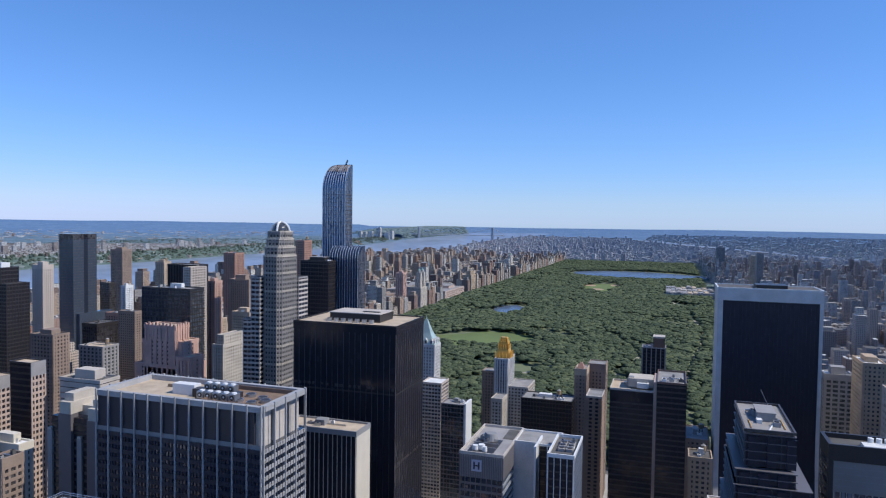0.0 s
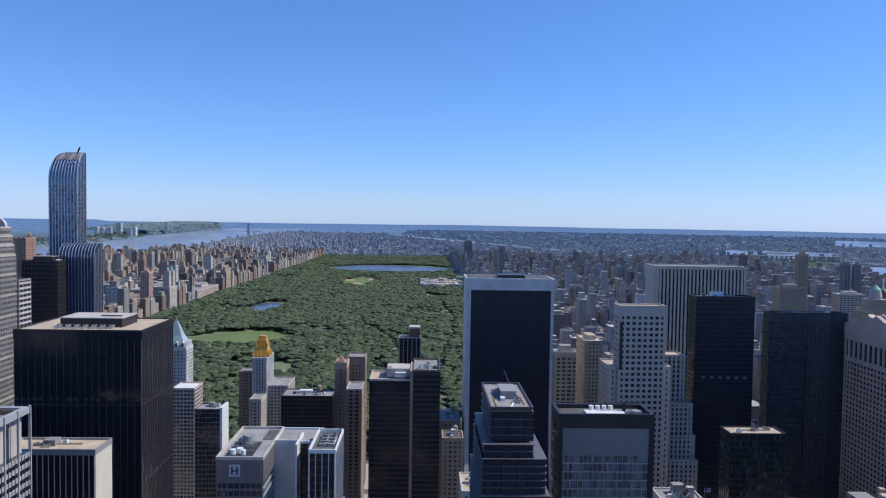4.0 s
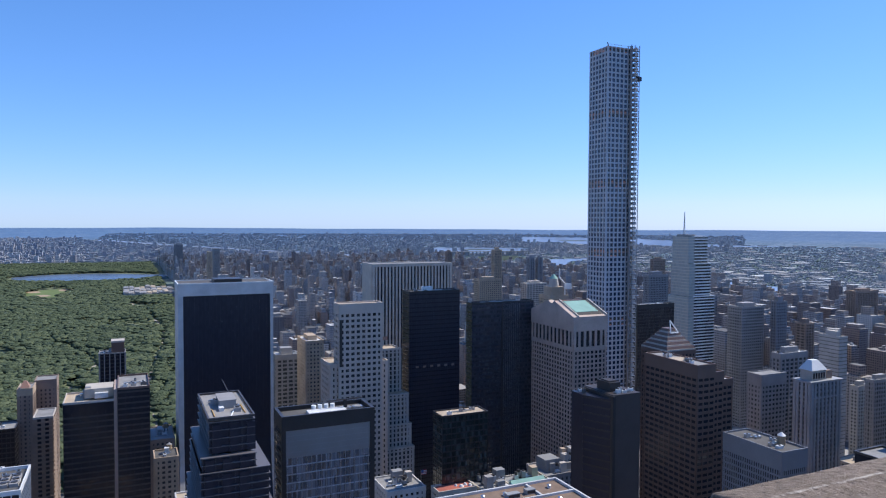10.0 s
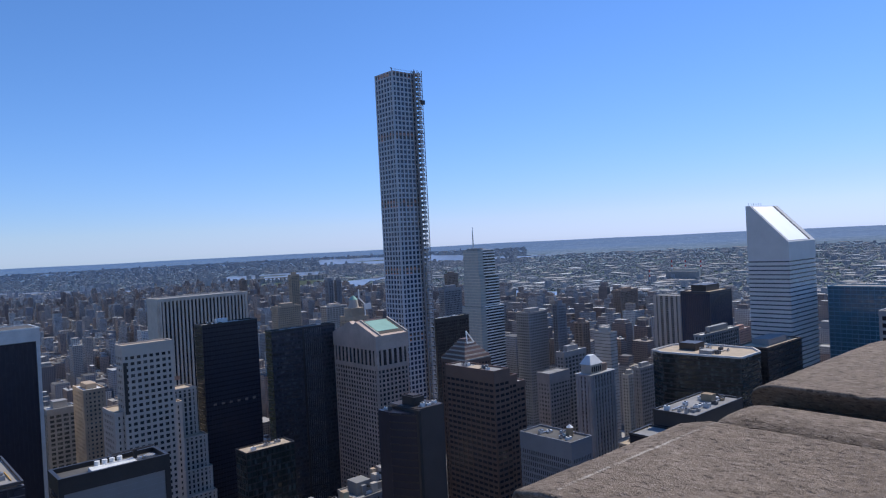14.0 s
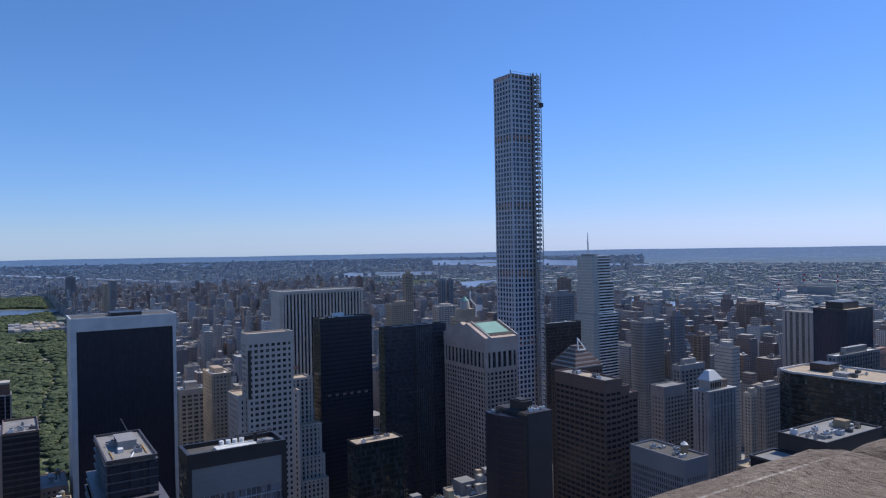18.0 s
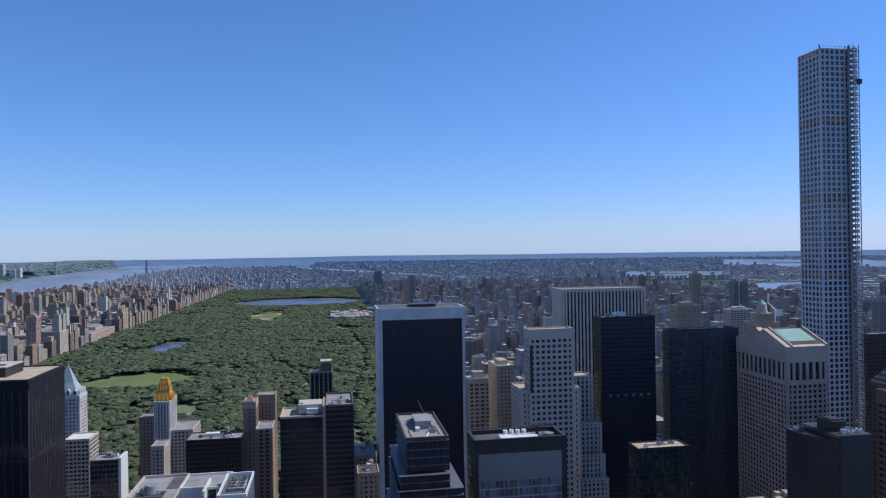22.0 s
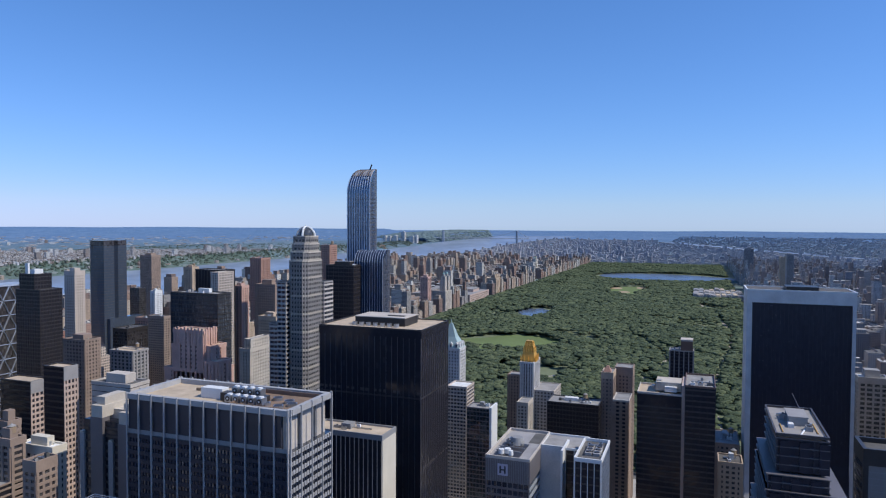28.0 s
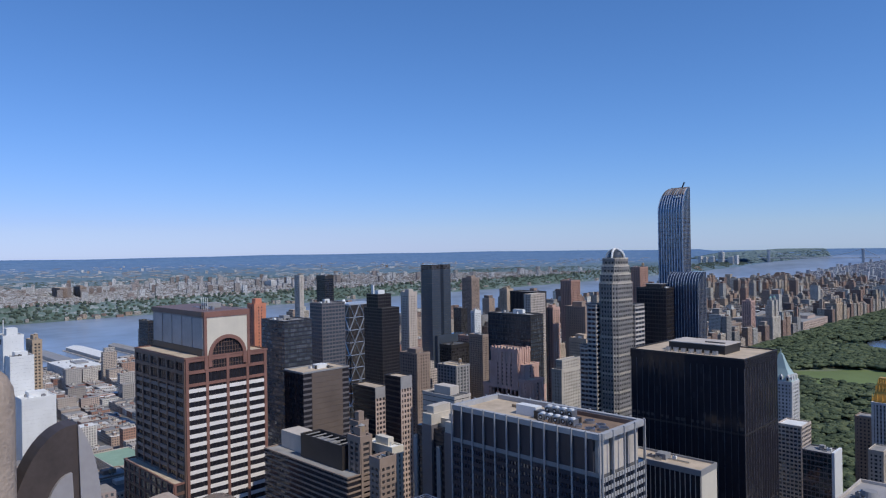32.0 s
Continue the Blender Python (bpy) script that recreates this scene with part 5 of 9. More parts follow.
    for k in range(7):
        zz = h - 10 + k * 3
        w = r - 2.6 if zz < zs else math.sqrt(max(1, (r - 2.6) ** 2 - (zz - zs) ** 2))
        g.box(cx1 - 1.0, cy - w, zz - 0.14, cx1 - 0.74, cy + w, zz + 0.14)
    part("glazing_bar", g, M["brown_granite"], aw)
    g = Geo()
    g.box(cx1 - 1.6, cy0 - 0.2, h - 10, cx1 + 0.4, cy0 + 1.8, ch)
    g.box(cx1 - 1.6, cy1 - 1.8, h - 10, cx1 + 0.4, cy1 + 0.2, ch)
    g.box(cx1 - 1.6, cy0 + 1.8, top, cx1 + 0.4, cy1 - 1.8, ch)
    part("crown_frame", g, M["granite_red"], th)
    me = shared_box("crown_panel", 0.6, -0.5, 0, 15.6, 0.05, ch - h - 4, M["pier_grey"])
    for k in range(5):
        put_at("crown_panel", me, th, cx0 + 2 + k * 16.6, cy0, h - 0.6, 0, "grey panel between dark joints")
    part("crown_cornice", Geo().box(cx0 - 0.6, cy0 - 0.8, ch - 3.6, cx1 - 1.6, cy1 + 0.8, ch), M["brown_granite"], th)
    part("crown_sill", Geo().box(cx0, cy0 - 0.6, h - 0.7, cx1 - 2, cy0 - 0.02, h + 4.5), M["black_metal"], th)
    clutter(th, cx0 + 30, cx1 - 6, cy0 + 3, cy1 - 3, ch, 6)
    g = Geo()
    for k in range(4):
        g.rod((cx1 - 20 + k * 3, cy0 + 8, ch), (cx1 - 20 + k * 3, cy0 + 8, ch + 9), 0.15)
    part("aerial", g, M["white_paint"], th)
    # podium
    tower("podium", "", x0 - 4, x1 - 2, y0 - 8, y1 + 6, 105.0, "glass_dark", "granite_red", bay=10, pw=1.4, pd=0.6, fl=8, sh=2.0, sd=0.4, sm="brown_granite", par=1.2,
          roof_m="roof_tan", th=th, split="SE")


arch_tower()


def striped_block():
    """Dark banded block with a white plant house and a black screened roof."""
    x0, x1, y0, y1, h = -423.0, -330.0, 245.5, 275.0, 126.0
    th = tower("office_block", "dark office block with pale horizontal bands and black roof screens", x0, x1, y0, y1, h, "glass_black", "brick_brown", bay=0, fl=3.4, sh=1.0, sd=0.4,
               par=0.8, roof_m="roof_grey", split="SE", cat="office block")
    part("plant_house", Geo().box(-419, 256, h - 1, -395, 270, 136.7), M["concrete"], th, "pale concrete plant house")
    g = Geo()
    ring(g, -389, -344, 252, 267, h - 1, 140.4, 0.5)
    part("roof_screen", g, M["black_metal"], th, "black louvred roof screen")
    g = Geo()
    for k in range(7):
        g.box(-388 + k * 7, 252.5, 138.5, -387.4 + k * 7, 266.5, 139.1)
    part("screen_brace", g, M["mid_grey"], th)
    part("tank_housing", Geo().box(-382, 256, 125, -362, 264, 137.5), M["roof_grey"], th)


striped_block()


def notched_tower():
    """Dark glass tower with stone corner shafts and broken cream tops."""
    th = thing("office_tower", "dark glass tower with pale notched stone shafts", "office tower", -280, 282)
    FOOT.append((-300, -252, 268, 296))
    part("glazing", Geo().box(-297, 271, 0, -254, 294, 158), M["glass_black"], th)
    for k, (a, b, z) in enumerate(((-299, -296, 161), (-291, -283, 170), (-280, -277, 158), (-273, -265, 168), (-262, -259, 157), (-257, -251, 165))):
        wide = b - a > 5
        s = part("stone_shaft", Geo().box(a, 269.2 if wide else 269.8, 0, b, 274, z - 10), M["slate_panel" if k % 2 else "mid_grey"], th)
        part("shaft_cap", Geo().box(a + 0.4, 269.6, z - 10, b - 0.4, 290, z - (4 if wide else 9)), M["limestone"], s)
        if wide:
            part("shaft_top", Geo().box(a + 1.4, 272, z - 4, b - 1.0, 286, z), M["limestone"], s)
    g = Geo()
    for k in range(38):
        g.box(-297.2, 270.7, 6 + k * 4, -253.8, 271.2, 7.3 + k * 4)
    tagged(part("floor_grid", g, M["black_metal"], th), kind="stuff")
    part("roof_house", Geo().box(-290, 277, 158, -258, 290, 163), M["limestone"], th)


notched_tower()

# ---- west side skyline ---------------------------------------------------------
th = thing("twin_glass_towers", "pair of dark blue glass towers on one base", "twin towers", -820, 800)
FOOT.append((-850, -780, 765, 850))
for a, b, c, d, h in ((-836, -806, 770, 792, 234.5), (-850, -836, 826, 846, 233.5)):
    g = Geo().prism([(a, c + 6), (a + 8, c), (b, c + 3), (b, d), (a, d)], 30, h - 8)
    t = part("tower_shaft", g, M["glass_steel"], th)
    part("crown", Geo().prism([(a, c + 6), (a + 8, c), (b, c + 3), (b, d), (a, d)], h - 8, h), M["glass_dark"], t)
    g = Geo()
    for k in range(0, 50):
        z = 32 + k * 4.0
        g.prism([(a - 0.12, c + 6), (a + 8, c - 0.12), (b + 0.12, c + 3), (b + 0.12, d), (a - 0.12, d)], z, z + 0.5)
    part("floor_line", g, M["black_metal"], t)
part("tower_link", Geo().box(-812, 778, 30, -800, 840, 120), M["glass_steel"], th)
part("base_block", Geo().box(-850, 765, 0, -790, 850, 30), M["glass_grey"], th)
part("logo_panel", Geo().box(-829, 770.2, 222, -823, 771.2, 226), M["black_metal"], th)

th = tower("office_tower", "near-black stone and glass tower with a slanted setback", -653, -620, 514, 540, 192.0, "glass_black", "black_metal", bay=3.3, pw=0.4, pd=0.3, fl=3.8, sh=1.2, sd=0.2, par=1, roof_m="roof_dark")
tower("upper_block", "", -653, -632, 518, 538, 207.5, "glass_black", "black_metal", bay=3.3, pw=0.4, pd=0.3, fl=3.8, sh=1.2, sd=0.2, par=1, z0=191, roof_m="roof_dark", th=th)
part("roof_frame", Geo().box(-640, 520, 207, -634, 530, 212), M["white_paint"], th)
part("roof_frame", Geo().box(-652, 524, 207, -648, 526, 218), M["white_paint"], th)


def diagrid():
    x0, x1, y0, y1, h = -742.0, -709.0, 534.0, 582.0, 190.0
    th = thing("diagrid_tower", "glass tower wrapped in a lattice of steel triangles", "office tower", (x0 + x1) / 2, (y0 + y1) / 2)
    FOOT.append((x0, x1, y0, y1))
    part("glazing", Geo().box(x0, y0, 30, x1, y1, h), M["glass_dark"], th)
    part("stone_base", Geo().box(x0 - 4, y0 - 4, 0, x1 + 4, y1 + 4, 30), M["limestone"], th)
    tri = 16.0
    for s, n in (("S", 2), ("E", 3)):
        o, u, ln = side_of(s, x0, x1, y0, y1)
        nx = (u[1], -u[0])
        def pt(q, z):
            return (o[0] + u[0] * q + nx[0] * 0.3, o[1] + u[1] * q + nx[1] * 0.3, z)
        w = ln / n
        for k in range(10):
            z0, z1 = 30 + k * tri, 30 + (k + 1) * tri
            for i in range(n):
                off = 0 if k % 2 == 0 else 1
                for a, b in (((i * w, z0), (i * w + w / 2, z1)), ((i * w + w / 2, z1), ((i + 1) * w, z0))):
                    if off:
                        a, b = (a[0], z0 + z1 - a[1]), (b[0], z0 + z1 - b[1])
                    part("lattice_bar", Geo().rod(pt(*a), pt(*b), 0.85, 6), M["steel"], th)
            part("lattice_bar", Geo().rod(pt(0, z1), pt(ln, z1), 0.6, 6), M["steel"], th)
    part("roof_deck", Geo().box(x0, y0, h, x1, y1, h + 1.2), M["aluminium"], th)
    part("white_dome", Geo().cyl(x0 + 8, y0 + 10, h + 1.2, h + 6, 3, 12, 1.2), M["white_paint"], th)


diagrid()
th = tower("office_block", "dark glass office block with a broad blank brown flank", -466, -440, 288, 330, 169, "glass_black", "slate_panel", bay=0, fl=4.0, sh=1.5, sd=0.15, top=1.4, par=1.0, par_m="mid_grey", roof_m="roof_tan", split="E", sides="EWN", cat="office block")
for k in range(42):
    part("flank_panel", Geo().box(-440.1, 295.5, k * 4.0 + 0.06, -439.6, 323.5, k * 4.0 + 3.9 if k < 41 else 167.4), M["umber_panel"], th)
clutter(th, -464, -442, 292, 328, 168, 5)
th = tower("office_tower", "dark reflective glass office tower", -601, -560, 347, 377, 195, "glass_mirror", "navy_panel", bay=3, pw=0.2, pd=0.12, fl=4, sh=1.2, sd=0.1, par=1.2, roof_m="roof_grey", split="S")
clutter(th, -598, -563, 350, 374, 194, 4)
th = tower("office_tower", "blue glass tower with a green-grey masonry flank", -622, -600, 417, 446, 205, "glass_steel", "slate_panel", bay=4, pw=0.6, pd=0.2, fl=3.8, sh=1.5, sd=0.15, par=1.2, split="E")
clutter(th, -620, -602, 420, 440, 204, 3)
for x0, x1, y0, y1, h in ((-469, -440, 356, 370, 147.5), (-397, -380, 331, 342, 167)):
    th = tower("office_block", "slab with a dark glass front and a pale gridded end wall", x0, x1, y0, y1, h, "glass_black", "black_metal", bay=0, fl=3.9, sh=1.3, sd=0.12, sides="SNW", par=1, roof_m="roof_tan", split="S", cat="office block", group="gridded slabs")
    part("end_core", Geo().box(x1 - 0.1, y0, 0, x1 + 0.12, y1, h - 1.2), M["glass_black"], th)
    facade(th, "E", x0, x1 + 0.1, y0, y1, 0, h - 9, (y1 - y0) / 4, 1.1, 0.45, M["granite_pink"], 3.9, 1.6, 0.4, M["granite_pink"], True)
    part("end_crown", Geo().box(x1, y0, h - 9, x1 + 0.55, y1, h), M["granite_grey"], th)


def domed_tower():
    """Stepped stone tower with cut corners and a small open dome."""
    cx, cy = -297.3, 488.5
    th = thing("domed_tower", "stepped pale stone tower with an open ribbed dome", "tower", cx, cy)
    FOOT.append((-316, -284, 470, 518))
    def octa(rx, ry, k=0.62):
        return [(cx - rx * k, cy - ry), (cx + rx * k, cy - ry), (cx + rx, cy - ry + rx * (1 - k)), (cx + rx, cy + ry - rx * (1 - k)),
                (cx + rx * k, cy + ry), (cx - rx * k, cy + ry), (cx - rx, cy + ry - rx * (1 - k)), (cx - rx, cy - ry + rx * (1 - k))]
    for rx, ry, z0, z1 in ((8.2, 13.8, 0, 230), (7.9, 12.2, 230, 237), (7.7, 10.2, 237, 243.5), (7.6, 8.6, 243.5, 249.5)):
        s = part("shaft", Geo().prism(octa(rx - 0.35, ry - 0.35), z0, z1), M["glass_grey"], th)
        nf = round((z1 - z0) / 3.6)
        for k in range(nf):
            part("floor_band", Geo().prism(octa(rx + 0.42, ry + 0.42), z0 + k * 3.6, z0 + k * 3.6 + 1.7), M["limestone" if k % 4 == 0 else "mid_stone"], th)
        g = Geo()
        for a, b in zip(octa(rx, ry), octa(rx, ry)[1:] + octa(rx, ry)[:1]):
            m = max(2, round(math.dist(a, b) / 2.8))
            for i in range(m):
                x, y = a[0] + (b[0] - a[0]) * i / m, a[1] + (b[1] - a[1]) * i / m
                g.box(x - 0.42, y - 0.42, z0, x + 0.42, y + 0.42, z1 - 0.3)
        tagged(part("pier_grid", g, M["mid_stone"], s), kind="stuff")
        part("ledge", Geo().prism(octa(rx + 0.5, ry + 0.5), z1 - 0.6, z1 + 0.5), M["limestone"], s)
    for a, b, c, d, h in ((-313.5, -305.4, 472, 502, 213.5), (-304, -288.6, 502.4, 517, 212.0), (-322, -313.6, 474, 498, 180)):
        tower("wing", "", a, b, c, d, h, "glass_blue", "mid_stone", bay=5.2, pw=0.6, pd=0.2, fl=3.6, sh=1.5, sd=0.4, sm="concrete", par=1.2, th=th)
    for k in range(2):
        a0 = math.pi * (k / 2 + 0.06)
        g = Geo()
        pts = [(cx + 7.6 * math.cos(t) * math.cos(a0), cy + 7.6 * math.cos(t) * math.sin(a0), 249.5 + 7.6 * math.sin(t)) for t in np.linspace(0, math.pi, 17)]
        for p, q in zip(pts[:-1], pts[1:]):
            g.rod(p, q, 0.85, 6)
        part("dome_rib", g, M["white_paint"], th, "white open dome rib")
    n = 16
    g = Geo().loft([[(cx + 6.8 * math.cos(t) * math.cos(6.283 * i / n), cy + 6.8 * math.cos(t) * math.sin(6.283 * i / n), 249.5 + 6.8 * math.sin(t)) for i in range(n)] for t in np.linspace(0, 1.45, 7)])
    part("dome_shell", g, M["glass_grey"], th, smooth=True)
    part("finial", Geo().cyl(cx, cy, 257, 259.5, 0.4, 8, 0.05), M["white_paint"], th)


domed_tower()


def ribbon(geo, pts, w, d):
    """A flat bar that follows a line of points, d proud to the south."""
    return geo.loft([[(x - w / 2, y - d, z), (x + w / 2, y - d, z), (x + w / 2, y + 0.1, z), (x - w / 2, y + 0.1, z)] for x, y, z in pts])


def curved_top_tower():
    """Tall striped glass tower whose front bends back to the ridge, with a lower block of the same kind before it."""
    th = thing("skyscraper", "slender striped blue glass skyscraper with a curved top", "skyscraper", -302, 600)
    FOOT.append((-322, -266, 556, 640))
    def block(x0, x1, y0, y1, zc, zt, lean, bend, fins, mat, fin_w, nm):
        n = 9
        def at(u, k):
            c = 1 - math.cos(u * math.pi / 2)
            return (x0 + lean * c) * (1 - k) + x1 * k, y0 + bend * c, zc + (zt - zc) * math.sin(u * math.pi / 2)
        rings = [[(x0, y0, 0), (x1, y0, 0), (x1, y1, 0), (x0, y1, 0)]]
        for i in range(n + 1):
            a, b = at(i / n, 0), at(i / n, 1)
            rings.append([a, b, (x1, y1, a[2]), (a[0], y1, a[2])])
        body = part(nm, Geo().loft(rings), M[mat], th)
        for k in range(fins):
            q = (k + 0.25) / (fins - 0.5)
            pts = [(x0 * (1 - q) + x1 * q, y0, 120)] + [at(i / n, q) for i in range(n + 1)]
            part("light_fin", ribbon(Geo(), pts, fin_w, 0.45), M["fin_white"], body)
        m = max(3, round((y1 - y0) / 3))
        for k in range(m + 1):
            y = y0 + 0.4 + (y1 - y0 - 0.8) * k / m
            part("light_fin", Geo().box(x1 - 0.1, y - 0.25, 120, x1 + 0.35, y + 0.25, zc + (zt - zc) * min(1.0, 0.25 + k / m)), M["blue_grey"], body)
        g = Geo()
        for k in range(int((zc - 120) // 3.7)):
            g.box(x0 - 0.1, y0 - 0.14, 120 + k * 3.7, x1 + 0.12, y0 + 0.05, 120.5 + k * 3.7)
            g.box(x1 - 0.05, y0, 120 + k * 3.7, x1 + 0.14, y1, 120.9 + k * 3.7)
        tagged(part("floor_grid", g, M["black_metal"], body), kind="stuff")
        return at, body
    at, body = block(-315.0, -290.6, 592.0, 606.0, 289.0, 311.6, 8.0, 12.5, 10, "glass_royal", 0.7, "tower_shaft")
    # white boxes stand in for glints on the bent glass
    for k in range(5):
        x, y, z = at(0.42, 0.62 + 0.06 * k)
        part("crown_glint", Geo().box(x - 0.5, y - 0.8, z - 0.7, x + 0.5, y - 0.2, z + 0.7 + 0.3 * (k % 2)), M["white_paint"], body)
    for k in range(12):
        pts = [at(0.5 + 0.05 * i, (k + 0.5) / 12) for i in range(11)]
        part("roof_rib", ribbon(Geo(), [(x, y - 0.3, z + 0.25) for x, y, z in pts], 0.8, 0.35), M["rust_beam" if k % 2 else "mid_grey"], body)
    part("roof_crane", Geo().rod((-297.5, 603, 309), (-293.6, 602, 316.5), 0.7), M["black_metal"], body)
    part("ridge_cap", Geo().box(-307.4, 604.3, 311.2, -290.3, 606.2, 312.2), M["mid_grey"], body)
    block(-299.0, -269.4, 576.0, 590.0, 224.5, 235.8, 1.5, 9.0, 12, "glass_navy", 0.2, "lower_shaft")


curved_top_tower()
th = tower("office_tower", "black glass tower beside the park end of the avenue", -319.6, -291.2, 560, 573, 222.4, "glass_black", "black_metal", bay=2.5, pw=0.3, pd=0.2, fl=3.6, sh=1, sd=0.1, par=1.4, roof_m="roof_white")
part("plant_house", Geo().box(-312, 563, 221, -297, 571, 225.2), M["bronze_metal"], th)
part("plant_roof", Geo().box(-312.4, 562.6, 225.2, -296.6, 571.4, 225.6), M["granite_grey"], th)
clutter(th, -296.5, -292, 562, 572, 221.1, 3, big=False, mats=("roof_white", "white_paint", "steel", "roof_white"))
th = tower("office_tower", "dark teal glass tower with lit floors", -452, -400, 509, 528, 197, "glass_lit", "black_metal", bay=3, pw=0.25, pd=0.15, fl=3.9, sh=1.0, sd=0.12, par=1.2, split="S", roof_m="roof_grey")
clutter(th, -448, -404, 511, 526, 196, 8)
tower("office_tower", "black ribbed tower with a pale edge pier", -607, -562, 729, 750, 201, "glass_black", "black_metal", bay=2.4, pw=0.6, pd=0.3, fl=0, par=1.2)
th = tower("apartment_tower", "white ribbed apartment tower", -560, -549, 700, 730, 200, "glass_grey", "white_concrete", bay=3, pw=1.3, pd=0.3, fl=3.2, sh=1.2, sd=0.2, par=1, cat="apartment tower")


def deco_block():
    """Pink brick hotel that steps back to a fluted crown."""
    th = thing("deco_hotel", "pink brick hotel with stepped fluted crown", "hotel", -405, 486)
    FOOT.append((-434, -370, 475, 507))
    for a, b, c, d, z0, z1 in ((-421, -390, 478, 494, 0, 169), (-425, -385, 480, 500, 0, 156), (-388, -375, 477, 494, 0, 144), (-431, -381, 478, 505, 0, 136)):
        tower("block", "", a, b, c, d, z1, "glass_dark", "brick_pink", bay=5.0, pw=3.5, pd=0.8, fl=3.5, sh=1.8, sd=0.2, sm="brick_pink", top=3.0, par=1.0, th=th, roof_m="roof_tan")
    me = shared_box("crown_tooth", -0.9, -0.9, 0, 0.9, 0.2, 14, M["brick_pink"])
    for k in range(9):
        put_at("crown_tooth", me, th, -420 + k * 29 / 8, 477.8, 156.5 + (k % 2) * 0.8)
    for k in range(5):
        put_at("crown_tooth", me, th, -389.6, 480 + k * 3.2, 156.5 + (k % 2) * 0.8, 90)


deco_block()
th = tower("apartment_house", "cream classical apartment house with stepped top", -453, -440, 612, 656, 128, "glass_grey", "limestone", bay=3.2, pw=1.8, pd=0.3, fl=3.5, sh=1.8, sd=0.2, top=4, par=1.2, cat="apartment house")
tower("upper_block", "", -450, -442, 616, 650, 137.5, "glass_grey", "limestone", bay=3.2, pw=1.8, pd=0.3, fl=3.5, sh=1.8, sd=0.2, top=2, par=1.2, th=th, z0=125)

# ---- the block before the park ---------------------------------------------------
tower("apartment_tower", "white-edged apartment tower with blue-grey windows", -215, -196.5, 600, 622, 111, "glass_blue", "white_concrete", bay=3, pw=0.7, pd=0.4, fl=3.3, sh=1.4, sd=0.3, top=2, par=1.2, roof_m="roof_white", cat="apartment tower", split="SE")
th = tower("hotel_tower", "white stone hotel tower under a blue-grey pyramid roof", -264, -238, 702, 722, 126.5, "glass_grey", "white_stone", bay=3.2, pw=1.7, pd=0.3, fl=3.4, sh=1.6, sd=0.2, top=3, par=1, cat="hotel")
part("pyramid_roof", Geo().prism([(-264, 702), (-238, 702), (-238, 722), (-264, 722)], 126.4, 138, [(-257.5, 707), (-244.5, 707), (-244.5, 717), (-257.5, 717)]), M["blue_slate"], th, "green-grey metal pyramid roof")
part("pyramid_spire", Geo().prism([(-257.5, 707), (-244.5, 707), (-244.5, 717), (-257.5, 717)], 138, 152, [(-252.5, 711), (-249.5, 711), (-249.5, 713), (-252.5, 713)]), M["blue_slate"], th)
for k in range(4):
    d = part("dormer", Geo().wall_prism([(-262 + k * 6.2, 127), (-259 + k * 6.2, 127), (-259 + k * 6.2, 131), (-260.5 + k * 6.2, 133), (-262 + k * 6.2, 131)], "y", 702.2, 706), M["white_stone"], th)
    part("dormer_window", Geo().box(-261.3 + k * 6.2, 702.1, 127.6, -259.7 + k * 6.2, 702.25, 130.6), M["glass_dark"], d)
for k in range(3):
    part("dormer", Geo().wall_prism([(703.5 + k * 6.4, 127), (706.5 + k * 6.4, 127), (706.5 + k * 6.4, 131), (705 + k * 6.4, 133), (703.5 + k * 6.4, 131)], "x", -242, -238.2), M["white_stone"], th)
part("finial", Geo().cyl(-251, 712, 152, 157, 0.8, 8, 0.1), M["blue_slate"], th)
th = tower("office_block", "black glass office block with a white edge wall", -183, -163, 560, 578, 104, "glass_teal", "slate_panel", bay=3, pw=0.3, pd=0.1, fl=3.8, sh=0.9, sd=0.08, par=1, cat="office block", roof_m="roof_grey")
part("edge_wall", Geo().box(-162.9, 559.8, 0, -161, 578.2, 105), M["white_paint"], th, "white blank edge wall")
clutter(th, -181, -165, 562, 576, 103, 3)


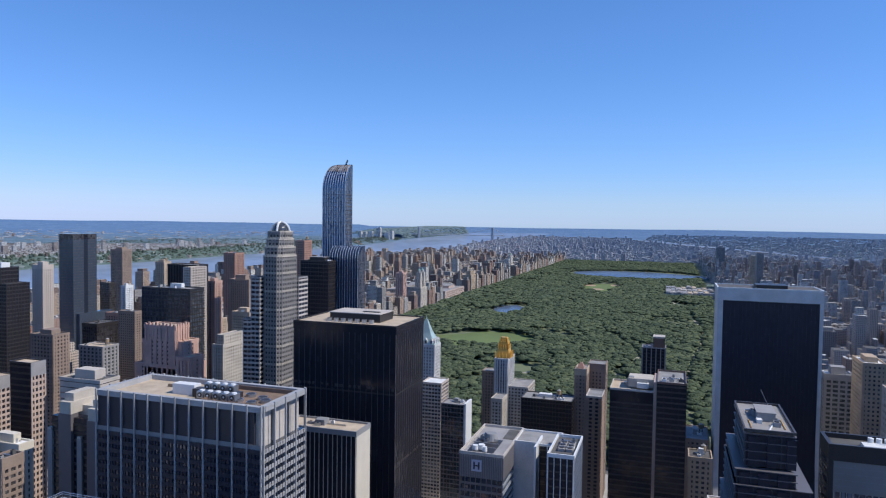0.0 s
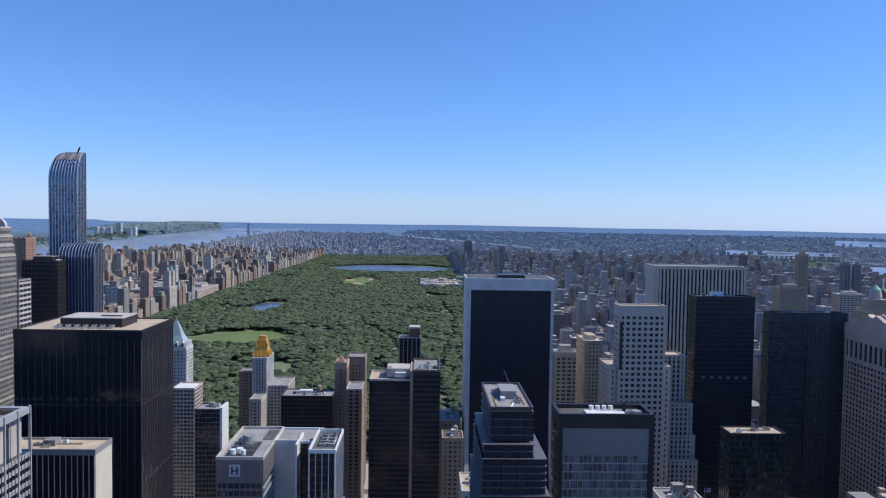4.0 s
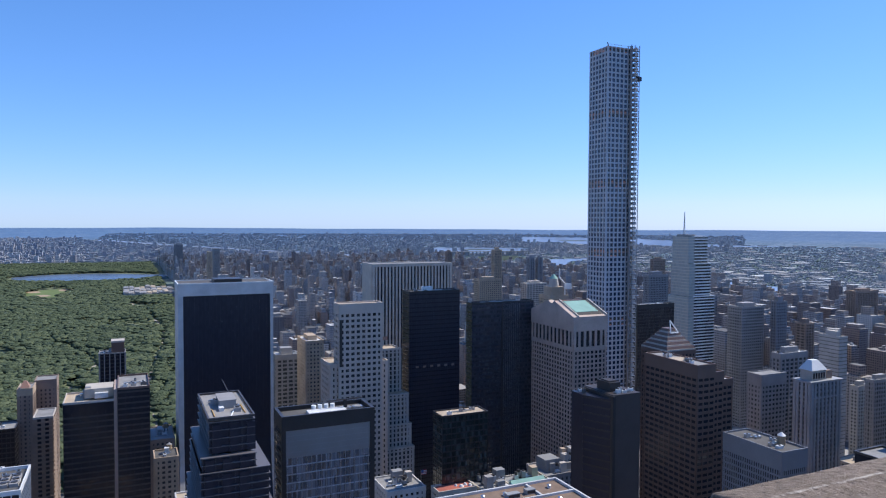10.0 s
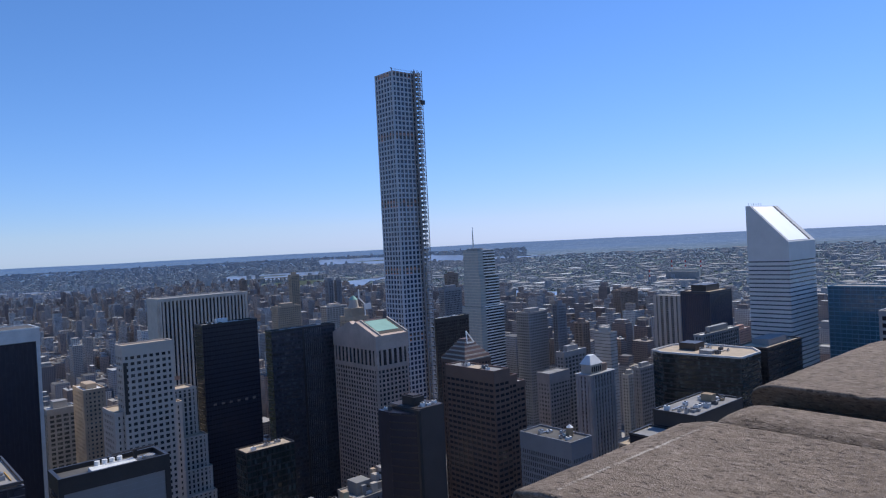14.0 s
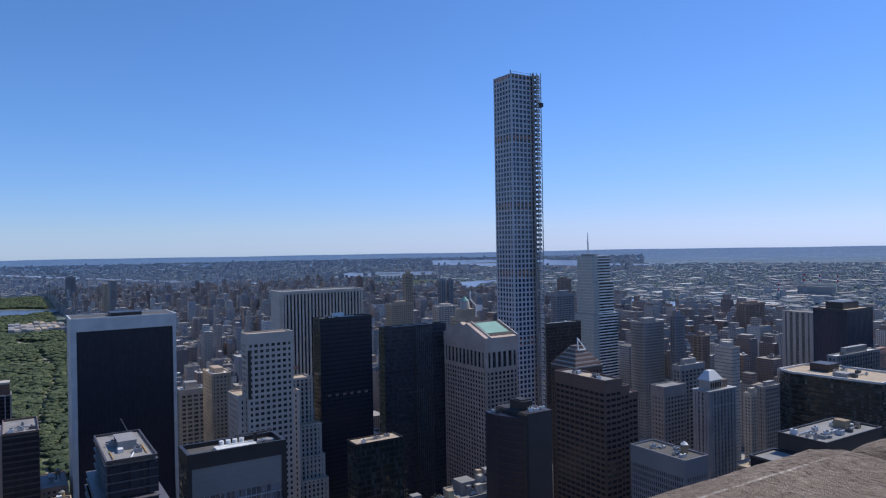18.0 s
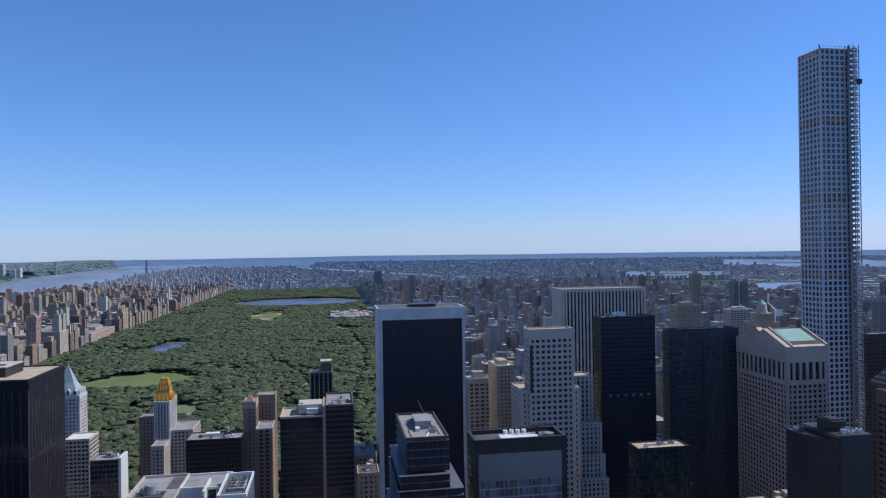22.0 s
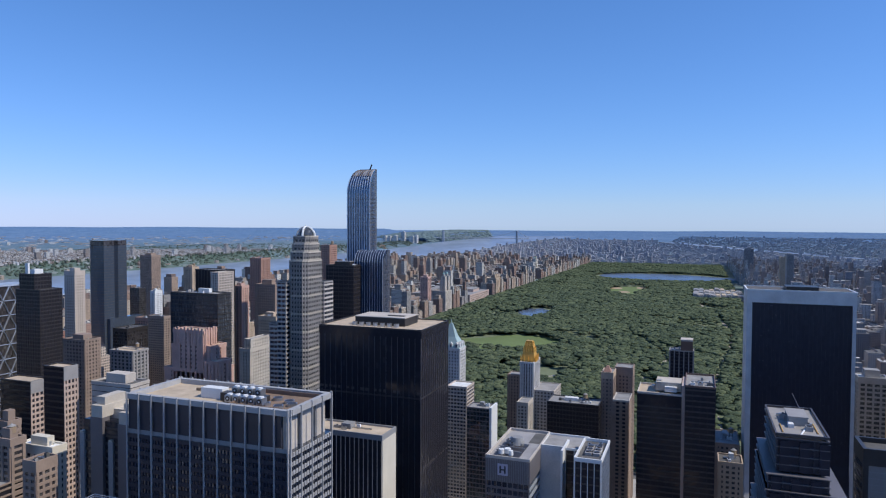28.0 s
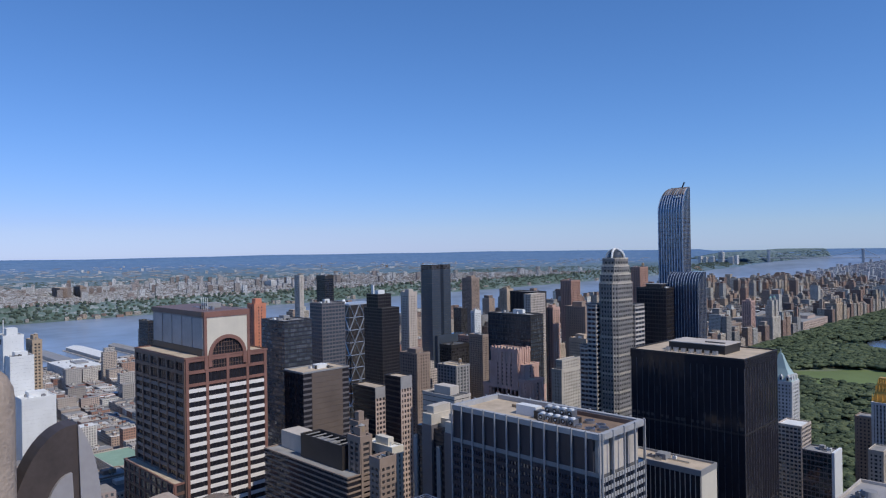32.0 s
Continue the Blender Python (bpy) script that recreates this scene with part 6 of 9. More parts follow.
def gilded_hotel():
    """Slim pale tower whose steep copper crown shines gold."""
    th = tower("hotel_tower", "slim pale hotel tower with a golden stepped crown", -170.5, -157, 700, 730, 118, "glass_dark", "white_stone", bay=2.7, pw=1.35, pd=0.7, fl=3.4, sh=1.3, sd=0.2, sm="mid_grey", top=2, par=1, cat="hotel", split="SE")
    cx, cy = -163.7, 712
    for k, (r, z0, z1, r2) in enumerate(((7.6, 117.5, 127, 5.6), (5.2, 127, 134, 4.6), (3.6, 134, 138.5, 3.2))):
        part("gold_tier", Geo().prism([(cx - r, cy - r), (cx + r, cy - r), (cx + r, cy + r), (cx - r, cy + r)], z0, z1, [(cx - r2, cy - r2), (cx + r2, cy - r2), (cx + r2, cy + r2), (cx - r2, cy + r2)]), M["copper_gold"], th)
        for i in range(5):
            x = cx - r + 2 * r * i / 4
            part("gold_finial", Geo().cyl(x, cy - r, z0, z0 + (z1 - z0) * 0.75, 0.9, 8, 0.15), M["copper_gold"], th)
            part("gold_finial", Geo().cyl(cx + r, cy - r + 2 * r * i / 4, z0, z0 + (z1 - z0) * 0.75, 0.9, 8, 0.15), M["copper_gold"], th)
    tower("wing", "", -157, -136, 702, 740, 89.5, "glass_dark", "concrete", bay=3.4, pw=1.6, pd=0.3, fl=3.4, sh=1.6, sd=0.2, top=2, par=1, th=th)
    tower("front_wing", "", -166, -155, 668, 690, 84, "glass_dark", "limestone", bay=3.2, pw=1.6, pd=0.3, fl=3.4, sh=1.6, sd=0.2, top=4, par=1, th=th)


gilded_hotel()
tower("apartment_house", "brown brick apartment house with dark windows", -190, -174, 722, 740, 99, "glass_dark", "brick_brown", bay=3.2, pw=1.8, pd=0.25, fl=3.3, sh=1.7, sd=0.15, top=2, par=1, cat="apartment house")
th = tower("office_block", "squat black glass office block with cluttered roof", -126, -80, 620, 646, 100, "glass_black", "black_metal", bay=2.8, pw=0.3, pd=0.2, fl=3.8, sh=1, sd=0.1, par=1, cat="office block", roof_m="roof_grey", split="S")
clutter(th, -123, -83, 622, 644, 99, 9, tank=True)


def logo_block():
    """White-edged office pair with roof wells; the screen wall bears a white square sign."""
    th = thing("office_block", "pale office pair with roof wells and a square white sign", "office block", -80, 370)
    FOOT.append((-116, -42, 343, 400))
    tower("left_wing", "", -102, -79, 345, 396, 139.5, "glass_blue", "slate_panel", bay=3.0, pw=0.4, pd=0.3, fl=3.8, sh=1.2, sd=0.2, top=13.5, top_m="slate_panel", par=1.6, par_m="concrete", roof_m="granite_grey", th=th, split="S", sides="SWN")
    facade(th, "E", -102, -79, 345, 370, 0, 126, 0, 1, 0.3, M["pier_grey"], 3.8, 1.6, 0.4, M["aluminium"], True)
    tower("link", "", -79, -56, 372, 396, 139.0, "glass_black", "white_paint", bay=4.5, pw=0.4, pd=0.3, fl=3.8, sh=0.7, sd=0.1, sm="black_metal", par=1.2, roof_m="roof_grey", th=th)
    part("white_screen", Geo().box(-79, 371.0, 60, -66.5, 372.0, 139.6), M["white_stone"], th, "white blank stair wall")
    part("white_screen", Geo().box(-66.5, 364, 60, -65.4, 385, 139.6), M["white_paint"], th, "bright white blank wall")
    tower("right_wing", "", -56, -43, 345, 379, 143.5, "glass_black", "white_paint", bay=3.3, pw=0.35, pd=0.35, fl=3.8, sh=0.8, sd=0.1, sm="black_metal", top=2, top_m="white_paint", par=1.8, roof_m="roof_dark", th=th, split="S")
    sign = part("sign_board", Geo().box(-95.6, 344.3, 129.6, -90.2, 344.62, 135.6), M["sign_pale"], th, "square pale sign with dark bars")
    g = Geo()
    g.box(-94.6, 344.2, 130.6, -93.7, 344.29, 134.6)
    g.box(-92.1, 344.2, 130.6, -91.2, 344.29, 134.6)
    g.box(-93.7, 344.2, 132.2, -92.1, 344.29, 132.9)
    part("sign_bar", g, M["navy_panel"], sign)
    part("roof_well", Geo().box(-99.5, 348, 138.05, -85.5, 373, 138.2), M["black_metal"], th)
    g = Geo()
    for k in range(24):
        g.box(-101.6 + k * 0.95, 344.42, 126.2, -101.3 + k * 0.95, 344.66, 137.6)
    tagged(part("rib_grid", g, M["blue_grey"], th), kind="stuff")
    clutter(th, -99, -88, 352, 384, 138.2, 4, big=False)
    clutter(th, -54, -45, 350, 376, 141.8, 4, big=False)
    part("vault", Geo().cyl(-92, 372, 138.2, 142, 4.2, 16, 3.0), M["mid_grey"], th)
    for x, y, q in ((-96, 353, 1.6), (-93, 355, 1.9), (-90.5, 352, 1.3)):
        part("drum", Geo().cyl(x, y, 138.2, 140.6, q, 16, q * 0.9), M["white_paint"], th)
    for x in (-52.4, -48.2):
        u = part("fan_unit", Geo().box(x, 354, 141.8, x + 3.4, 368, 143.4), M["granite_grey"], th)
        for k in range(3):
            part("fan", Geo().cyl(x + 1.7, 356.6 + k * 4.6, 143.4, 143.8, 1.4, 14), M["black_metal"], u)
    part("roof_well", Geo().box(-86.5, 376, 138.05, -80.5, 394, 138.2), M["roof_dark"], th)
    for k in range(3):
        part("roof_beam", Geo().box(-99.5, 355 + k * 7, 139.0, -85.5, 355.4 + k * 7, 139.4), M["mid_grey"], th)


logo_block()
th = tower("apartment_tower", "brown brick tower with a red tiled roof hut", -80.5, -70, 640, 662, 126, "glass_dark", "brick_brown", bay=3.4, pw=2.0, pd=0.3, fl=3.4, sh=1.7, sd=0.15, top=6, par=1, cat="apartment tower", top_m="brick_tan")
part("tiled_roof", Geo().prism([(-79, 642), (-72, 642), (-72, 650), (-79, 650)], 126, 131, [(-76.5, 645), (-74.5, 645), (-74.5, 647), (-76.5, 647)]), M["brick_red"], th, "red tiled hut roof")
tower("apartment_tower", "brown brick apartment tower with corner windows", -71, -55, 664, 684, 127, "glass_dark", "brick_brown", bay=3.4, pw=2.0, pd=0.3, fl=3.4, sh=1.7, sd=0.15, top=8, par=1, cat="apartment tower")
th = tower("apartment_tower", "brown balconied tower with a pale roof line", -61, -49, 560, 585, 121.5, "glass_bronze", "brick_brown", bay=6, pw=2.4, pd=0.3, fl=3.2, sh=1.2, sd=0.7, sm="brick_brown", top=1.5, top_m="concrete", par=1, cat="apartment tower", split="S")


def twin_black():
    th = thing("office_tower", "black glass office tower in two slabs with a pale joint", "office tower", -12, 520)
    FOOT.append((-38, 14, 498, 545))
    tower("west_slab", "", -38, -8.6, 500, 530, 143.5, "glass_black", "bronze_metal", bay=4.8, pw=0.2, pd=0.1, fl=3.7, sh=1.2, sd=0.12, sm="dash_brown", top=7, top_m="glass_black", par=1.4, par_m="concrete", roof_m="roof_tan", th=th, split="S")
    tower("east_slab", "", -6.4, 13, 497, 540, 151, "glass_black", "bronze_metal", bay=4.8, pw=0.2, pd=0.1, fl=3.7, sh=1.2, sd=0.12, sm="dash_brown", par=1.4, par_m="brown_granite", roof_m="roof_grey", th=th, split="S")
    part("joint_shaft", Geo().box(-8.55, 498.5, 0, -6.45, 530, 150), M["granite_pink"], th, "pale shaft between the slabs")
    part("roof_house", Geo().box(-26, 508, 143.5, -9, 526, 149.5), M["limestone"], th)
    part("roof_house", Geo().box(-20, 505, 143.5, -12, 508, 147), M["roof_white"], th)
    plant_roof(th, -36, -11, 502, 527, 142.3, 9, 7)
    clutter(th, -5, 12, 500, 538, 149.8, 6, big=False)


twin_black()
th = tower("park_tower", "dark ribbed tower with a stepped pale plant crown at the park", -25.5, -2, 752, 772, 131, "glass_black", "mid_grey", bay=4.5, pw=0.9, pd=0.4, fl=3.6, sh=0.9, sd=0.1, sm="black_metal", par=1, cat="tower")
part("crown_block", Geo().box(-14.5, 754, 130, -3, 768, 140.5), M["brown_granite"], th)
part("crown_cap", Geo().box(-14.8, 753.6, 140.5, -2.7, 768.4, 142.2), M["concrete"], th)
clutter(th, -24, -15, 754, 770, 130, 3)


def sloping_slab():
    """Dark glass slab whose front curves outwards to the street between white side walls."""
    x0, x1, yt, yb, h = 37.5, 114.0, 600.0, 574.0, 209.5
    th = thing("office_tower", "dark glass slab between white stone walls, curving at its foot", "office tower", (x0 + x1) / 2, 610)
    FOOT.append((x0, x1, 572, 650))
    def front(z):
        return yt - (yt - yb) * max(0.0, 1 - z / 90.0) ** 2.2
    zs = [0, 10, 20, 30, 40, 50, 60, 75, 90, 140, h - 10.5]
    g = Geo()
    for k in range(len(zs) - 1):
        a, b = zs[k], zs[k + 1]
        g.add([(x0 + 4.2, front(a) + 1.0, a), (x1 - 2.6, front(a) + 1.0, a), (x1 - 2.6, front(b) + 1.0, b), (x0 + 4.2, front(b) + 1.0, b)], [(0, 1, 2, 3)])
    part("curtain_wall", g, M["glass_night"], th)
    for a, b in ((x0, x0 + 4.0), (x1 - 2.5, x1)):
        prof = [(front(z), z) for z in zs] + [(yt, h - 10.5), (640, h - 10.5)] + [(680 - (front(z) - 574 + 14) if z < 90 else 640, z) for z in reversed(zs)]
        part("side_wall", Geo().wall_prism([(front(z), z) for z in zs] + [(640, h - 10.5), (640, 0)], "x", a, b), M["white_stone"], th)
    part("glass_return", Geo().box(x0 + 4.0, 602, 0, x1 - 2.5, 639, h - 10.6), M["glass_night"], th)
    part("crown_beam", Geo().box(x0, yt - 0.02, h - 10.45, x1, 640, h - 0.9), M["white_stone"], th, "white stone crown beam")
    g = Geo()
    ring(g, x0 - 0.3, x1 + 0.3, yt - 0.3, 640.3, h - 0.9, h, 1.0)
    part("parapet", g, M["white_paint"], th)
    part("roof_deck", Geo().box(x0 + 1, yt + 1, h - 0.88, x1 - 1, 639, h - 0.6), M["roof_dark"], th)
    me = shared_box("mullion", -0.08, -0.05, 90, 0.08, 0.1, h - 10.6, M["navy_panel"])
    for k in range(1, 24):
        put_at("mullion", me, th, x0 + 4.1 + (x1 - x0 - 6.7) * k / 24, yt + 1.0, 0)
    me = shared_box("spandrel", x0 + 4.2, 0, 0, x1 - 2.6, 0.3, 0.9, M["glass_night"])
    for k in range(27):
        z = 92 + k * 4.0
        put_at("spandrel", me, th, 0, yt + 0.985, z)
    part("roof_house", Geo().box(x0 + 29, yt + 8, h - 0.6, x0 + 52, 628, h + 2.2), M["black_metal"], th)


sloping_slab()


def terraced_tower():
    """Dark glass tower that steps out in terraces under a cluttered roof."""
    th = thing("apartment_tower", "dark glass tower with stepped terraces and a cluttered roof", "apartment tower", 40, 325)
    FOOT.append((20, 60, 296, 350))
    steps = ((30.6, 48.3, 300, 345, 177, 14), (27.5, 48.6, 297.5, 346, 163, 9), (27.0, 54.0, 296.5, 347, 157, 22), (25.6, 55.6, 295.5, 348, 141, 141))
    for k, (a, b, c, d, z1, hh) in enumerate(steps):
        z0 = z1 - hh
        t = part("tier", Geo().box(a, c, z0, b, d, z1 - 0.8), M["glass_night"], th)
        g = Geo()
        nf = max(1, round(hh / 3.3))
        for i in range(nf):
            z = z1 - 1.1 - i * hh / nf
            band = part("terrace_band", Geo().box(a - 0.8, c - 0.8, z, b + 0.8, d + 0.8, z + 0.34), M["slate_panel"], th)
        for i in range(5):
            x = a + (b - a) * i / 4
            g.box(x - 0.25, c - 0.3, z0, x + 0.25, c + 0.1, z1 - 1)
        tagged(part("mullion_grid", g, M["navy_panel"], t), kind="stuff")
        for i in range(3):
            part("glass_bay", Geo().box(a + 1 + i * 7, c - 0.75, z0, a + 4.6 + i * 7, c - 0.1, z1 - 2), M["glass_royal" if i == 1 and k == 3 else "glass_night"], t)
    part("roof_deck", Geo().box(30.8, 300.2, 176.61, 48.1, 344.8, 177.1), M["mid_stone"], th)
    part("lift_house", Geo().box(36.5, 316, 177.1, 43.5, 330, 180.6), M["mid_grey"], th)
    part("lift_roof", Geo().box(36.2, 315.7, 180.6, 43.8, 330.3, 180.9), M["granite_grey"], th)
    part("lift_house", Geo().box(36, 312, 177.1, 38, 317, 178.6), M["roof_white"], th)
    part("pipe", Geo().rod((39.5, 303, 177), (43, 314, 178), 0.35), M["white_paint"], th)
    part("hoist_rail", Geo().box(45.8, 306, 177.1, 46.1, 320, 177.6), M["copper_gold"], th)
    part("hoist_rail", Geo().box(33.0, 304, 177.1, 33.3, 316, 177.6), M["copper_gold"], th)
    g = Geo()
    g.rod((44, 335, 177), (41, 345, 184), 0.25)
    part("davit", g, M["navy_panel"], th)
    clutter(th, 31, 46, 303, 342, 177.1, 9, big=False, mats=("mid_grey", "roof_dark", "steel"))
    g = Geo()
    ring(g, 29.9, 49.0, 299.3, 345.7, 176.95, 178.0, 0.7)
    part("parapet", g, M["dark_panel"], th)


terraced_tower()


def screen_tower():
    """Black-framed glass tower with a grey plant screen below its rim."""
    x0, x1, y0, y1, h = 66.6, 112.8, 330.0, 349.0, 166.6
    th = thing("office_tower", "black-framed glass tower with a wide grey plant screen", "office tower", (x0 + x1) / 2, (y0 + y1) / 2)
    FOOT.append((x0, x1, y0, y1))
    part("glazing", Geo().box(x0 + 0.6, y0 + 0.6, 0, x1 - 0.6, y1 - 0.6, h - 2.4), M["glass_curtain"], th)
    part("plant_screen", Geo().box(x0 + 1.8, y0 + 0.2, h - 20.5, x1 - 2.2, y0 + 0.9, h - 7.0), M["screen_grey"], th, "smooth grey plant screen")
    g = Geo()
    for k in range(1, 5):
        g.box(x0 + 2.0, y0 + 0.17, h - 20.5 + 2.7 * k - 0.06, x1 - 2.4, y0 + 0.25, h - 20.5 + 2.7 * k + 0.06)
    part("screen_joint", g, M["mid_grey"], th)
    for a, b in ((x0 - 0.2, x0 + 1.8), (x1 - 2.2, x1 + 0.2)):
        part("frame_pier", Geo().box(a, y0 - 0.2, 0, b, y0 + 1.2, h - 7), M["black_metal"], th)
    part("frame_beam", Geo().box(x0 - 0.2, y0 - 0.2, h - 7, x1 + 0.2, y0 + 1.2, h), M["black_metal"], th)
    part("frame_beam", Geo().box(x0 - 0.2, y1 - 1.2, h - 4, x1 + 0.2, y1 + 0.2, h), M["black_metal"], th)
    part("frame_beam", Geo().box(x0 - 0.2, y0 + 1.2, h - 7, x0 + 1.4, y1 - 1.2, h), M["black_metal"], th)
    part("frame_beam", Geo().box(x1 - 1.4, y0 + 1.2, h - 7, x1 + 0.2, y1 - 1.2, h), M["black_metal"], th)
    part("roof_deck", Geo().box(x0 + 1.4, y0 + 1.2, h - 2.3, x1 - 1.4, y1 - 1.2, h - 2.1), M["roof_dark"], th)
    part("roof_pad", Geo().box(x0 + 14, y0 + 3, h - 2.1, x0 + 33, y0 + 10, h - 0.6), M["roof_white"], th)
    for k in range(4):
        f = part("white_fan", Geo().cyl(x0 + 18 + k * 3.2, y0 + 11, h - 2.1, h + 1.2, 1.2, 12), M["white_paint"], th)
    for k in range(2):
        f = part("cooling_fan", Geo().cyl(x1 - 12 + k * 6, y0 + 9, h - 2.1, h - 0.8, 2.6, 16), M["steel"], th)
        part("fan_hub", Geo().cyl(x1 - 12 + k * 6, y0 + 9, h - 0.8, h - 0.7, 2.0, 16), M["roof_grey"], f)
    g = Geo()
    g.box(x0 + 33, y0 + 8, h - 2.1, x0 + 34.5, y0 + 9.5, h + 3)
    g.rod((x0 + 24, y0 + 9, h + 3), (x0 + 42, y0 + 8, h + 3.6), 0.5)
    part("window_crane", g, M["black_metal"], th)
    for k in range(18):
        x = x0 + 2.4 + (x1 - x0 - 5.2) * k / 17
        part("mullion", Geo().box(x - 0.12, y0 + 0.3, 0, x + 0.12, y0 + 0.7, h - 20.5), M["steel"], th)
    # pale bands stand in for bright reflections low in the glass
    for k in range(9):
        part("floor_band", Geo().box(x0 + 1.8, y0 + 0.35, h - 24.6 - k * 4.2, x1 - 2.2, y0 + 0.66, h - 24.1 - k * 4.2), M["aluminium"], th)
    facade(th, "W", x0, x1, y0, y1, 0, h - 7, 3, 0.3, 0.1, M["black_metal"], 4.2, 1.2, 0.1, M["black_metal"], False)


screen_tower()

# ---- fifth avenue to madison -----------------------------------------------------
th = tower("office_tower", "pale grey tower with rows of square windows", 146, 180.5, 509, 523, 198, "glass_dark", "white_concrete", bay=4.2, pw=1.7, pd=0.4, fl=4.2, sh=2.0, sd=0.38, top=8, par=1.2, roof_m="roof_tan", split="SW")
tower("lower_block", "", 140, 186, 512, 540, 152, "glass_dark", "white_concrete", bay=4.2, pw=2.0, pd=0.4, fl=4.2, sh=2.0, sd=0.36, top=3, par=1.2, roof_m="roof_tan", th=th)
part("corner_notch", Geo().box(146.2, 508.4, 150, 148.4, 508.62, 186), M["black_metal"], th)
th = tower("office_tower", "pale stone block with slim dark window columns", 190, 208, 540, 560, 155, "glass_dark", "concrete", bay=3.4, pw=1.8, pd=0.4, fl=3.8, sh=1.0, sd=0.1, par=1.2, roof_m="roof_tan")
for k, (z, g0) in enumerate(((120, 4), (96, 8), (78, 12))):
    tower("terrace", "", 186 - k, 210 + k, 532 - g0, 542, z, "glass_dark", "concrete", bay=3.4, pw=1.8, pd=0.4, fl=3.8, sh=1.4, sd=0.1, par=1.2, roof_m="roof_tan", th=th)
g = Geo()
g.rod((192, 541, 155), (192, 541, 166), 0.12)
part("flag_pole", g, M["white_paint"], th)
part("flag", Geo().box(192.1, 540.95, 162.5, 196.5, 541.05, 165.5), M["brick_red"], th, "small striped flag")

th = tower("office_tower", "white tower of close vertical marble ribs", 258, 357.5, 760, 796, 212.5, "glass_black", "concrete", bay=4.2, pw=2.1, pd=1.2, fl=0, top=3.5, par=1.2, roof_m="roof_grey", split="SW")
part("end_wall", Geo().box(256.6, 764, 0, 258, 794, 211), M["concrete"], th)
th = tower("office_tower", "black glass tower with folded corners", 213, 259.5, 534, 549, 203, "glass_night", "navy_panel", bay=2.2, pw=0.2, pd=0.1, fl=3.6, sh=0.9, sd=0.01, sm="glass_black", par=1.2, par_m="bronze_metal", roof_m="roof_grey", split="S")
for k in range(5):
    part("folded_edge", Geo().prism([(259.5, 536 + k * 3), (261.0, 537.4 + k * 3), (259.5, 538.8 + k * 3)], 0, 200), M["glass_black"], th)
for k in range(6):
    part("lit_louvre", Geo().box(219 + k * 6.6, 533.85, 138.4 - k * 0.1, 221.6 + k * 6.6, 533.95, 140.0), M["brick_brown"], th)
clutter(th, 216, 256, 536, 547, 201.8, 5)
th = tower("office_tower", "dark green polished tower with banded windows", 275, 338, 541, 552, 190, "glass_lit", "black_metal", bay=3, pw=0.2, pd=0.1, fl=3.9, sh=1.7, sd=0.15, sm="navy_panel", par=1.4, roof_m="roof_grey", split="S")
part("recess_strip", Geo().box(304.6, 540.7, 0, 306.2, 541.0, 188), M["black_metal"], th)
# grey mullions, which also stand in for the reflection of a lit tower
for i in range(9):
    part("mullion", Geo().box(307 + i * 2.0, 540.8, 0, 307.15 + i * 2.0, 540.95, 188), M["mid_grey"], th)
clutter(th, 278, 335, 543, 550, 188.8, 4, big=False)


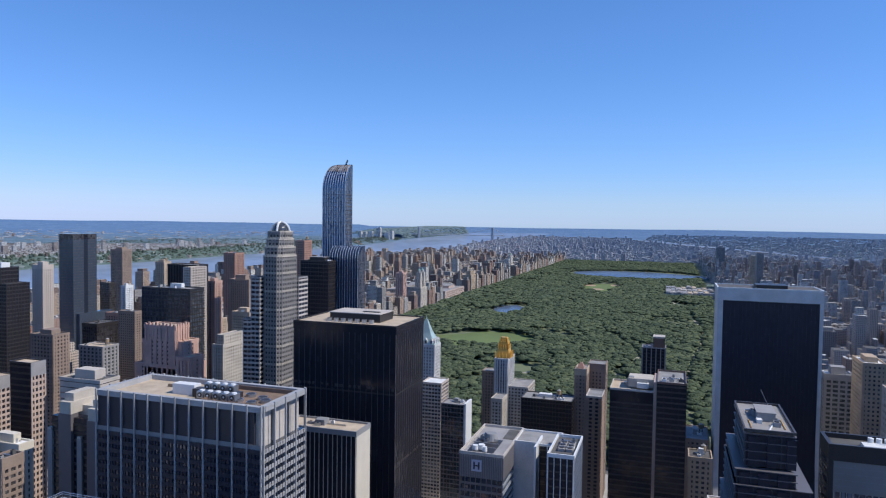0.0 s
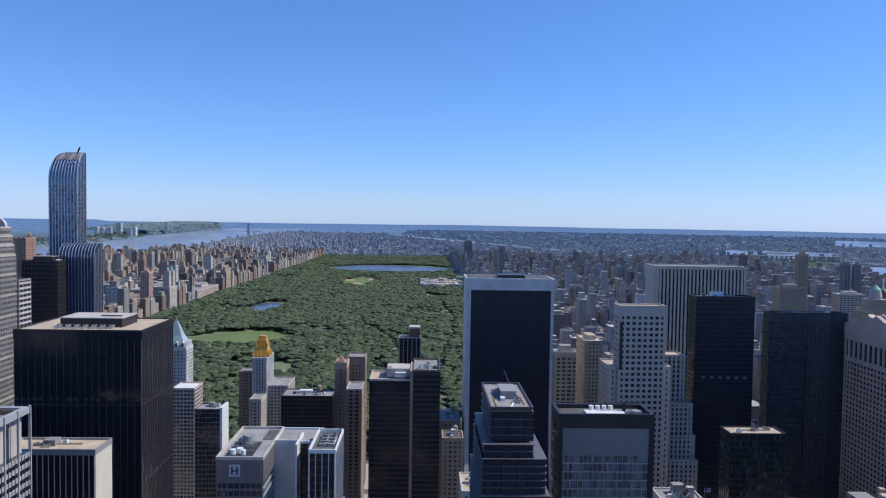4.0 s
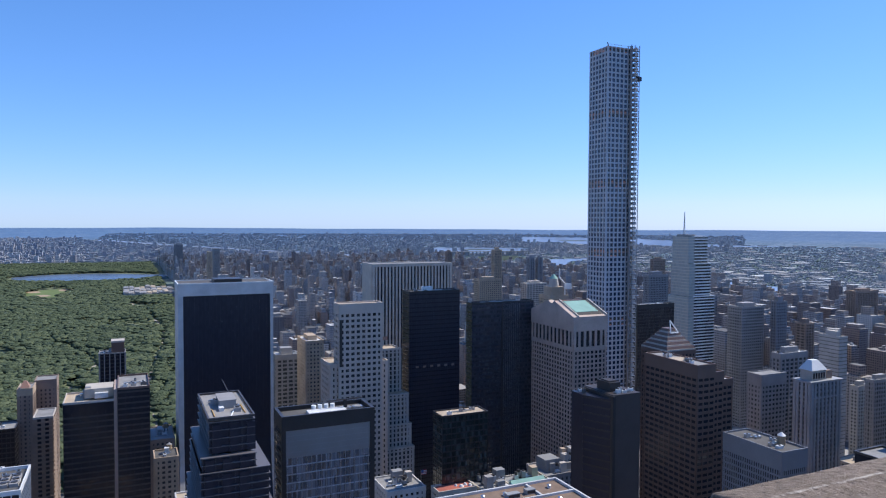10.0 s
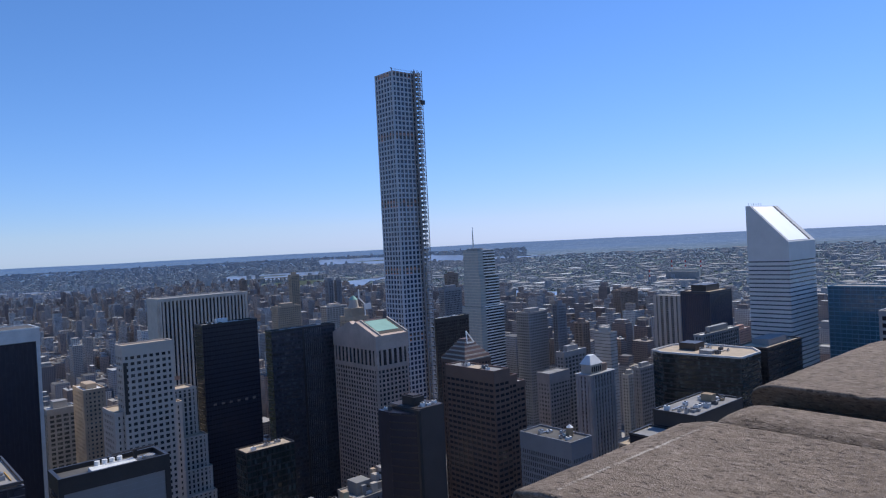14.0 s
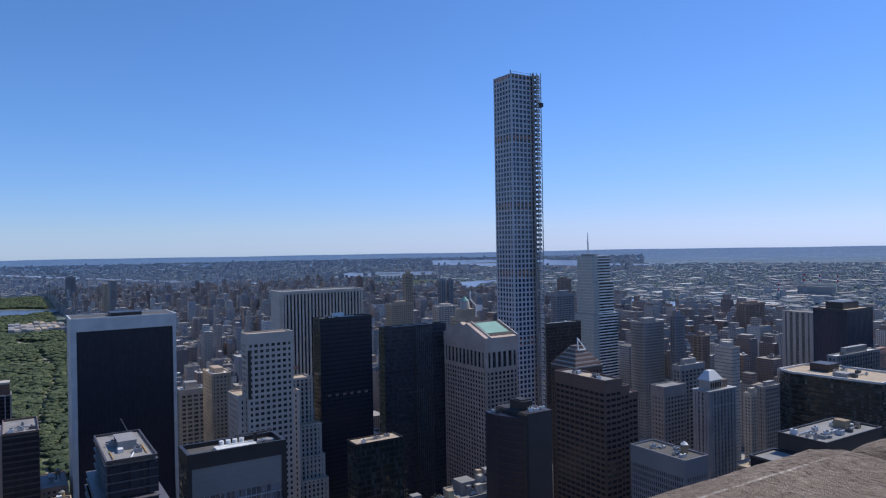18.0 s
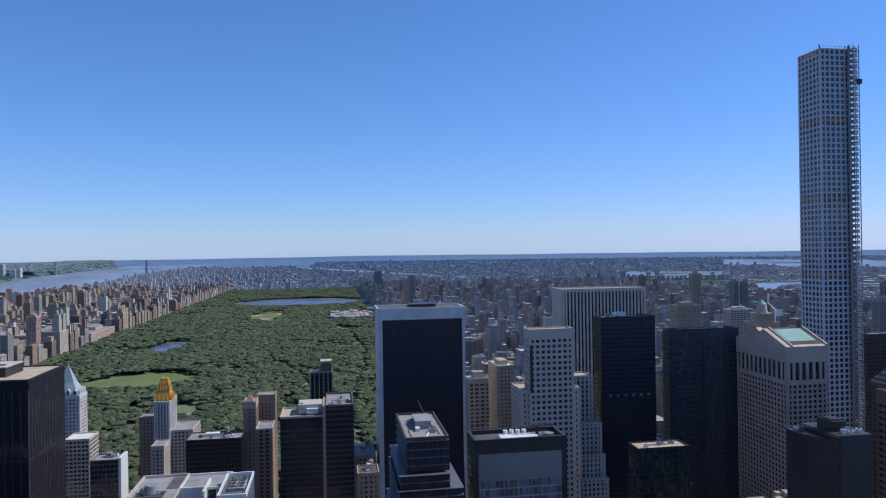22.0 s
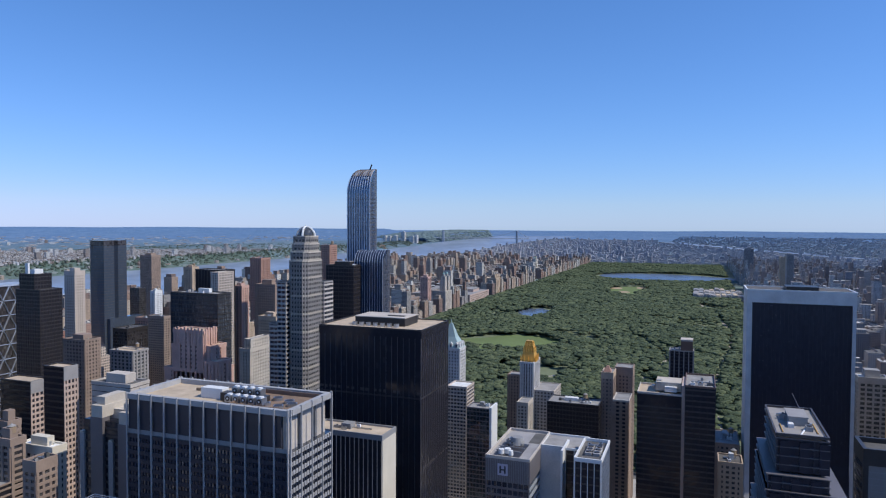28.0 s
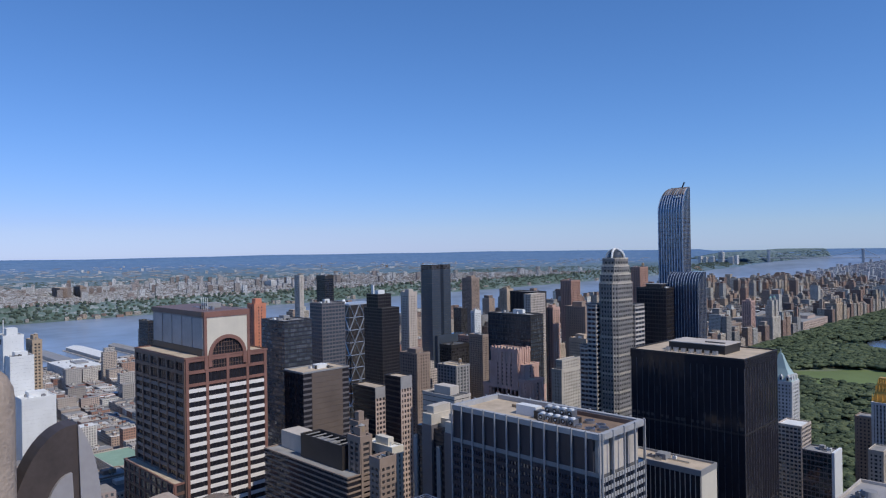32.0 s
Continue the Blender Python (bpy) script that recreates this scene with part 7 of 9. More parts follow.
def gabled_tower():
    """Pink granite tower with a broken pediment and a green roof panel."""
    x0, x1, y0, y1, h = 333.0, 366.0, 471.0, 535.0, 183.0
    th = thing("office_tower", "pinkish granite tower with a notched pediment and green roof panel", "office tower", (x0 + x1) / 2, (y0 + y1) / 2)
    FOOT.append((x0, x1, y0, y1))
    part("glazing", Geo().box(x0, y0, 0, x1, y1, h - 8), M["glass_dark"], th)
    for s in "SWEN":
        facade(th, s, x0, x1, y0, y1, 0, h - 25, 4.1, 1.55, 0.4, M["granite_pink"], 3.9, 1.5, 0.3, M["granite_pink"], s in "SW")
        o, u, ln = side_of(s, x0, x1, y0, y1)
        g = Geo()
        local_box(g, o, u, 0, ln, -0.1, 0.66, h - 28.5, h - 25)
        part("string_course", g, M["granite_pink"], th)
        n = 6 if s in "SN" else 11
        me = shared_box("tall_pier", -1.1, -0.66, 0, 1.1, 0.05, 14, M["granite_pink"])
        for i in range(n + 1):
            q = min(max(ln * i / n, 1.12), ln - 1.12)
            put_at("tall_pier", me, th, o[0] + u[0] * q, o[1] + u[1] * q, h - 25.2, SIDES[s])
    part("attic", Geo().box(x0 - 0.7, y0 - 0.7, h - 12, x1 + 0.7, y1 + 0.7, h), M["granite_pink"], th)
    ym, top = (y0 + y1) / 2, h + 12.5
    n = 12
    arc = [(ym + 4.6 * math.cos(math.pi * i / n), top + 0.6 - 4.6 * math.sin(math.pi * i / n)) for i in range(n + 1)]
    slope = lambda y: h + (top - h) * (1 - abs(y - ym) / (y1 - y0 + 1.4) * 2)
    prof = [(y0 - 0.7, h), (y1 + 0.7, h), (ym + 4.6, slope(ym + 4.6))] + [(a, b) for a, b in arc if b < slope(ym + 4.6) - 0.05] + [(ym - 4.6, slope(ym - 4.6))]
    part("pediment", Geo().wall_prism(prof, "x", x0 - 0.7, x0 + 4), M["granite_pink"], th, "granite pediment with a round notch")
    prof2 = [(y0 - 0.7, h), (y1 + 0.7, h), (ym + 4.6, slope(ym + 4.6) - 0.4), (ym + 4.6, top - 6), (ym - 4.6, top - 6), (ym - 4.6, slope(ym - 4.6) - 0.4)]
    part("gable_roof", Geo().wall_prism(prof2, "x", x0 + 4, x1 + 0.7), M["granite_pink"], th)
    def on_roof(x, y, up):
        return (x, y, slope(y) + up)
    for nm, a, b, c, d, up, mt in (("roof_panel", x0 + 6.5, x1 - 3.8, y0 + 6.5, ym - 7, 0.5, "copper_green"), ("roof_gutter", x0 + 5.2, x1 - 0.9, y0 + 2.4, ym - 5.6, 0.2, "black_metal")):
        part(nm, Geo().add([on_roof(a, c, up), on_roof(b, c, up), on_roof(b, d, up), on_roof(a, d, up), on_roof(a, c, up - 0.8), on_roof(b, c, up - 0.8), on_roof(b, d, up - 0.8), on_roof(a, d, up - 0.8)],
                           [(0, 1, 2, 3), (4, 5, 1, 0), (5, 6, 2, 1), (6, 7, 3, 2), (7, 4, 0, 3)]), M[mt], th)
    for x in (x0 + 3.9, x1 - 0.3):
        g = Geo().add([on_roof(x, y0 - 0.7, 1.2), on_roof(x + 1, y0 - 0.7, 1.2), on_roof(x + 1, ym - 4.6, 1.2), on_roof(x, ym - 4.6, 1.2), on_roof(x, y0 - 0.7, -0.5), on_roof(x + 1, y0 - 0.7, -0.5), on_roof(x + 1, ym - 4.6, -0.5), on_roof(x, ym - 4.6, -0.5)],
              [(0, 1, 2, 3), (4, 5, 1, 0), (5, 6, 2, 1), (6, 7, 3, 2), (7, 4, 0, 3)])
        part("roof_rib", g, M["limestone"], th)


gabled_tower()


def grid_skyscraper():
    """Very tall slim square tower of a concrete window grid, a hoist up one edge."""
    x0, x1, y0, y1, h = 413.5, 442.0, 535.0, 563.5, 427.0
    th = thing("skyscraper", "very tall slim concrete-grid skyscraper under construction with a hoist", "skyscraper", (x0 + x1) / 2, (y0 + y1) / 2)
    FOOT.append((x0, x1, y0, y1))
    part("glazing", Geo().box(x0 + 0.6, y0 + 0.6, 0, x1 - 0.6, y1 - 0.6, h - 0.5), M["glass_navy"], th)
    pitch, bayw = 4.72, 28.5 / 6
    n = int(h // pitch)
    open_floors = (1, 13, 14, 27, 28, 41, 42, 55, 56)
    for s in "SWEN":
        o, u, ln = side_of(s, x0, x1, y0, y1)
        me = shared_box("column", -0.72, -0.05, 0, 0.72, 1.0, h, M["tower_concrete"])
        for i in range(7):
            q = min(max(ln * i / 6, 0.86), ln - 0.86)
            put_at("column", me, th, o[0] + u[0] * q, o[1] + u[1] * q, 0, SIDES[s])
        me = shared_box("beam", 0.02, -0.02, 0, ln - 0.02, 0.9, 1.45, M["tower_concrete"])
        rusty = shared_box("beam", 0.02, -0.02, 0, ln - 0.02, 0.9, 1.45, M["rust_beam"])
        for k in range(n + 1):
            put_at("beam", rusty if k in (0, 13, 27, 41) else me, th, o[0], o[1], h - 1.5 - k * pitch, SIDES[s])
    for k in open_floors:
        z = h - 0.04 - k * pitch
        part("open_storey", Geo().box(x0 + 0.4, y0 + 0.4, z, x1 - 0.4, y1 - 0.4, z + 3.26), M["black_metal"], th, "dark open storey in the grid")
        for i in range(6):
            if rng.random() < 0.4:
                part("orange_tarp", Geo().box(x0 + 1.2 + i * bayw, y0 + 0.3, z, x0 + 1.2 + (i + 0.5) * bayw, y0 + 0.38, z + 1.1), M["orange_net"], th)
            if rng.random() < 0.4:
                part("orange_tarp", Geo().box(x0 + 0.3, y0 + 1.2 + i * bayw, z, x0 + 0.38, y0 + 1.2 + (i + 0.5) * bayw, z + 1.1), M["orange_net"], th)
    part("top_slab", Geo().box(x0 + 0.5, y0 + 0.5, h - 0.48, x1 - 0.5, y1 - 0.5, h - 0.2), M["roof_grey"], th)
    # hoist mast on the south-east edge
    hx0, hx1, hy0, hy1 = 437.6, 447.0, 530.4, 534.8
    z = 4.0
    mast = part("hoist_mast", Geo().box(hx0 + 1.3, hy0 + 2.2, 0, hx1 - 6.2, hy0 + 4, h + 2), M["mid_grey"], th)
    for xx in (hx0, hx1 - 5.4, hx1):
        for yy in (hy0, hy1):
            part("hoist_rail", Geo().box(xx - 0.3, yy - 0.25, 0, xx + 0.3, yy + 0.25, h + 2.5), M["mid_grey"], th)
    k = 0
    while z < h + 1:
        part("hoist_landing", Geo().box(hx1 - 5.2, hy0, z, hx1 + 0.3, hy1, z + 0.4), M["steel"], th)
        part("landing_gate", Geo().box(hx1 - 4.8, hy0 + 0.6, z + 0.55, hx1 - 0.9, hy1, z + 3.0), M["concrete"], th)
        if k % 2 == 0:
            part("hoist_tie", Geo().rod((hx1 - 5.2, hy0, z), (hx1, hy0, z + pitch), 0.16, 4), M["steel"], th)
        z += pitch
        k += 1
    part("hoist_car", Geo().box(hx1 - 1.5, hy0 - 1.2, h - 31, hx1 + 2.0, hy1, h - 27), M["black_metal"], th)
    g = Geo()
    g.rod((x0 + 3, y0 + 3, h), (x0 + 1.5, y0 + 3, h + 4), 0.5)
    part("roof_crane", g, M["black_metal"], th)
    g = Geo()
    for i in range(8):
        g.rod((x0 + 1 + i * 3.7, y0 + 0.6, h - 0.5), (x0 + 1 + i * 3.7, y0 + 0.6, h + 2.2), 0.12, 4)
    g.box(x0 + 1, y0 + 0.5, h + 1.9, x1 - 1, y0 + 0.65, h + 2.1)
    part("guard_rail", g, M["mid_grey"], th)
    for i in range(4):
        part("safety_sheet", Geo().box(x0 - 0.3, y0 + 5 + i * 4.2, h - 4.2 + 0.3 * (i % 2), x0 - 0.12, y0 + 8.4 + i * 4.2, h - 2.2 + 0.3 * (i % 3)), M["brick_pink"], th)


grid_skyscraper()

th = tower("office_block", "low green glass office block with a beige roof", 185, 218.5, 405.5, 420, 134.5, "glass_green", "black_metal", bay=3.2, pw=0.25, pd=0.22, fl=3.8, sh=0.9, sd=0.1, top=1.4, par=0.9, roof_m="roof_tan", cat="office block", split="SW")
clutter(th, 188, 216, 407, 418, 133.7, 4, big=False)


def pointed_slab():
    th = thing("office_tower", "dark faceted slab with a black plant house", "office tower", 238, 302)
    FOOT.append((222, 252, 286, 316))
    part("west_face", Geo().prism([(222.5, 305), (230.2, 290), (230.6, 316), (222.5, 316)], 0, 167.5), M["glass_night"], th)
    part("south_face", Geo().prism([(230.7, 290.3), (248.5, 290.3), (248.5, 316), (230.7, 316)], 0, 169.8), M["dark_panel"], th, "blank dark stone face")
    part("core", Geo().prism([(229.6, 289.2), (231.4, 289.2), (231.4, 316), (229.6, 316)], 0, 169.4), M["black_metal"], th)
    part("plant_house", Geo().box(233.5, 297, 169.5, 240.5, 308, 174.6), M["black_metal"], th)
    part("plant_cowl", Geo().box(234.5, 299, 174.6, 239.5, 306, 175.3), M["dark_panel"], th)
    clutter(th, 231, 248, 292, 300, 169.8, 4, big=False)
    clutter(th, 223, 230, 306, 315, 167.5, 3, big=False)
    g = Geo()
    for k in range(40):
        g.prism([(222.3, 305), (230.1, 289.8), (230.3, 290.2), (222.5, 305.4)], 10 + k * 4, 10.8 + k * 4)
    part("floor_line", g, M["black_metal"], th)


pointed_slab()


def brown_steps():
    th = thing("office_tower", "dark brown granite tower stepping down with banded windows", "office tower", 350, 365)
    FOOT.append((333, 375, 333, 420))
    for k, (a, b, c, d, h) in enumerate(((333, 348, 335, 384, 169), (348, 357.5, 337, 384, 163), (357.5, 368, 339, 384, 157))):
        tower("block", "", a, b, c, d, h, "glass_black", "brown_granite", bay=4.9, pw=0.9, pd=0.35, fl=3.9, sh=2.0, sd=0.3, top=9 - 2 * k, par=1.2, roof_m="roof_white" if k == 2 else "roof_grey", th=th, split="SW" if k == 0 else "S", sides="SWN" if k < 2 else "SEN")
    clutter(th, 335, 346, 340, 380, 167.8, 10, big=False)
    part("roof_pad", Geo().box(335, 352, 167.9, 346, 364, 168.5), M["roof_tan"], th)


brown_steps()


def pyramid_block():
    th = tower("office_tower", "stone tower with a striped stepped pyramid roof", 371.3, 399.7, 404.8, 433.2, 163, "glass_dark", "brown_granite", bay=3.5, pw=1.5, pd=0.3, fl=3.8, sh=1.6, sd=0.2, top=3, par=1, cat="office tower")
    cx, cy = 385.5, 419
    for k in range(5):
        r0, r1 = 14.2 - k * 2.4, 14.2 - k * 2.4 - 0.9
        z0 = 163 + k * 3.1
        part("pyramid_tier", Geo().prism([(cx - r0, cy - r0), (cx + r0, cy - r0), (cx + r0, cy + r0), (cx - r0, cy + r0)], z0, z0 + 3.1, [(cx - r1, cy - r1), (cx + r1, cy - r1), (cx + r1, cy + r1), (cx - r1, cy + r1)]),
             M["brown_granite"], th)
        part("tier_edge", Geo().prism([(cx - r0 - 0.2, cy - r0 - 0.2), (cx + r0 + 0.2, cy - r0 - 0.2), (cx + r0 + 0.2, cy + r0 + 0.2), (cx - r0 - 0.2, cy + r0 + 0.2)], z0 - 0.3, z0 + 1.1), M["limestone"], th)
    g = Geo()
    for p, q in (((cx - 3.8, cy - 6.4, 175.5), (cx, cy - 1.5, 184.5)), ((cx + 3.8, cy - 6.4, 175.5), (cx, cy - 1.5, 184.5)), ((cx - 3.8, cy - 6.4, 175.5), (cx + 3.8, cy - 6.4, 175.5))):
        g.rod(p, q, 0.5, 5)
    part("skylight_frame", g, M["white_paint"], th, "white triangular skylight frame")


pyramid_block()


def wedge_tower():
    """White banded tower with a slanted roof."""
    x0, x1, y0, y1, hl, hh = 631.0, 689.0, 260.0, 296.0, 243.0, 277.0
    th = thing("office_tower", "white and grey banded tower with a steep slanted roof", "office tower", (x0 + x1) / 2, (y0 + y1) / 2)
    FOOT.append((x0, x1, y0, y1))
    part("glazing", Geo().box(x0, y0, 0, x1, y1, 229), M["glass_steel"], th)
    for s in "SWEN":
        o, u, ln = side_of(s, x0, x1, y0, y1)
        me = shared_box("white_band", 0.02, -0.35, 0, ln - 0.02, 0.05, 2.75, M["wedge_metal"])
        for k in range(58):
            put_at("white_band", me, th, o[0], o[1], 229 - 2.75 - k * 3.9, SIDES[s])
    part("wedge", Geo().wall_prism([(y0 - 0.4, 229), (y1 + 0.4, 229), (y1 + 0.4, hh), (y1 - 3.4, hh), (y0 - 0.4, hl)], "x", x0 - 0.4, x1 + 0.4), M["wedge_metal"], th, "pale metal wedge crown")
    def sl(y):
        return hl + (hh - hl) * (y - y0 + 0.4) / (y1 - 3.0 - y0) + 0.15
    part("slant_roof", Geo().add([(x0 + 2.5, y0 + 0.6, sl(y0 + 0.6) + 0.25), (x1 - 13, y0 + 0.6, sl(y0 + 0.6) + 0.25), (x1 - 13, y1 - 4.5, sl(y1 - 4.5) + 0.25), (x0 + 2.5, y1 - 4.5, sl(y1 - 4.5) + 0.25)], [(0, 1, 2, 3)]), M["slant_white"], th, "bright white slanted roof sheet")
    part("slant_gutter", Geo().add([(x1 - 12.9, y0 + 0.4, sl(y0) + 0.3), (x1 - 8, y0 + 0.4, sl(y0) + 0.3), (x1 - 8, y1 - 4, sl(y1 - 4) + 0.3), (x1 - 12.9, y1 - 4, sl(y1 - 4) + 0.3)], [(0, 1, 2, 3)]), M["roof_dark"], th)
    g = Geo()
    for k in range(6):
        g.rod((x0 + 2 + k * 5, y1 - 1.5, hh), (x0 + 2 + k * 5, y1 - 1.5, hh + 2.6), 0.15, 4)
    part("roof_aerial", g, M["mid_grey"], th)


wedge_tower()


def mast_tower():
    """Slim glass tower that widens in steps, with a lattice mast."""
    th = thing("glass_tower", "slim grey glass tower with white banding and a roof mast", "office tower", 668, 690)
    FOOT.append((646, 700, 668, 712))
    for a, b, c, d, z0, z1 in ((650, 682, 673, 701, 209, 244.5), (650, 686, 671, 703, 150, 210), (648, 692, 670, 706, 0, 168)):
        t = part("shaft", Geo().box(a, c, z0, b, d, z1), M["glass_dark"], th)
        part("west_glass", Geo().box(a - 0.3, c - 0.35, z0, a + 9.5, d + 0.1, z1 - 0.2), M["glass_sky_tone"], t, "glass flank coloured pale for the mirrored sky")
        nf = round((z1 - z0) / 3.9)
        me = Geo().box(a + (10 if z1 > 200 else 0), c - 0.3, 0, b + 0.3, d + 0.2, 1.6).mesh("white_band")
        me.materials.append(M["white_paint"])
        me2 = Geo().box(a - 0.42, c - 0.45, 0, a + 9.6, d, 0.7).mesh("glass_band")
        me2.materials.append(M["concrete"])
        for k in range(nf):
            put_at("white_band", me, th, 0, 0, z0 + k * 3.9)
            put_at("glass_band", me2, th, 0, 0, z0 + k * 3.9)
        part("edge_cap", Geo().box(a + 8, c - 0.4, z1 - 0.9, b + 0.4, d + 0.2, z1 + 0.5), M["white_paint"], t)
    g = Geo()
    for i in range(3):
        a = 2.094 * i
        g.rod((656 + 1.3 * math.cos(a), 687 + 1.3 * math.sin(a), 244), (656, 687, 276), 0.45, 4)
    for k in range(8):
        g.box(655.2 + k * 0.08, 686.3, 247 + k * 3.4, 656.8 - k * 0.08, 687.7, 247.25 + k * 3.4)
    part("mast", g, M["steel"], th)
    part("roof_house", Geo().box(652, 676, 244.5, 664, 696, 247), M["mid_grey"], th)


mast_tower()


def cut_corner_block():
    poly = [(486, 300), (493.3, 240), (524, 240), (538, 252), (538, 300), (524, 312), (492, 312)]
    th = thing("office_block", "green-grey glass block with cut corners and a beige roof", "office block", 515, 275)
    FOOT.append((486, 540, 240, 312))
    part("glazing", Geo().prism(poly, 0, 162), M["glass_green"], th)
    for k in range(40):
        part("floor_band", Geo().prism([(515 + (x - 515) * 1.006, 276 + (y - 276) * 1.006) for x, y in poly], 4 + k * 3.95, 5.1 + k * 3.95), M["black_metal"], th)
    part("roof_deck", Geo().prism(poly, 162, 162.3), M["roof_tan"], th)
    for a, b in zip(poly, poly[1:] + poly[:1]):
        dx, dy = b[0] - a[0], b[1] - a[1]
        ln = math.hypot(dx, dy)
        nx, ny = dy / ln * 0.6, -dx / ln * 0.6
        part("roof_edge", Geo().prism([(a[0] + nx, a[1] + ny), (b[0] + nx, b[1] + ny), (b[0] - nx, b[1] - ny), (a[0] - nx, a[1] - ny)], 162.2, 163.6), M["white_stone"], th)
    part("plant_house", Geo().box(508, 284, 162.3, 522, 298, 168), M["black_metal"], th)
    part("plant_house", Geo().box(499, 266, 162.3, 508, 276, 165), M["mid_grey"], th)
    clutter(th, 500, 530, 250, 300, 162.3, 6, big=False)


cut_corner_block()
th = tower("office_block", "black office block with a roof of bright plant", 319.5, 369, 180, 204, 165.5, "glass_black", "black_metal", bay=3, pw=0.3, pd=0.15, fl=0, top=8, par=1, roof_m="roof_grey", cat="office block")
clutter(th, 321, 345, 181, 203, 164.5, 12, big=False, mats=("roof_white", "steel", "aluminium", "mid_grey"))
clutter(th, 345, 367, 182, 202, 164.5, 6, mats=("tank_wood", "steel", "roof_dark", "roof_white"))
tower("lower_roof", "", 300, 372, 176, 179.5, 158, "glass_black", "black_metal", bay=0, fl=0, par=1, roof_m="roof_grey", th=th)
tower("lower_roof", "", 300, 319, 180, 206, 157, "glass_black", "black_metal", bay=0, fl=0, par=1, roof_m="roof_grey", th=th)
th = tower("office_block", "blue-grey office block with roof plant and a small round tank", 333, 353.5, 271, 313, 132, "glass_blue", "blue_grey", bay=1.6, pw=0.8, pd=0.2, fl=3.8, sh=1.2, sd=0.1, top=11, top_m="blue_grey", par=1.2, roof_m="roof_dark", cat="office block", split="W")
clutter(th, 335, 352, 275, 310, 130.8, 8, big=False, mats=("steel", "aluminium", "mid_grey", "roof_white"))
part("round_tank", Geo().cyl(347, 283, 130.8, 136.5, 2.2, 14), M["tank_wood"], th)
part("tank_lid", Geo().cyl(347, 283, 136.5, 138.5, 2.4, 14, 0.1), M["white_paint"], th)


def finned_tower():
    th = tower("office_tower", "blue-grey ribbed stone tower under a white glass hip roof", 480, 514, 366, 381, 138, "glass_dark", "pier_grey", bay=4.25, pw=2.1, pd=0.9, fl=3.8, sh=1.3, sd=0.12, sm="mid_grey", top=1.5, par=1, cat="office tower", split="SW")
    for z, e in ((124.6, 1.2), (137.3, 1.25)):
        part("cornice", Geo().box(480 - e, 366 - e, z, 514 + e, 381 + e, z + 0.9), M["pier_grey"], th)
    part("lantern", Geo().box(484, 368.5, 137, 500, 379, 146), M["limestone"], th)
    for k in range(5):
        part("lantern_window", Geo().box(485.3 + k * 2.9, 368.2, 139.5, 486.9 + k * 2.9, 368.55, 144), M["glass_dark"], th)
    part("hip_roof", Geo().prism([(483.2, 367.8), (500.6, 367.8), (500.6, 379.8), (483.2, 379.8)], 146, 153.4, [(488, 372), (495, 372), (495, 376), (488, 376)]), M["white_paint"], th, "white hipped lantern roof")
    part("stair_tower", Geo().box(503, 370, 137, 509, 377, 144.5), M["brick_brown"], th)
    clutter(th, 501, 513, 367, 379, 137.1, 3, big=False)


finned_tower()
th = tower("office_block", "grey office block with a flat overhanging roof", 480, 509, 412, 426, 134.5, "glass_grey", "granite_grey", bay=4, pw=1.6, pd=0.3, fl=3.8, sh=1.9, sd=0.2, top=10, par=1, cat="office block")
th = tower("office_tower", "navy blue glass slab with a dark plant house", 800, 855, 425, 464, 181, "glass_navy", "navy_panel", bay=2.6, pw=0.25, pd=0.2, fl=0, top=3, par=1, roof_m="roof_tan")
part("plant_house", Geo().box(812, 436, 180, 846, 456, 188), M["black_metal"], th)
th = tower("apartment_tower", "pale ribbed apartment tower", 895, 918, 520, 562, 165, "glass_grey", "white_concrete", bay=8, pw=4, pd=0.8, fl=3.2, sh=0.8, sd=0.1, par=1, cat="apartment tower")
th = tower("office_block", "dark office block with a pale roof rim", 559, 625, 250, 275, 160.5, "glass_dark", "black_metal", bay=3, pw=0.3, pd=0.2, fl=3.9, sh=1, sd=0.1, par=1.2, par_m="brown_granite", roof_m="roof_tan", cat="office block")
part("plant_house", Geo().box(575, 256, 159.3, 608, 270, 164.5), M["mid_grey"], th)
clutter(th, 609, 623, 252, 273, 159.3, 5, big=False)
th = tower("office_tower", "tall turquoise glass office tower", 690, 716, 202.6, 250.8, 199.8, "glass_cyan", "cyan_panel", bay=5, pw=0.3, pd=0.15, fl=4, sh=0.8, sd=0.1, par=1)
tower("office_tower", "stone tower with long dark window bands", 551, 641, 142, 167, 194.8, "glass_black", "granite_grey", bay=9, pw=1.6, pd=0.5, fl=5, sh=2.0, sd=0.4, top=4, par=1)

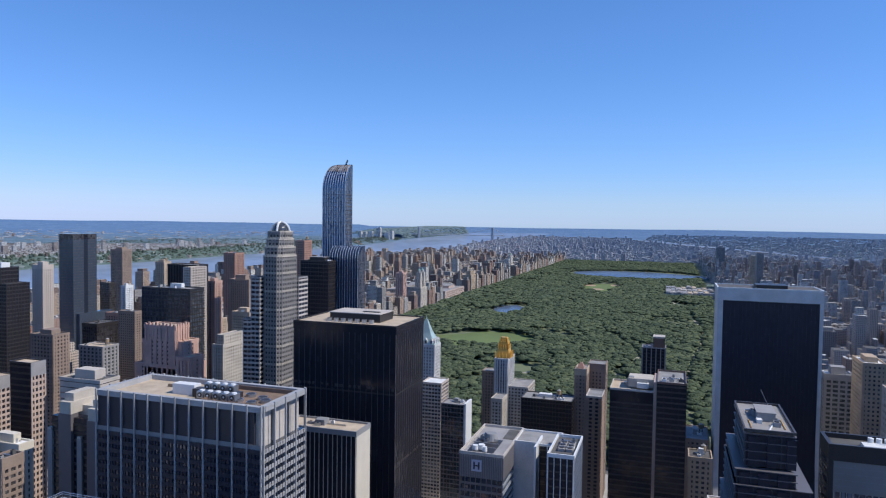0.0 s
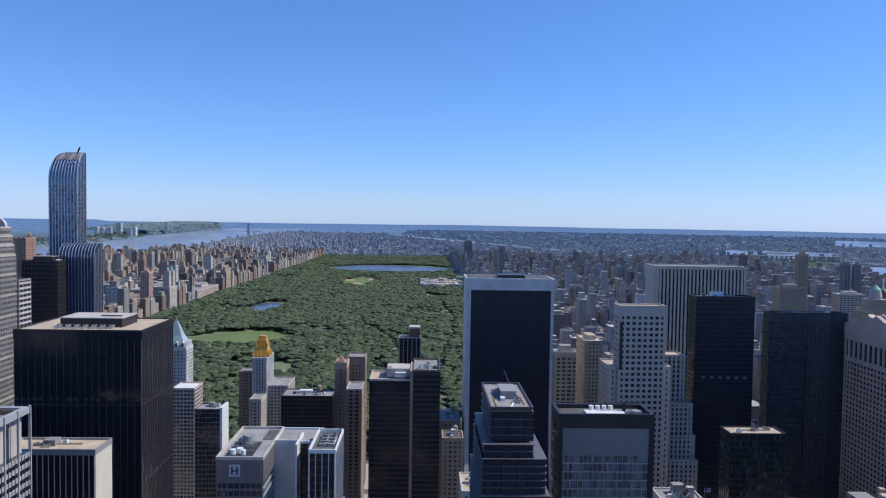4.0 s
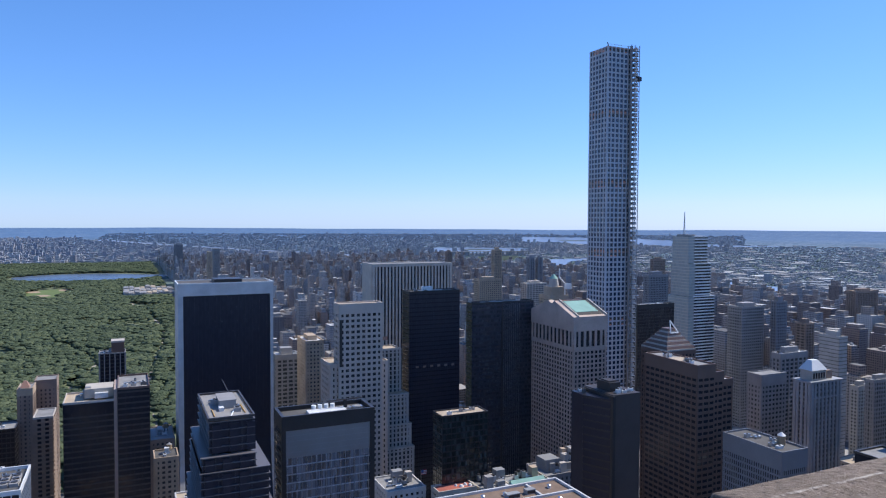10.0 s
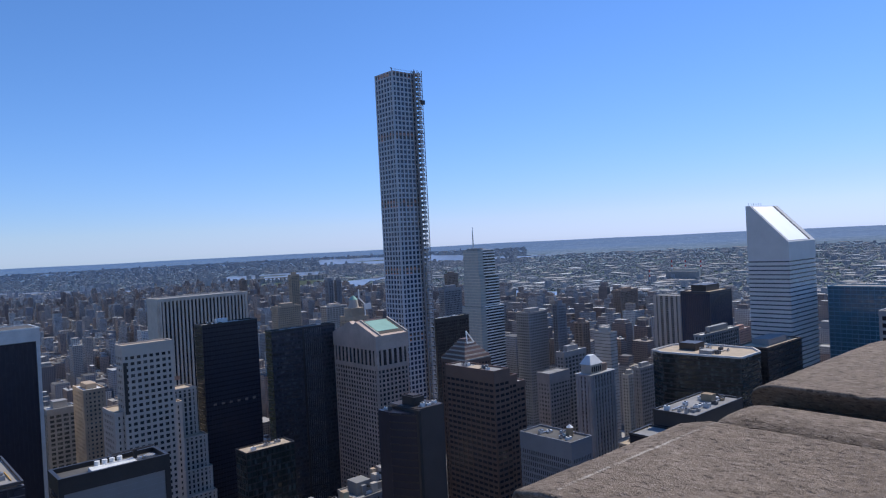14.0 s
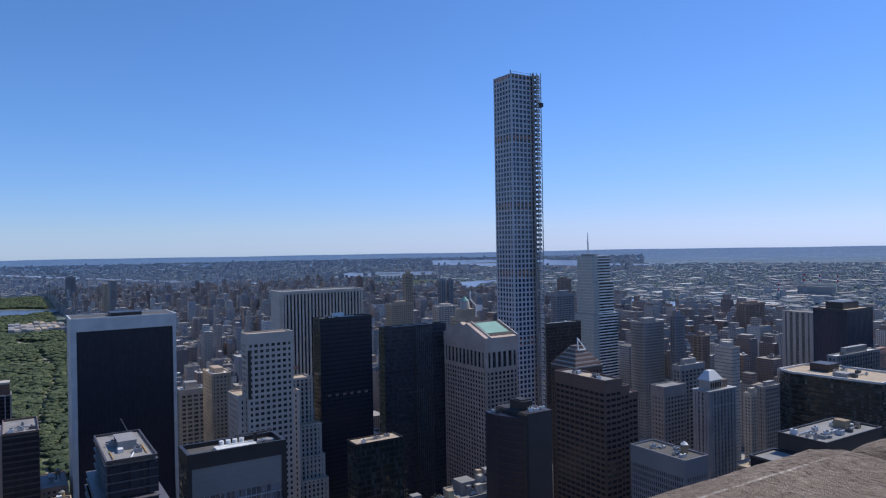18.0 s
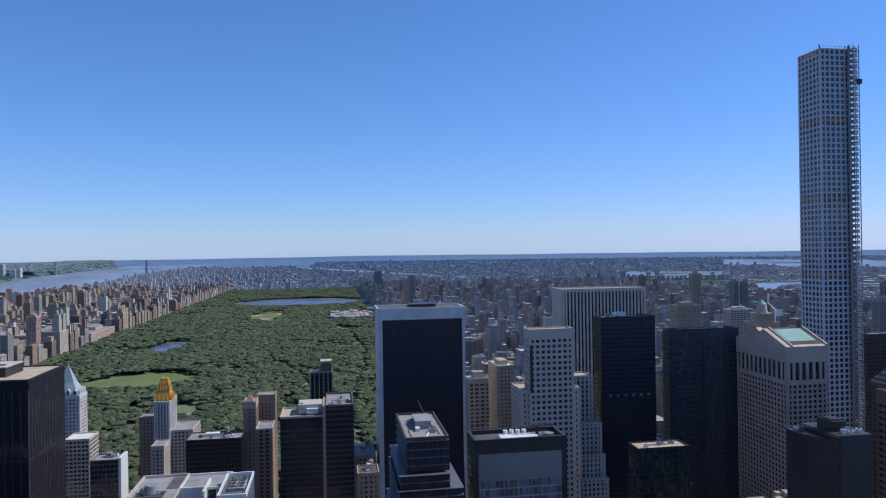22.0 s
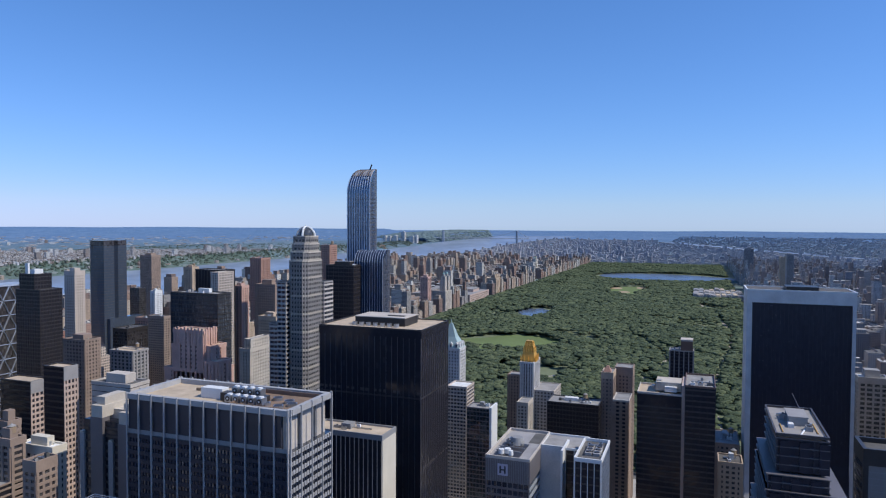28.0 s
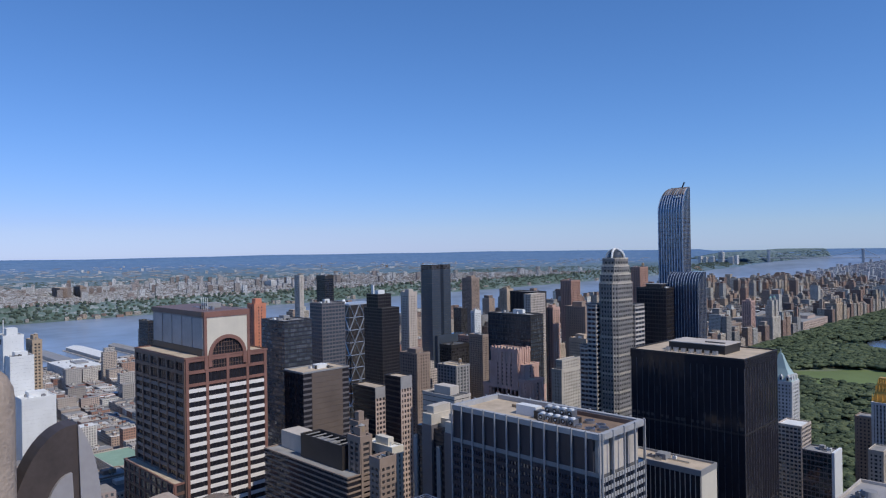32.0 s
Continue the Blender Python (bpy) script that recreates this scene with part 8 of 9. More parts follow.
# ---- second row of towers --------------------------------------------------------
SECOND = [
    ("grey apartment slab with a flat roof", "granite_grey", 708.6, 747.7, 640.0, 662.7, 155.4),
    ("dark slender tower with a red beacon", "blue_grey", 745.7, 764.8, 620.0, 628.0, 163.2),
    ("pale concrete office block with blank walls", "concrete", 656.0, 668.6, 470.0, 492.0, 146.4),
    ("brown brick block with a tan top", "brick_brown", 723.0, 736.8, 560.0, 573.4, 144.4),
    ("brown brick tower with a stepped crown", "brick_brown", 1185.5, 1247.0, 820.0, 838.3, 142.2),
    ("grey apartment tower far down the avenue", "mid_grey", 1551.9, 1589.3, 1000.0, 1019.2, 98.9),
    ("grey stone office block", "granite_grey", 536.2, 570.2, 440.0, 449.1, 143.5),
    ("blue-grey glass block", "blue_grey", 784.9, 825.5, 900.0, 913.4, 176.5),
    ("dark apartment tower above low roofs", "brick_brown", 970.2, 1000.7, 1100.0, 1109.0, 189.7),
    ("slender tan stepped tower", "brick_tan", 712.3, 731.3, 1300.0, 1309.9, 205.0),
    ("broad tan apartment block", "brick_tan", 521.3, 562.4, 1000.0, 1019.5, 169.1),
    ("slate apartment tower, one of a pair", "blue_grey", 925.8, 939.2, 1500.0, 1516.3, 176.7),
    ("slate apartment tower, one of a pair", "blue_grey", 949.3, 963.0, 1500.0, 1510.8, 175.3),
    ("pale stepped apartment block", "white_concrete", 610.8, 650.3, 1000.0, 1018.3, 159.8),
    ("banded dark office tower", "glass_dark", 542.0, 596.8, 640.0, 648.5, 165.9),
    ("tan brick block with a flat roof", "brick_tan", 139.6, 155.1, 590.0, 621.7, 157.7),
    ("grey block with stepped terraces", "granite_grey", 126.0, 147.6, 650.0, 668.6, 136.1),
    ("low grey block with roof plant", "mid_grey", 603.9, 675.1, 330.0, 338.0, 159.5),
    ("red brick block behind the banded tower", "brick_red", 851.0, 891.6, 420.0, 431.2, 127.7),
    ("small cream stepped block", "limestone", 629.0, 644.1, 430.0, 438.0, 107.1),
    ("grey slab with a pale top", "granite_grey", 606.2, 631.8, 400.0, 408.0, 121.3),
    ("dark apartment tower far up the avenue", "brick_brown", 1020.4, 1039.2, 2200.0, 2218.0, 162.2),
    ("lone dark tower far uptown", "blue_grey", 207.5, 243.4, 3500.0, 3583.0, 157.4),
    ("tan paired tower far uptown", "brick_tan", 263.7, 279.2, 2600.0, 2634.6, 156.5),
    ("dark tower beside a tan one", "mid_grey", 295.1, 316.5, 2700.0, 2750.0, 162.9),
    ("brown banded river tower", "brick_brown", -1182.2, -1150.0, 1236.0, 1263.9, 188.4),
    ("tan brick tower with a shoulder", "brick_tan", -776.8, -760.0, 904.8, 920.9, 189.9),
    ("red brick tower with a flat top", "brick_red", -824.9, -800.0, 1149.5, 1180.0, 193.0),
    ("pinkish apartment tower", "brick_pink", -574.2, -560.0, 761.7, 776.3, 178.3),
    ("brown apartment slab behind a tan tower", "brick_brown", -538.0, -508.0, 760.0, 775.0, 182.0),
    ("tan tower with a stepped crown", "brick_tan", -491.0, -467.0, 700.0, 716.0, 150.0),
    ("white and teal ribbed tower", "white_concrete", -716.2, -700.0, 627.5, 642.2, 202.0),
    ("brown tower with a tan gridded flank", "brick_brown", -546.0, -520.0, 476.1, 493.8, 153.5),
    ("white slab tower", "white_paint", -910.1, -900.0, 974.6, 992.5, 140.5),
    ("dark slab tower", "glass_dark", -919.8, -900.0, 937.6, 953.2, 148.6),
    ("low dark glass block", "glass_dark", -661.8, -640.0, 647.3, 680.9, 133.2),
    ("low green-grey classical block", "granite_grey", -591.0, -560.0, 573.8, 595.5, 123.9),
    ("red-brown brick block top", "brick_red", -534.5, -520.0, 921.5, 944.1, 228.2),
    ("orange brick tower at the park", "brick_pink", -768.3, -745.0, 1901.7, 1929.4, 106.9),
    ("brown brick block by the park", "brick_brown", -779.3, -745.0, 1777.4, 1835.9, 55.5),
    ("brown gridded block", "brick_brown", -341.4, -330.0, 255.3, 263.3, 148.0),
    ("cream low blank block with one wide window", "concrete", -368.0, -336.0, 342.0, 358.0, 157.0),
    ("brick apartment block", "brick_brown", -728.0, -700.0, 774.7, 788.0, 129.6),
    ("tan apartment tower", "brick_tan", -644.3, -640.0, 949.8, 959.3, 134.0),
    ("low brick block", "brick_red", -783.4, -760.0, 808.8, 824.7, 120.0),
    ("tall white blank tower with a mast", "white_paint", -785.2, -760.0, 166.0, 183.0, 183.9),
    ("broad white blank slab", "white_paint", -758.0, -740.0, 167.0, 186.6, 165.6),
    ("low white blank slab before it", "white_paint", -738.5, -715.0, 170.0, 198.0, 129.5),
    ("tan brick slab", "brick_tan", -822.9, -800.0, 200.9, 208.9, 173.1),
    ("tower half wrapped in orange netting", "orange_net", -653.8, -640.0, 361.9, 374.9, 206.4),
    ("blue glass block by the river", "glass_blue", -1032.9, -1000.0, 397.3, 405.3, 163.9),
    ("blue glass tower by the river", "glass_blue", -1025.6, -1000.0, 702.1, 720.0, 216.7),
    ("pale concrete river tower", "concrete", -1320.2, -1300.0, 845.8, 856.0, 207.8),
    ("brown gridded block", "brick_brown", -368.5, -360.0, 277.0, 285.0, 148.2),
    ("cream low roof with a white parapet", "cream_wall", -341.9, -318.0, 269.7, 277.7, 140.9),
    ("half-built block in netting", "brick_brown", -298.2, -290.0, 237.1, 248.3, 147.1),
    ("brown far-shore tower", "brick_brown", -3722.8, -3600.0, 1021.2, 1052.9, 105.5),
    ("brown far-shore tower", "brick_brown", -3700.1, -3600.0, 1110.2, 1138.1, 106.4),
    # white stone on these far towers stands in for the haze that lightens them
    ("pale far-shore tower", "white_stone", -4124.8, -4079.5, 8800.0, 8860.0, 113.8),
    ("pale far-shore tower", "white_stone", -3969.1, -3910.6, 8800.0, 8860.0, 112.0),
    ("pale far-shore tower", "white_stone", -3851.9, -3793.3, 8800.0, 8860.0, 165.0),
    ("pale far-shore tower", "white_stone", -3728.2, -3662.9, 8800.0, 8860.0, 105.0),
    ("pale far-shore tower", "white_stone", -3649.8, -3610.6, 8800.0, 8860.0, 120.0),
    ("pale far-shore tower", "white_stone", -4047.1, -4008.2, 8800.0, 8860.0, 101.9),
    ("pale far-shore tower", "white_stone", -3676.2, -3600.0, 2148.2, 2193.4, 88.0),
]


def piped_tower():
    th = tower("apartment_tower", "tan stepped tower with a kinked white roof pipe", 421, 445, 640, 662, 181, "glass_dark", "brick_tan", bay=3.2, pw=1.7, pd=0.3, fl=3.4, sh=1.7, sd=0.2, top=4, par=1, cat="apartment tower")
    part("cupola_base", Geo().box(424.5, 643, 180, 440.5, 658, 190), M["brick_tan"], th)
    part("cupola", Geo().cyl(432, 650, 190, 199, 6.0, 14, 4.6), M["concrete"], th)
    part("cupola_roof", Geo().cyl(432, 650, 199, 203.5, 4.8, 14, 1.0), M["copper_green"], th)
    g = Geo()
    for a, b in (((433.4, 641, 210.6), (433.4, 641, 201)), ((433.4, 641, 201), (440.8, 641, 194)), ((440.8, 641, 194), (440.8, 641, 180))):
        g.rod(a, b, 0.7)
    part("roof_pipe", g, M["white_paint"], th, "kinked white pipe")
    part("roof_panel", Geo().box(447, 650, 186.5, 456, 651, 193), M["white_paint"], th)
    part("panel_post", Geo().box(451, 650.1, 170, 452, 650.9, 186.6), M["mid_grey"], th)


piped_tower()


def second_tower(label, mt, x0, x1, y0, y1, h):
    d = math.hypot((x0 + x1) / 2, (y0 + y1) / 2)
    k, foot = 1.0, 0.0
    if d > 2400:
        fx, fy, fz = far((x0 + x1) / 2, (y0 + y1) / 2, 0.0)
        k = math.hypot(fx, fy) / d
        x0, x1, y0, y1, h, foot = x0 * k, x1 * k, y0 * k, y1 * k, EYE[2] - (EYE[2] - h) * k, float(fz) - 2
    glassy = mt.startswith("glass")
    wall = "black_metal" if glassy else mt
    cat = "office tower" if glassy or mt in ("concrete", "granite_grey", "mid_grey", "blue_grey") else "apartment tower"
    nm = "office_tower" if cat == "office tower" else "apartment_tower"
    blank = "blank" in label
    # vertical strips, plain bands or a grid of windows
    style = 2 if blank or glassy else int(x0 * 7 + y0 * 3) % 3
    if len(label.split()) < 5:
        label += " rising over lower roofs"
    th = tower(nm, label, x0, x1, y0, y1, h, mt if glassy else ("glass_grey" if d > 520 and mt != "brick_brown" else "glass_dark"), wall, bay=0 if blank else rng.uniform(2.8, 3.8) * (1.5 if style == 0 else 1.0) * k, pw=(0.4 if glassy else rng.uniform(1.3, 2.1)) * k, pd=(0.6 if style == 0 else 0.3) * k,
               fl=(3.3 if cat[0] == "a" else 3.8) * k, sh=(3.25 if blank else (0.9 if glassy else rng.uniform(1.4, 1.9))) * k, sd=(0.12 if style == 0 else 0.45 if style == 1 else 0.2) * k, top=rng.uniform(2, 6) * k, par=1.1 * k,
               roof_m=rng.choice(("roof_grey", "roof_tan", "roof_dark", "roof_white")), z0=foot, cat=cat)
    w, dp = x1 - x0, y1 - y0
    if not glassy and rng.random() < 0.7 and w > 8:
        part("roof_house", Geo().box(x0 + w * 0.25, y0 + dp * 0.25, h - 1.1 * k, x1 - w * 0.25, y1 - dp * 0.2, h + rng.uniform(3, 6) * k), M[wall], th)
    if k == 1.0:
        clutter(th, x0 + 1, x1 - 1, y0 + 1, y1 - 1, h - 1.0, 2, tank=not glassy and rng.random() < 0.5 and not blank, big=False)
    if "wide window" in label:
        part("wide_window", Geo().box(x1 - 0.1, y0 + 4, h - 7.5, x1 + 0.5, y1 - 4, h - 4.5), M["glass_black"], th)
    if "beacon" in label:
        part("beacon", Geo().cyl((x0 + x1) / 2, (y0 + y1) / 2, h, h + 6, 1.6, 8), M["orange_net"], th)
    if "mast" in label:
        part("mast", Geo().rod(((x0 + x1) / 2, y0 + 3, h), ((x0 + x1) / 2, y0 + 3, h + 14), 0.4), M["white_paint"], th)
        g = Geo().box(x0 + 4, y0 - 0.35, h - 9, x1 - 6, y0 - 0.2, h - 4)
        part("dark_opening", g, M["black_metal"], th)
    return th


for row in SECOND:
    second_tower(*row)

# ---- landmarks along the park ---------------------------------------------------------
def twin_house(label, y0, y1, h, ht, mt, turrets=2, cap="copper_green"):
    """Park-front apartment house with two or three towers above its base."""
    x0, x1 = -762.0, -711.0
    th = tower("apartment_house", label, x0, x1, y0, y1, h, "glass_dark", mt, bay=3.6, pw=2.0, pd=0.3, fl=3.5, sh=1.9, sd=0.2, top=4, par=1.2, roof_m="roof_tan", cat="apartment house")
    n = turrets
    for k in range(n):
        yc = y0 + (y1 - y0) * (k + 0.5) / n
        for r, z0, z1 in ((8.5, h - 1, h + (ht - h) * 0.7), (6.6, h + (ht - h) * 0.7 - 0.5, ht)):
            tower("turret", "", x1 - 4 - 2 * r, x1 - 4, yc - r, yc + r, z1, "glass_dark", mt, bay=3.4, pw=2.0, pd=0.3, fl=3.5, sh=1.9, sd=0.2, top=2.5, par=1.0, z0=z0, th=th, roof_m="roof_grey")
        c = part("cupola", Geo().cyl(x1 - 11, yc, ht - 1, ht + 7, 3.6, 12), M["limestone"], th)
        part("cupola_roof", Geo().cyl(x1 - 11, yc, ht + 7, ht + 12, 3.9, 12, 0.3), M[cap], c)
    return th


twin_house("twin-towered limestone apartment house facing the park", 1962, 2020, 60, 104, "limestone")
twin_house("tan apartment house with three roof turrets", 2520, 2585, 60, 74, "brick_tan", 3, "roof_tan")
twin_house("twin-towered cream apartment house far up the park", 3210, 3268, 62, 100, "cream_wall")
twin_house("twin-towered brown brick apartment house near the circle", 985, 1040, 58, 92, "brick_tan", 2, "roof_tan")
th = tower("museum", "broad low pink stone museum west of the park", -930, -716, 2215, 2440, 25, "glass_dark", "granite_pink", bay=7, pw=4, pd=0.5, fl=6, sh=3, sd=0.3, top=5, par=1.5, roof_m="roof_grey", cat="museum")
for a, b, c, d, h in ((-880, -800, 2240, 2300, 34), (-790, -740, 2330, 2400, 33), (-900, -840, 2350, 2420, 31)):
    part("wing", Geo().box(a, c, 23, b, d, h), M["granite_pink"], th)
    part("wing_roof", Geo().wall_prism([(c - 1, h), (d + 1, h), ((c + d) / 2, h + 6)], "x", a - 1, b + 1), M["roof_grey"], th)

# ---- low roofs below the deck ------------------------------------------------------
def low_roof(label, x0, x1, y0, y1, h, mt, roof, n, tank=True, rim=None, group=""):
    th = tower("commercial_building", label, x0, x1, y0, y1, h, "glass_dark", mt, bay=3.6, pw=1.9, pd=0.4, fl=3.7, sh=1.8, sd=0.25, top=3, par=1.1, par_m=rim or mt, roof_m=roof, cat="building", group=group)
    if n:
        clutter(th, x0 + 1.5, x1 - 1.5, y0 + 1.5, y1 - 1.5, h - 1.0, n, tank=tank)
    return th


th = low_roof("stone office block with a pale rim and rooftop plant", 100, 158, 205, 235, 156, "limestone", "roof_brown", 0, rim="white_stone", tank=False)
for a, b, c, d in ((100.5, 157.5, 221.5, 222.3), (126.0, 126.8, 206, 221.5), (143.0, 143.8, 222.3, 234)):
    part("roof_curb", Geo().box(a, c, 155, b, d, 155.9), M["white_stone"], th)
for a, b in ((106, 210), (111, 226), (118, 213), (131, 229), (137, 211), (148, 217), (151, 229), (122, 230)):
    v = part("roof_vent", Geo().cyl(a, b, 155, 156.1, 0.7, 12), M["white_paint"], th)
    part("vent_cap", Geo().cyl(a, b, 156.1, 156.45, 0.95, 12, 0.3), M["steel"], v)
for a, b, c in ((130, 225, 5.5), (139, 226, 4.0), (104, 215, 3.5)):
    u = part("air_unit", Geo().box(a, b, 155, a + c, b + 2.6, 156.8), M["mid_grey"], th)
    part("louvre", Geo().box(a + 0.3, b - 0.05, 155.4, a + c - 0.3, b + 0.02, 156.5), M["black_metal"], u)
for k in range(5):
    part("skylight", Geo().box(146 + k * 2.1, 208, 155, 147.5 + k * 2.1, 213, 155.7), M["roof_white"], th)
th = low_roof("stone office block with a cream roof and railed edge", -222, -170, 165, 207, 150, "limestone", "cream_wall", 0, rim="pier_grey", tank=False)
g = Geo()
for a, b in (((-222, 207), (-170, 207)), ((-222, 207), (-222, 165))):
    for z in (151.4, 152.2):
        g.rod((*a, z), (*b, z), 0.12)
    n = 14
    for i in range(n + 1):
        x, y = a[0] + (b[0] - a[0]) * i / n, a[1] + (b[1] - a[1]) * i / n
        g.rod((x, y, 150), (x, y, 152.2), 0.1, 4)
part("railing", g, M["steel"], th)
th = low_roof("stone block with a red tarred roof and white domes", 178, 204, 394, 406, 90, "limestone", "red_cloth_roof", 0, tank=False)
for a, b, c in ((196, 399, 1.8), (199.5, 401, 1.4), (202, 398.5, 1.6), (193, 401.5, 1.1)):
    part("roof_dome", Geo().cyl(a, b, 89, 90.2, c, 14, c * 0.5), M["white_paint"], th)
th = low_roof("stone block crowded with tanks and ducts", 206, 225, 382, 412, 89, "limestone", "roof_grey", 0)
plant_roof(th, 207, 224, 384, 410, 88, 3, 18)
th = low_roof("slate-coloured block with a white-lidded water tank", 210, 231, 428, 442, 90, "slate_panel", "roof_dark", 0, tank=False)
water_tank(th, 217, 432, 89, 2.6)
clutter(th, 220, 230, 430, 440, 89, 4, big=False)
th = low_roof("stone block with a narrow green copper roof", 227, 256, 384, 404, 89, "limestone", "roof_grey", 0)
part("copper_roof", Geo().wall_prism([(387, 88), (394, 88), (390.5, 91)], "x", 227.5, 253), M["copper_green"], th, "pale green copper roof")
plant_roof(th, 228, 255, 395, 403, 88, 4, 8)
th = low_roof("grey stone block crowded with roof plant", 262, 298, 400, 426, 86, "granite_grey", "roof_grey", 0)
part("plant_house", Geo().box(266, 408, 85, 278, 420, 93.5), M["mid_grey"], th)
part("plant_house", Geo().box(279, 404, 85, 294, 416, 91), M["mid_stone"], th)
plant_roof(th, 263, 297, 401, 408, 85, 5, 12)
plant_roof(th, 280, 293, 405, 415, 91, 8, 8)
th = low_roof("pale stepped stone block with a flagpole", 150, 176, 412, 440, 88, "white_stone", "roof_grey", 0)
plant_roof(th, 151, 173, 414, 438, 87, 6, 12)
pole = part("flagpole", Geo().rod((174.6, 416, 87), (174.6, 416, 97.5), 0.14), M["steel"], th)
for k in range(7):
    part("flag_stripe", Geo().box(174.8, 415.97, 94.0 + k * 0.46, 178.6, 416.03, 94.45 + k * 0.46), M["red_cloth" if k % 2 == 0 else "white_paint"], pole)
part("flag_corner", Geo().box(174.8, 415.95, 95.4, 176.4, 415.968, 97.2), M["blue_sheet"], pole)
th = low_roof("ornate pale stone block with a balustrade", 24.5, 36.5, 400, 430, 101, "white_stone", "roof_tan", 3, tank=True)
low_roof("brick apartment block beside the park slab", 17, 33, 540, 560, 88, "brick_tan", "roof_dark", 3)
low_roof("narrow brick block with terraces", 16, 34, 600, 640, 84, "brick_brown", "roof_grey", 2)


th = low_roof("wide low depot with a pale green roof", -903, -828, 288, 332, 17, "concrete", "roof_green", 0, tank=False)
th = low_roof("white river terminal with stepped roofs", -1690, -1560, 452, 525, 26, "white_stone", "roof_white", 8, tank=False)


def midtown_houses():
    """The smaller houses between the towers, each on its plot."""
    r = random.Random(31)
    mats = ("brick_red", "brick_brown", "brick_tan", "limestone", "concrete", "granite_grey", "white_stone")
    words = {"brick_red": "red brick", "brick_brown": "brown brick", "brick_tan": "tan brick", "limestone": "limestone", "concrete": "pale concrete", "granite_grey": "grey stone", "white_stone": "white stone"}
    n_made = 0
    for n, x0, x1, y0, y1 in blockfaces(52, 59, 4, 11):
        for a, b, c, d in lots(x0, x1, y0, y1, r, (24, 46)):
            if not clear_of_heroes(a, b, c, d, 2) or n_made > 150:
                continue
            m = r.choice(mats)
            h = r.uniform(24, 62) if n < 58 else r.uniform(40, 74)
            roof = r.choice(("roof_grey", "roof_tan", "roof_dark", "roof_dark", "roof_white"))
            th = tower("city_house", words[m] + " house with rows of windows and a flat roof", a, b, c, d, h, "glass_dark", m, bay=3.4, pw=1.8, pd=0.3, fl=3.5, sh=1.8, sd=0.2, top=2.5, par=1.0, roof_m=roof, cat="house", group="midtown houses")
            FOOT.pop()
            w, dp = b - a, d - c
            part("roof_house", Geo().box(a + w * 0.3, c + dp * 0.3, h - 1, a + w * r.uniform(0.5, 0.7), c + dp * 0.7, h + r.uniform(2, 4.5)), M[m], th)
            if r.random() < 0.5:
                water_tank(th, a + w * 0.8, c + dp * 0.5, h - 1)
            n_made += 1


midtown_houses()


def below_deck():
    """Unseen blocks added round the foot of the tower, for the window glass of the towers before it to mirror."""
    r = random.Random(77)
    rows = []
    for n, x0, x1, y0, y1 in blockfaces(44, 52, 3, 12):
        for a, b, c, d in lots(x0, x1, y0, y1, r, (22, 50)):
            if (a < 68 and b > -12 and d > -30 and c < 10) or not clear_of_heroes(a, b, c, d, 2):
                continue
            cx, cy, w, dp = (a + b) / 2, (c + d) / 2, b - a, d - c
            h = r.choice((r.uniform(25, 50), r.uniform(45, 80), r.uniform(70, 105)))
            rows.append((cx, cy, w, dp, 0, h, 0))
            rows.append((cx, cy, w * 0.6, dp * 0.6, h - 0.5, h + r.uniform(4, 14), 0))
            for _ in range(3):
                rows.append((cx + r.uniform(-0.4, 0.4) * w, cy + r.uniform(-0.4, 0.4) * dp, r.uniform(2, 5), r.uniform(2, 5), h - 0.2, h + r.uniform(2, 4), 0))
    blocks_mesh("blocks_below", rows, M["city_cool"], "unseen office blocks round the foot of the tower, added for reflections")


below_deck()

# pavements: a raised slab under each block, with a kerb step
def pavements():
    rows = []
    for n, x0, x1, y0, y1 in blockfaces(48, 60, 3, 12):
        if y0 < 30 and -60 < x0 < 60:
            continue
        rows.append((x0 - 5, x1 + 5, y0 - 3.5, y1 + 3.5))
    g = Geo()
    for a, b, c, d in rows:
        if d > PARK[2] and a > PARK[0] - 20 and b < PARK[1] + 20:
            continue
        g.box(a, c, 0.02, b, d, 0.17)
    me = g.mesh("pavement")
    me.materials.append(M["pavement"])
    tagged(new("pavement", me), "pale concrete pavement slabs with kerbs", "pavement", "", "structure")


pavements()

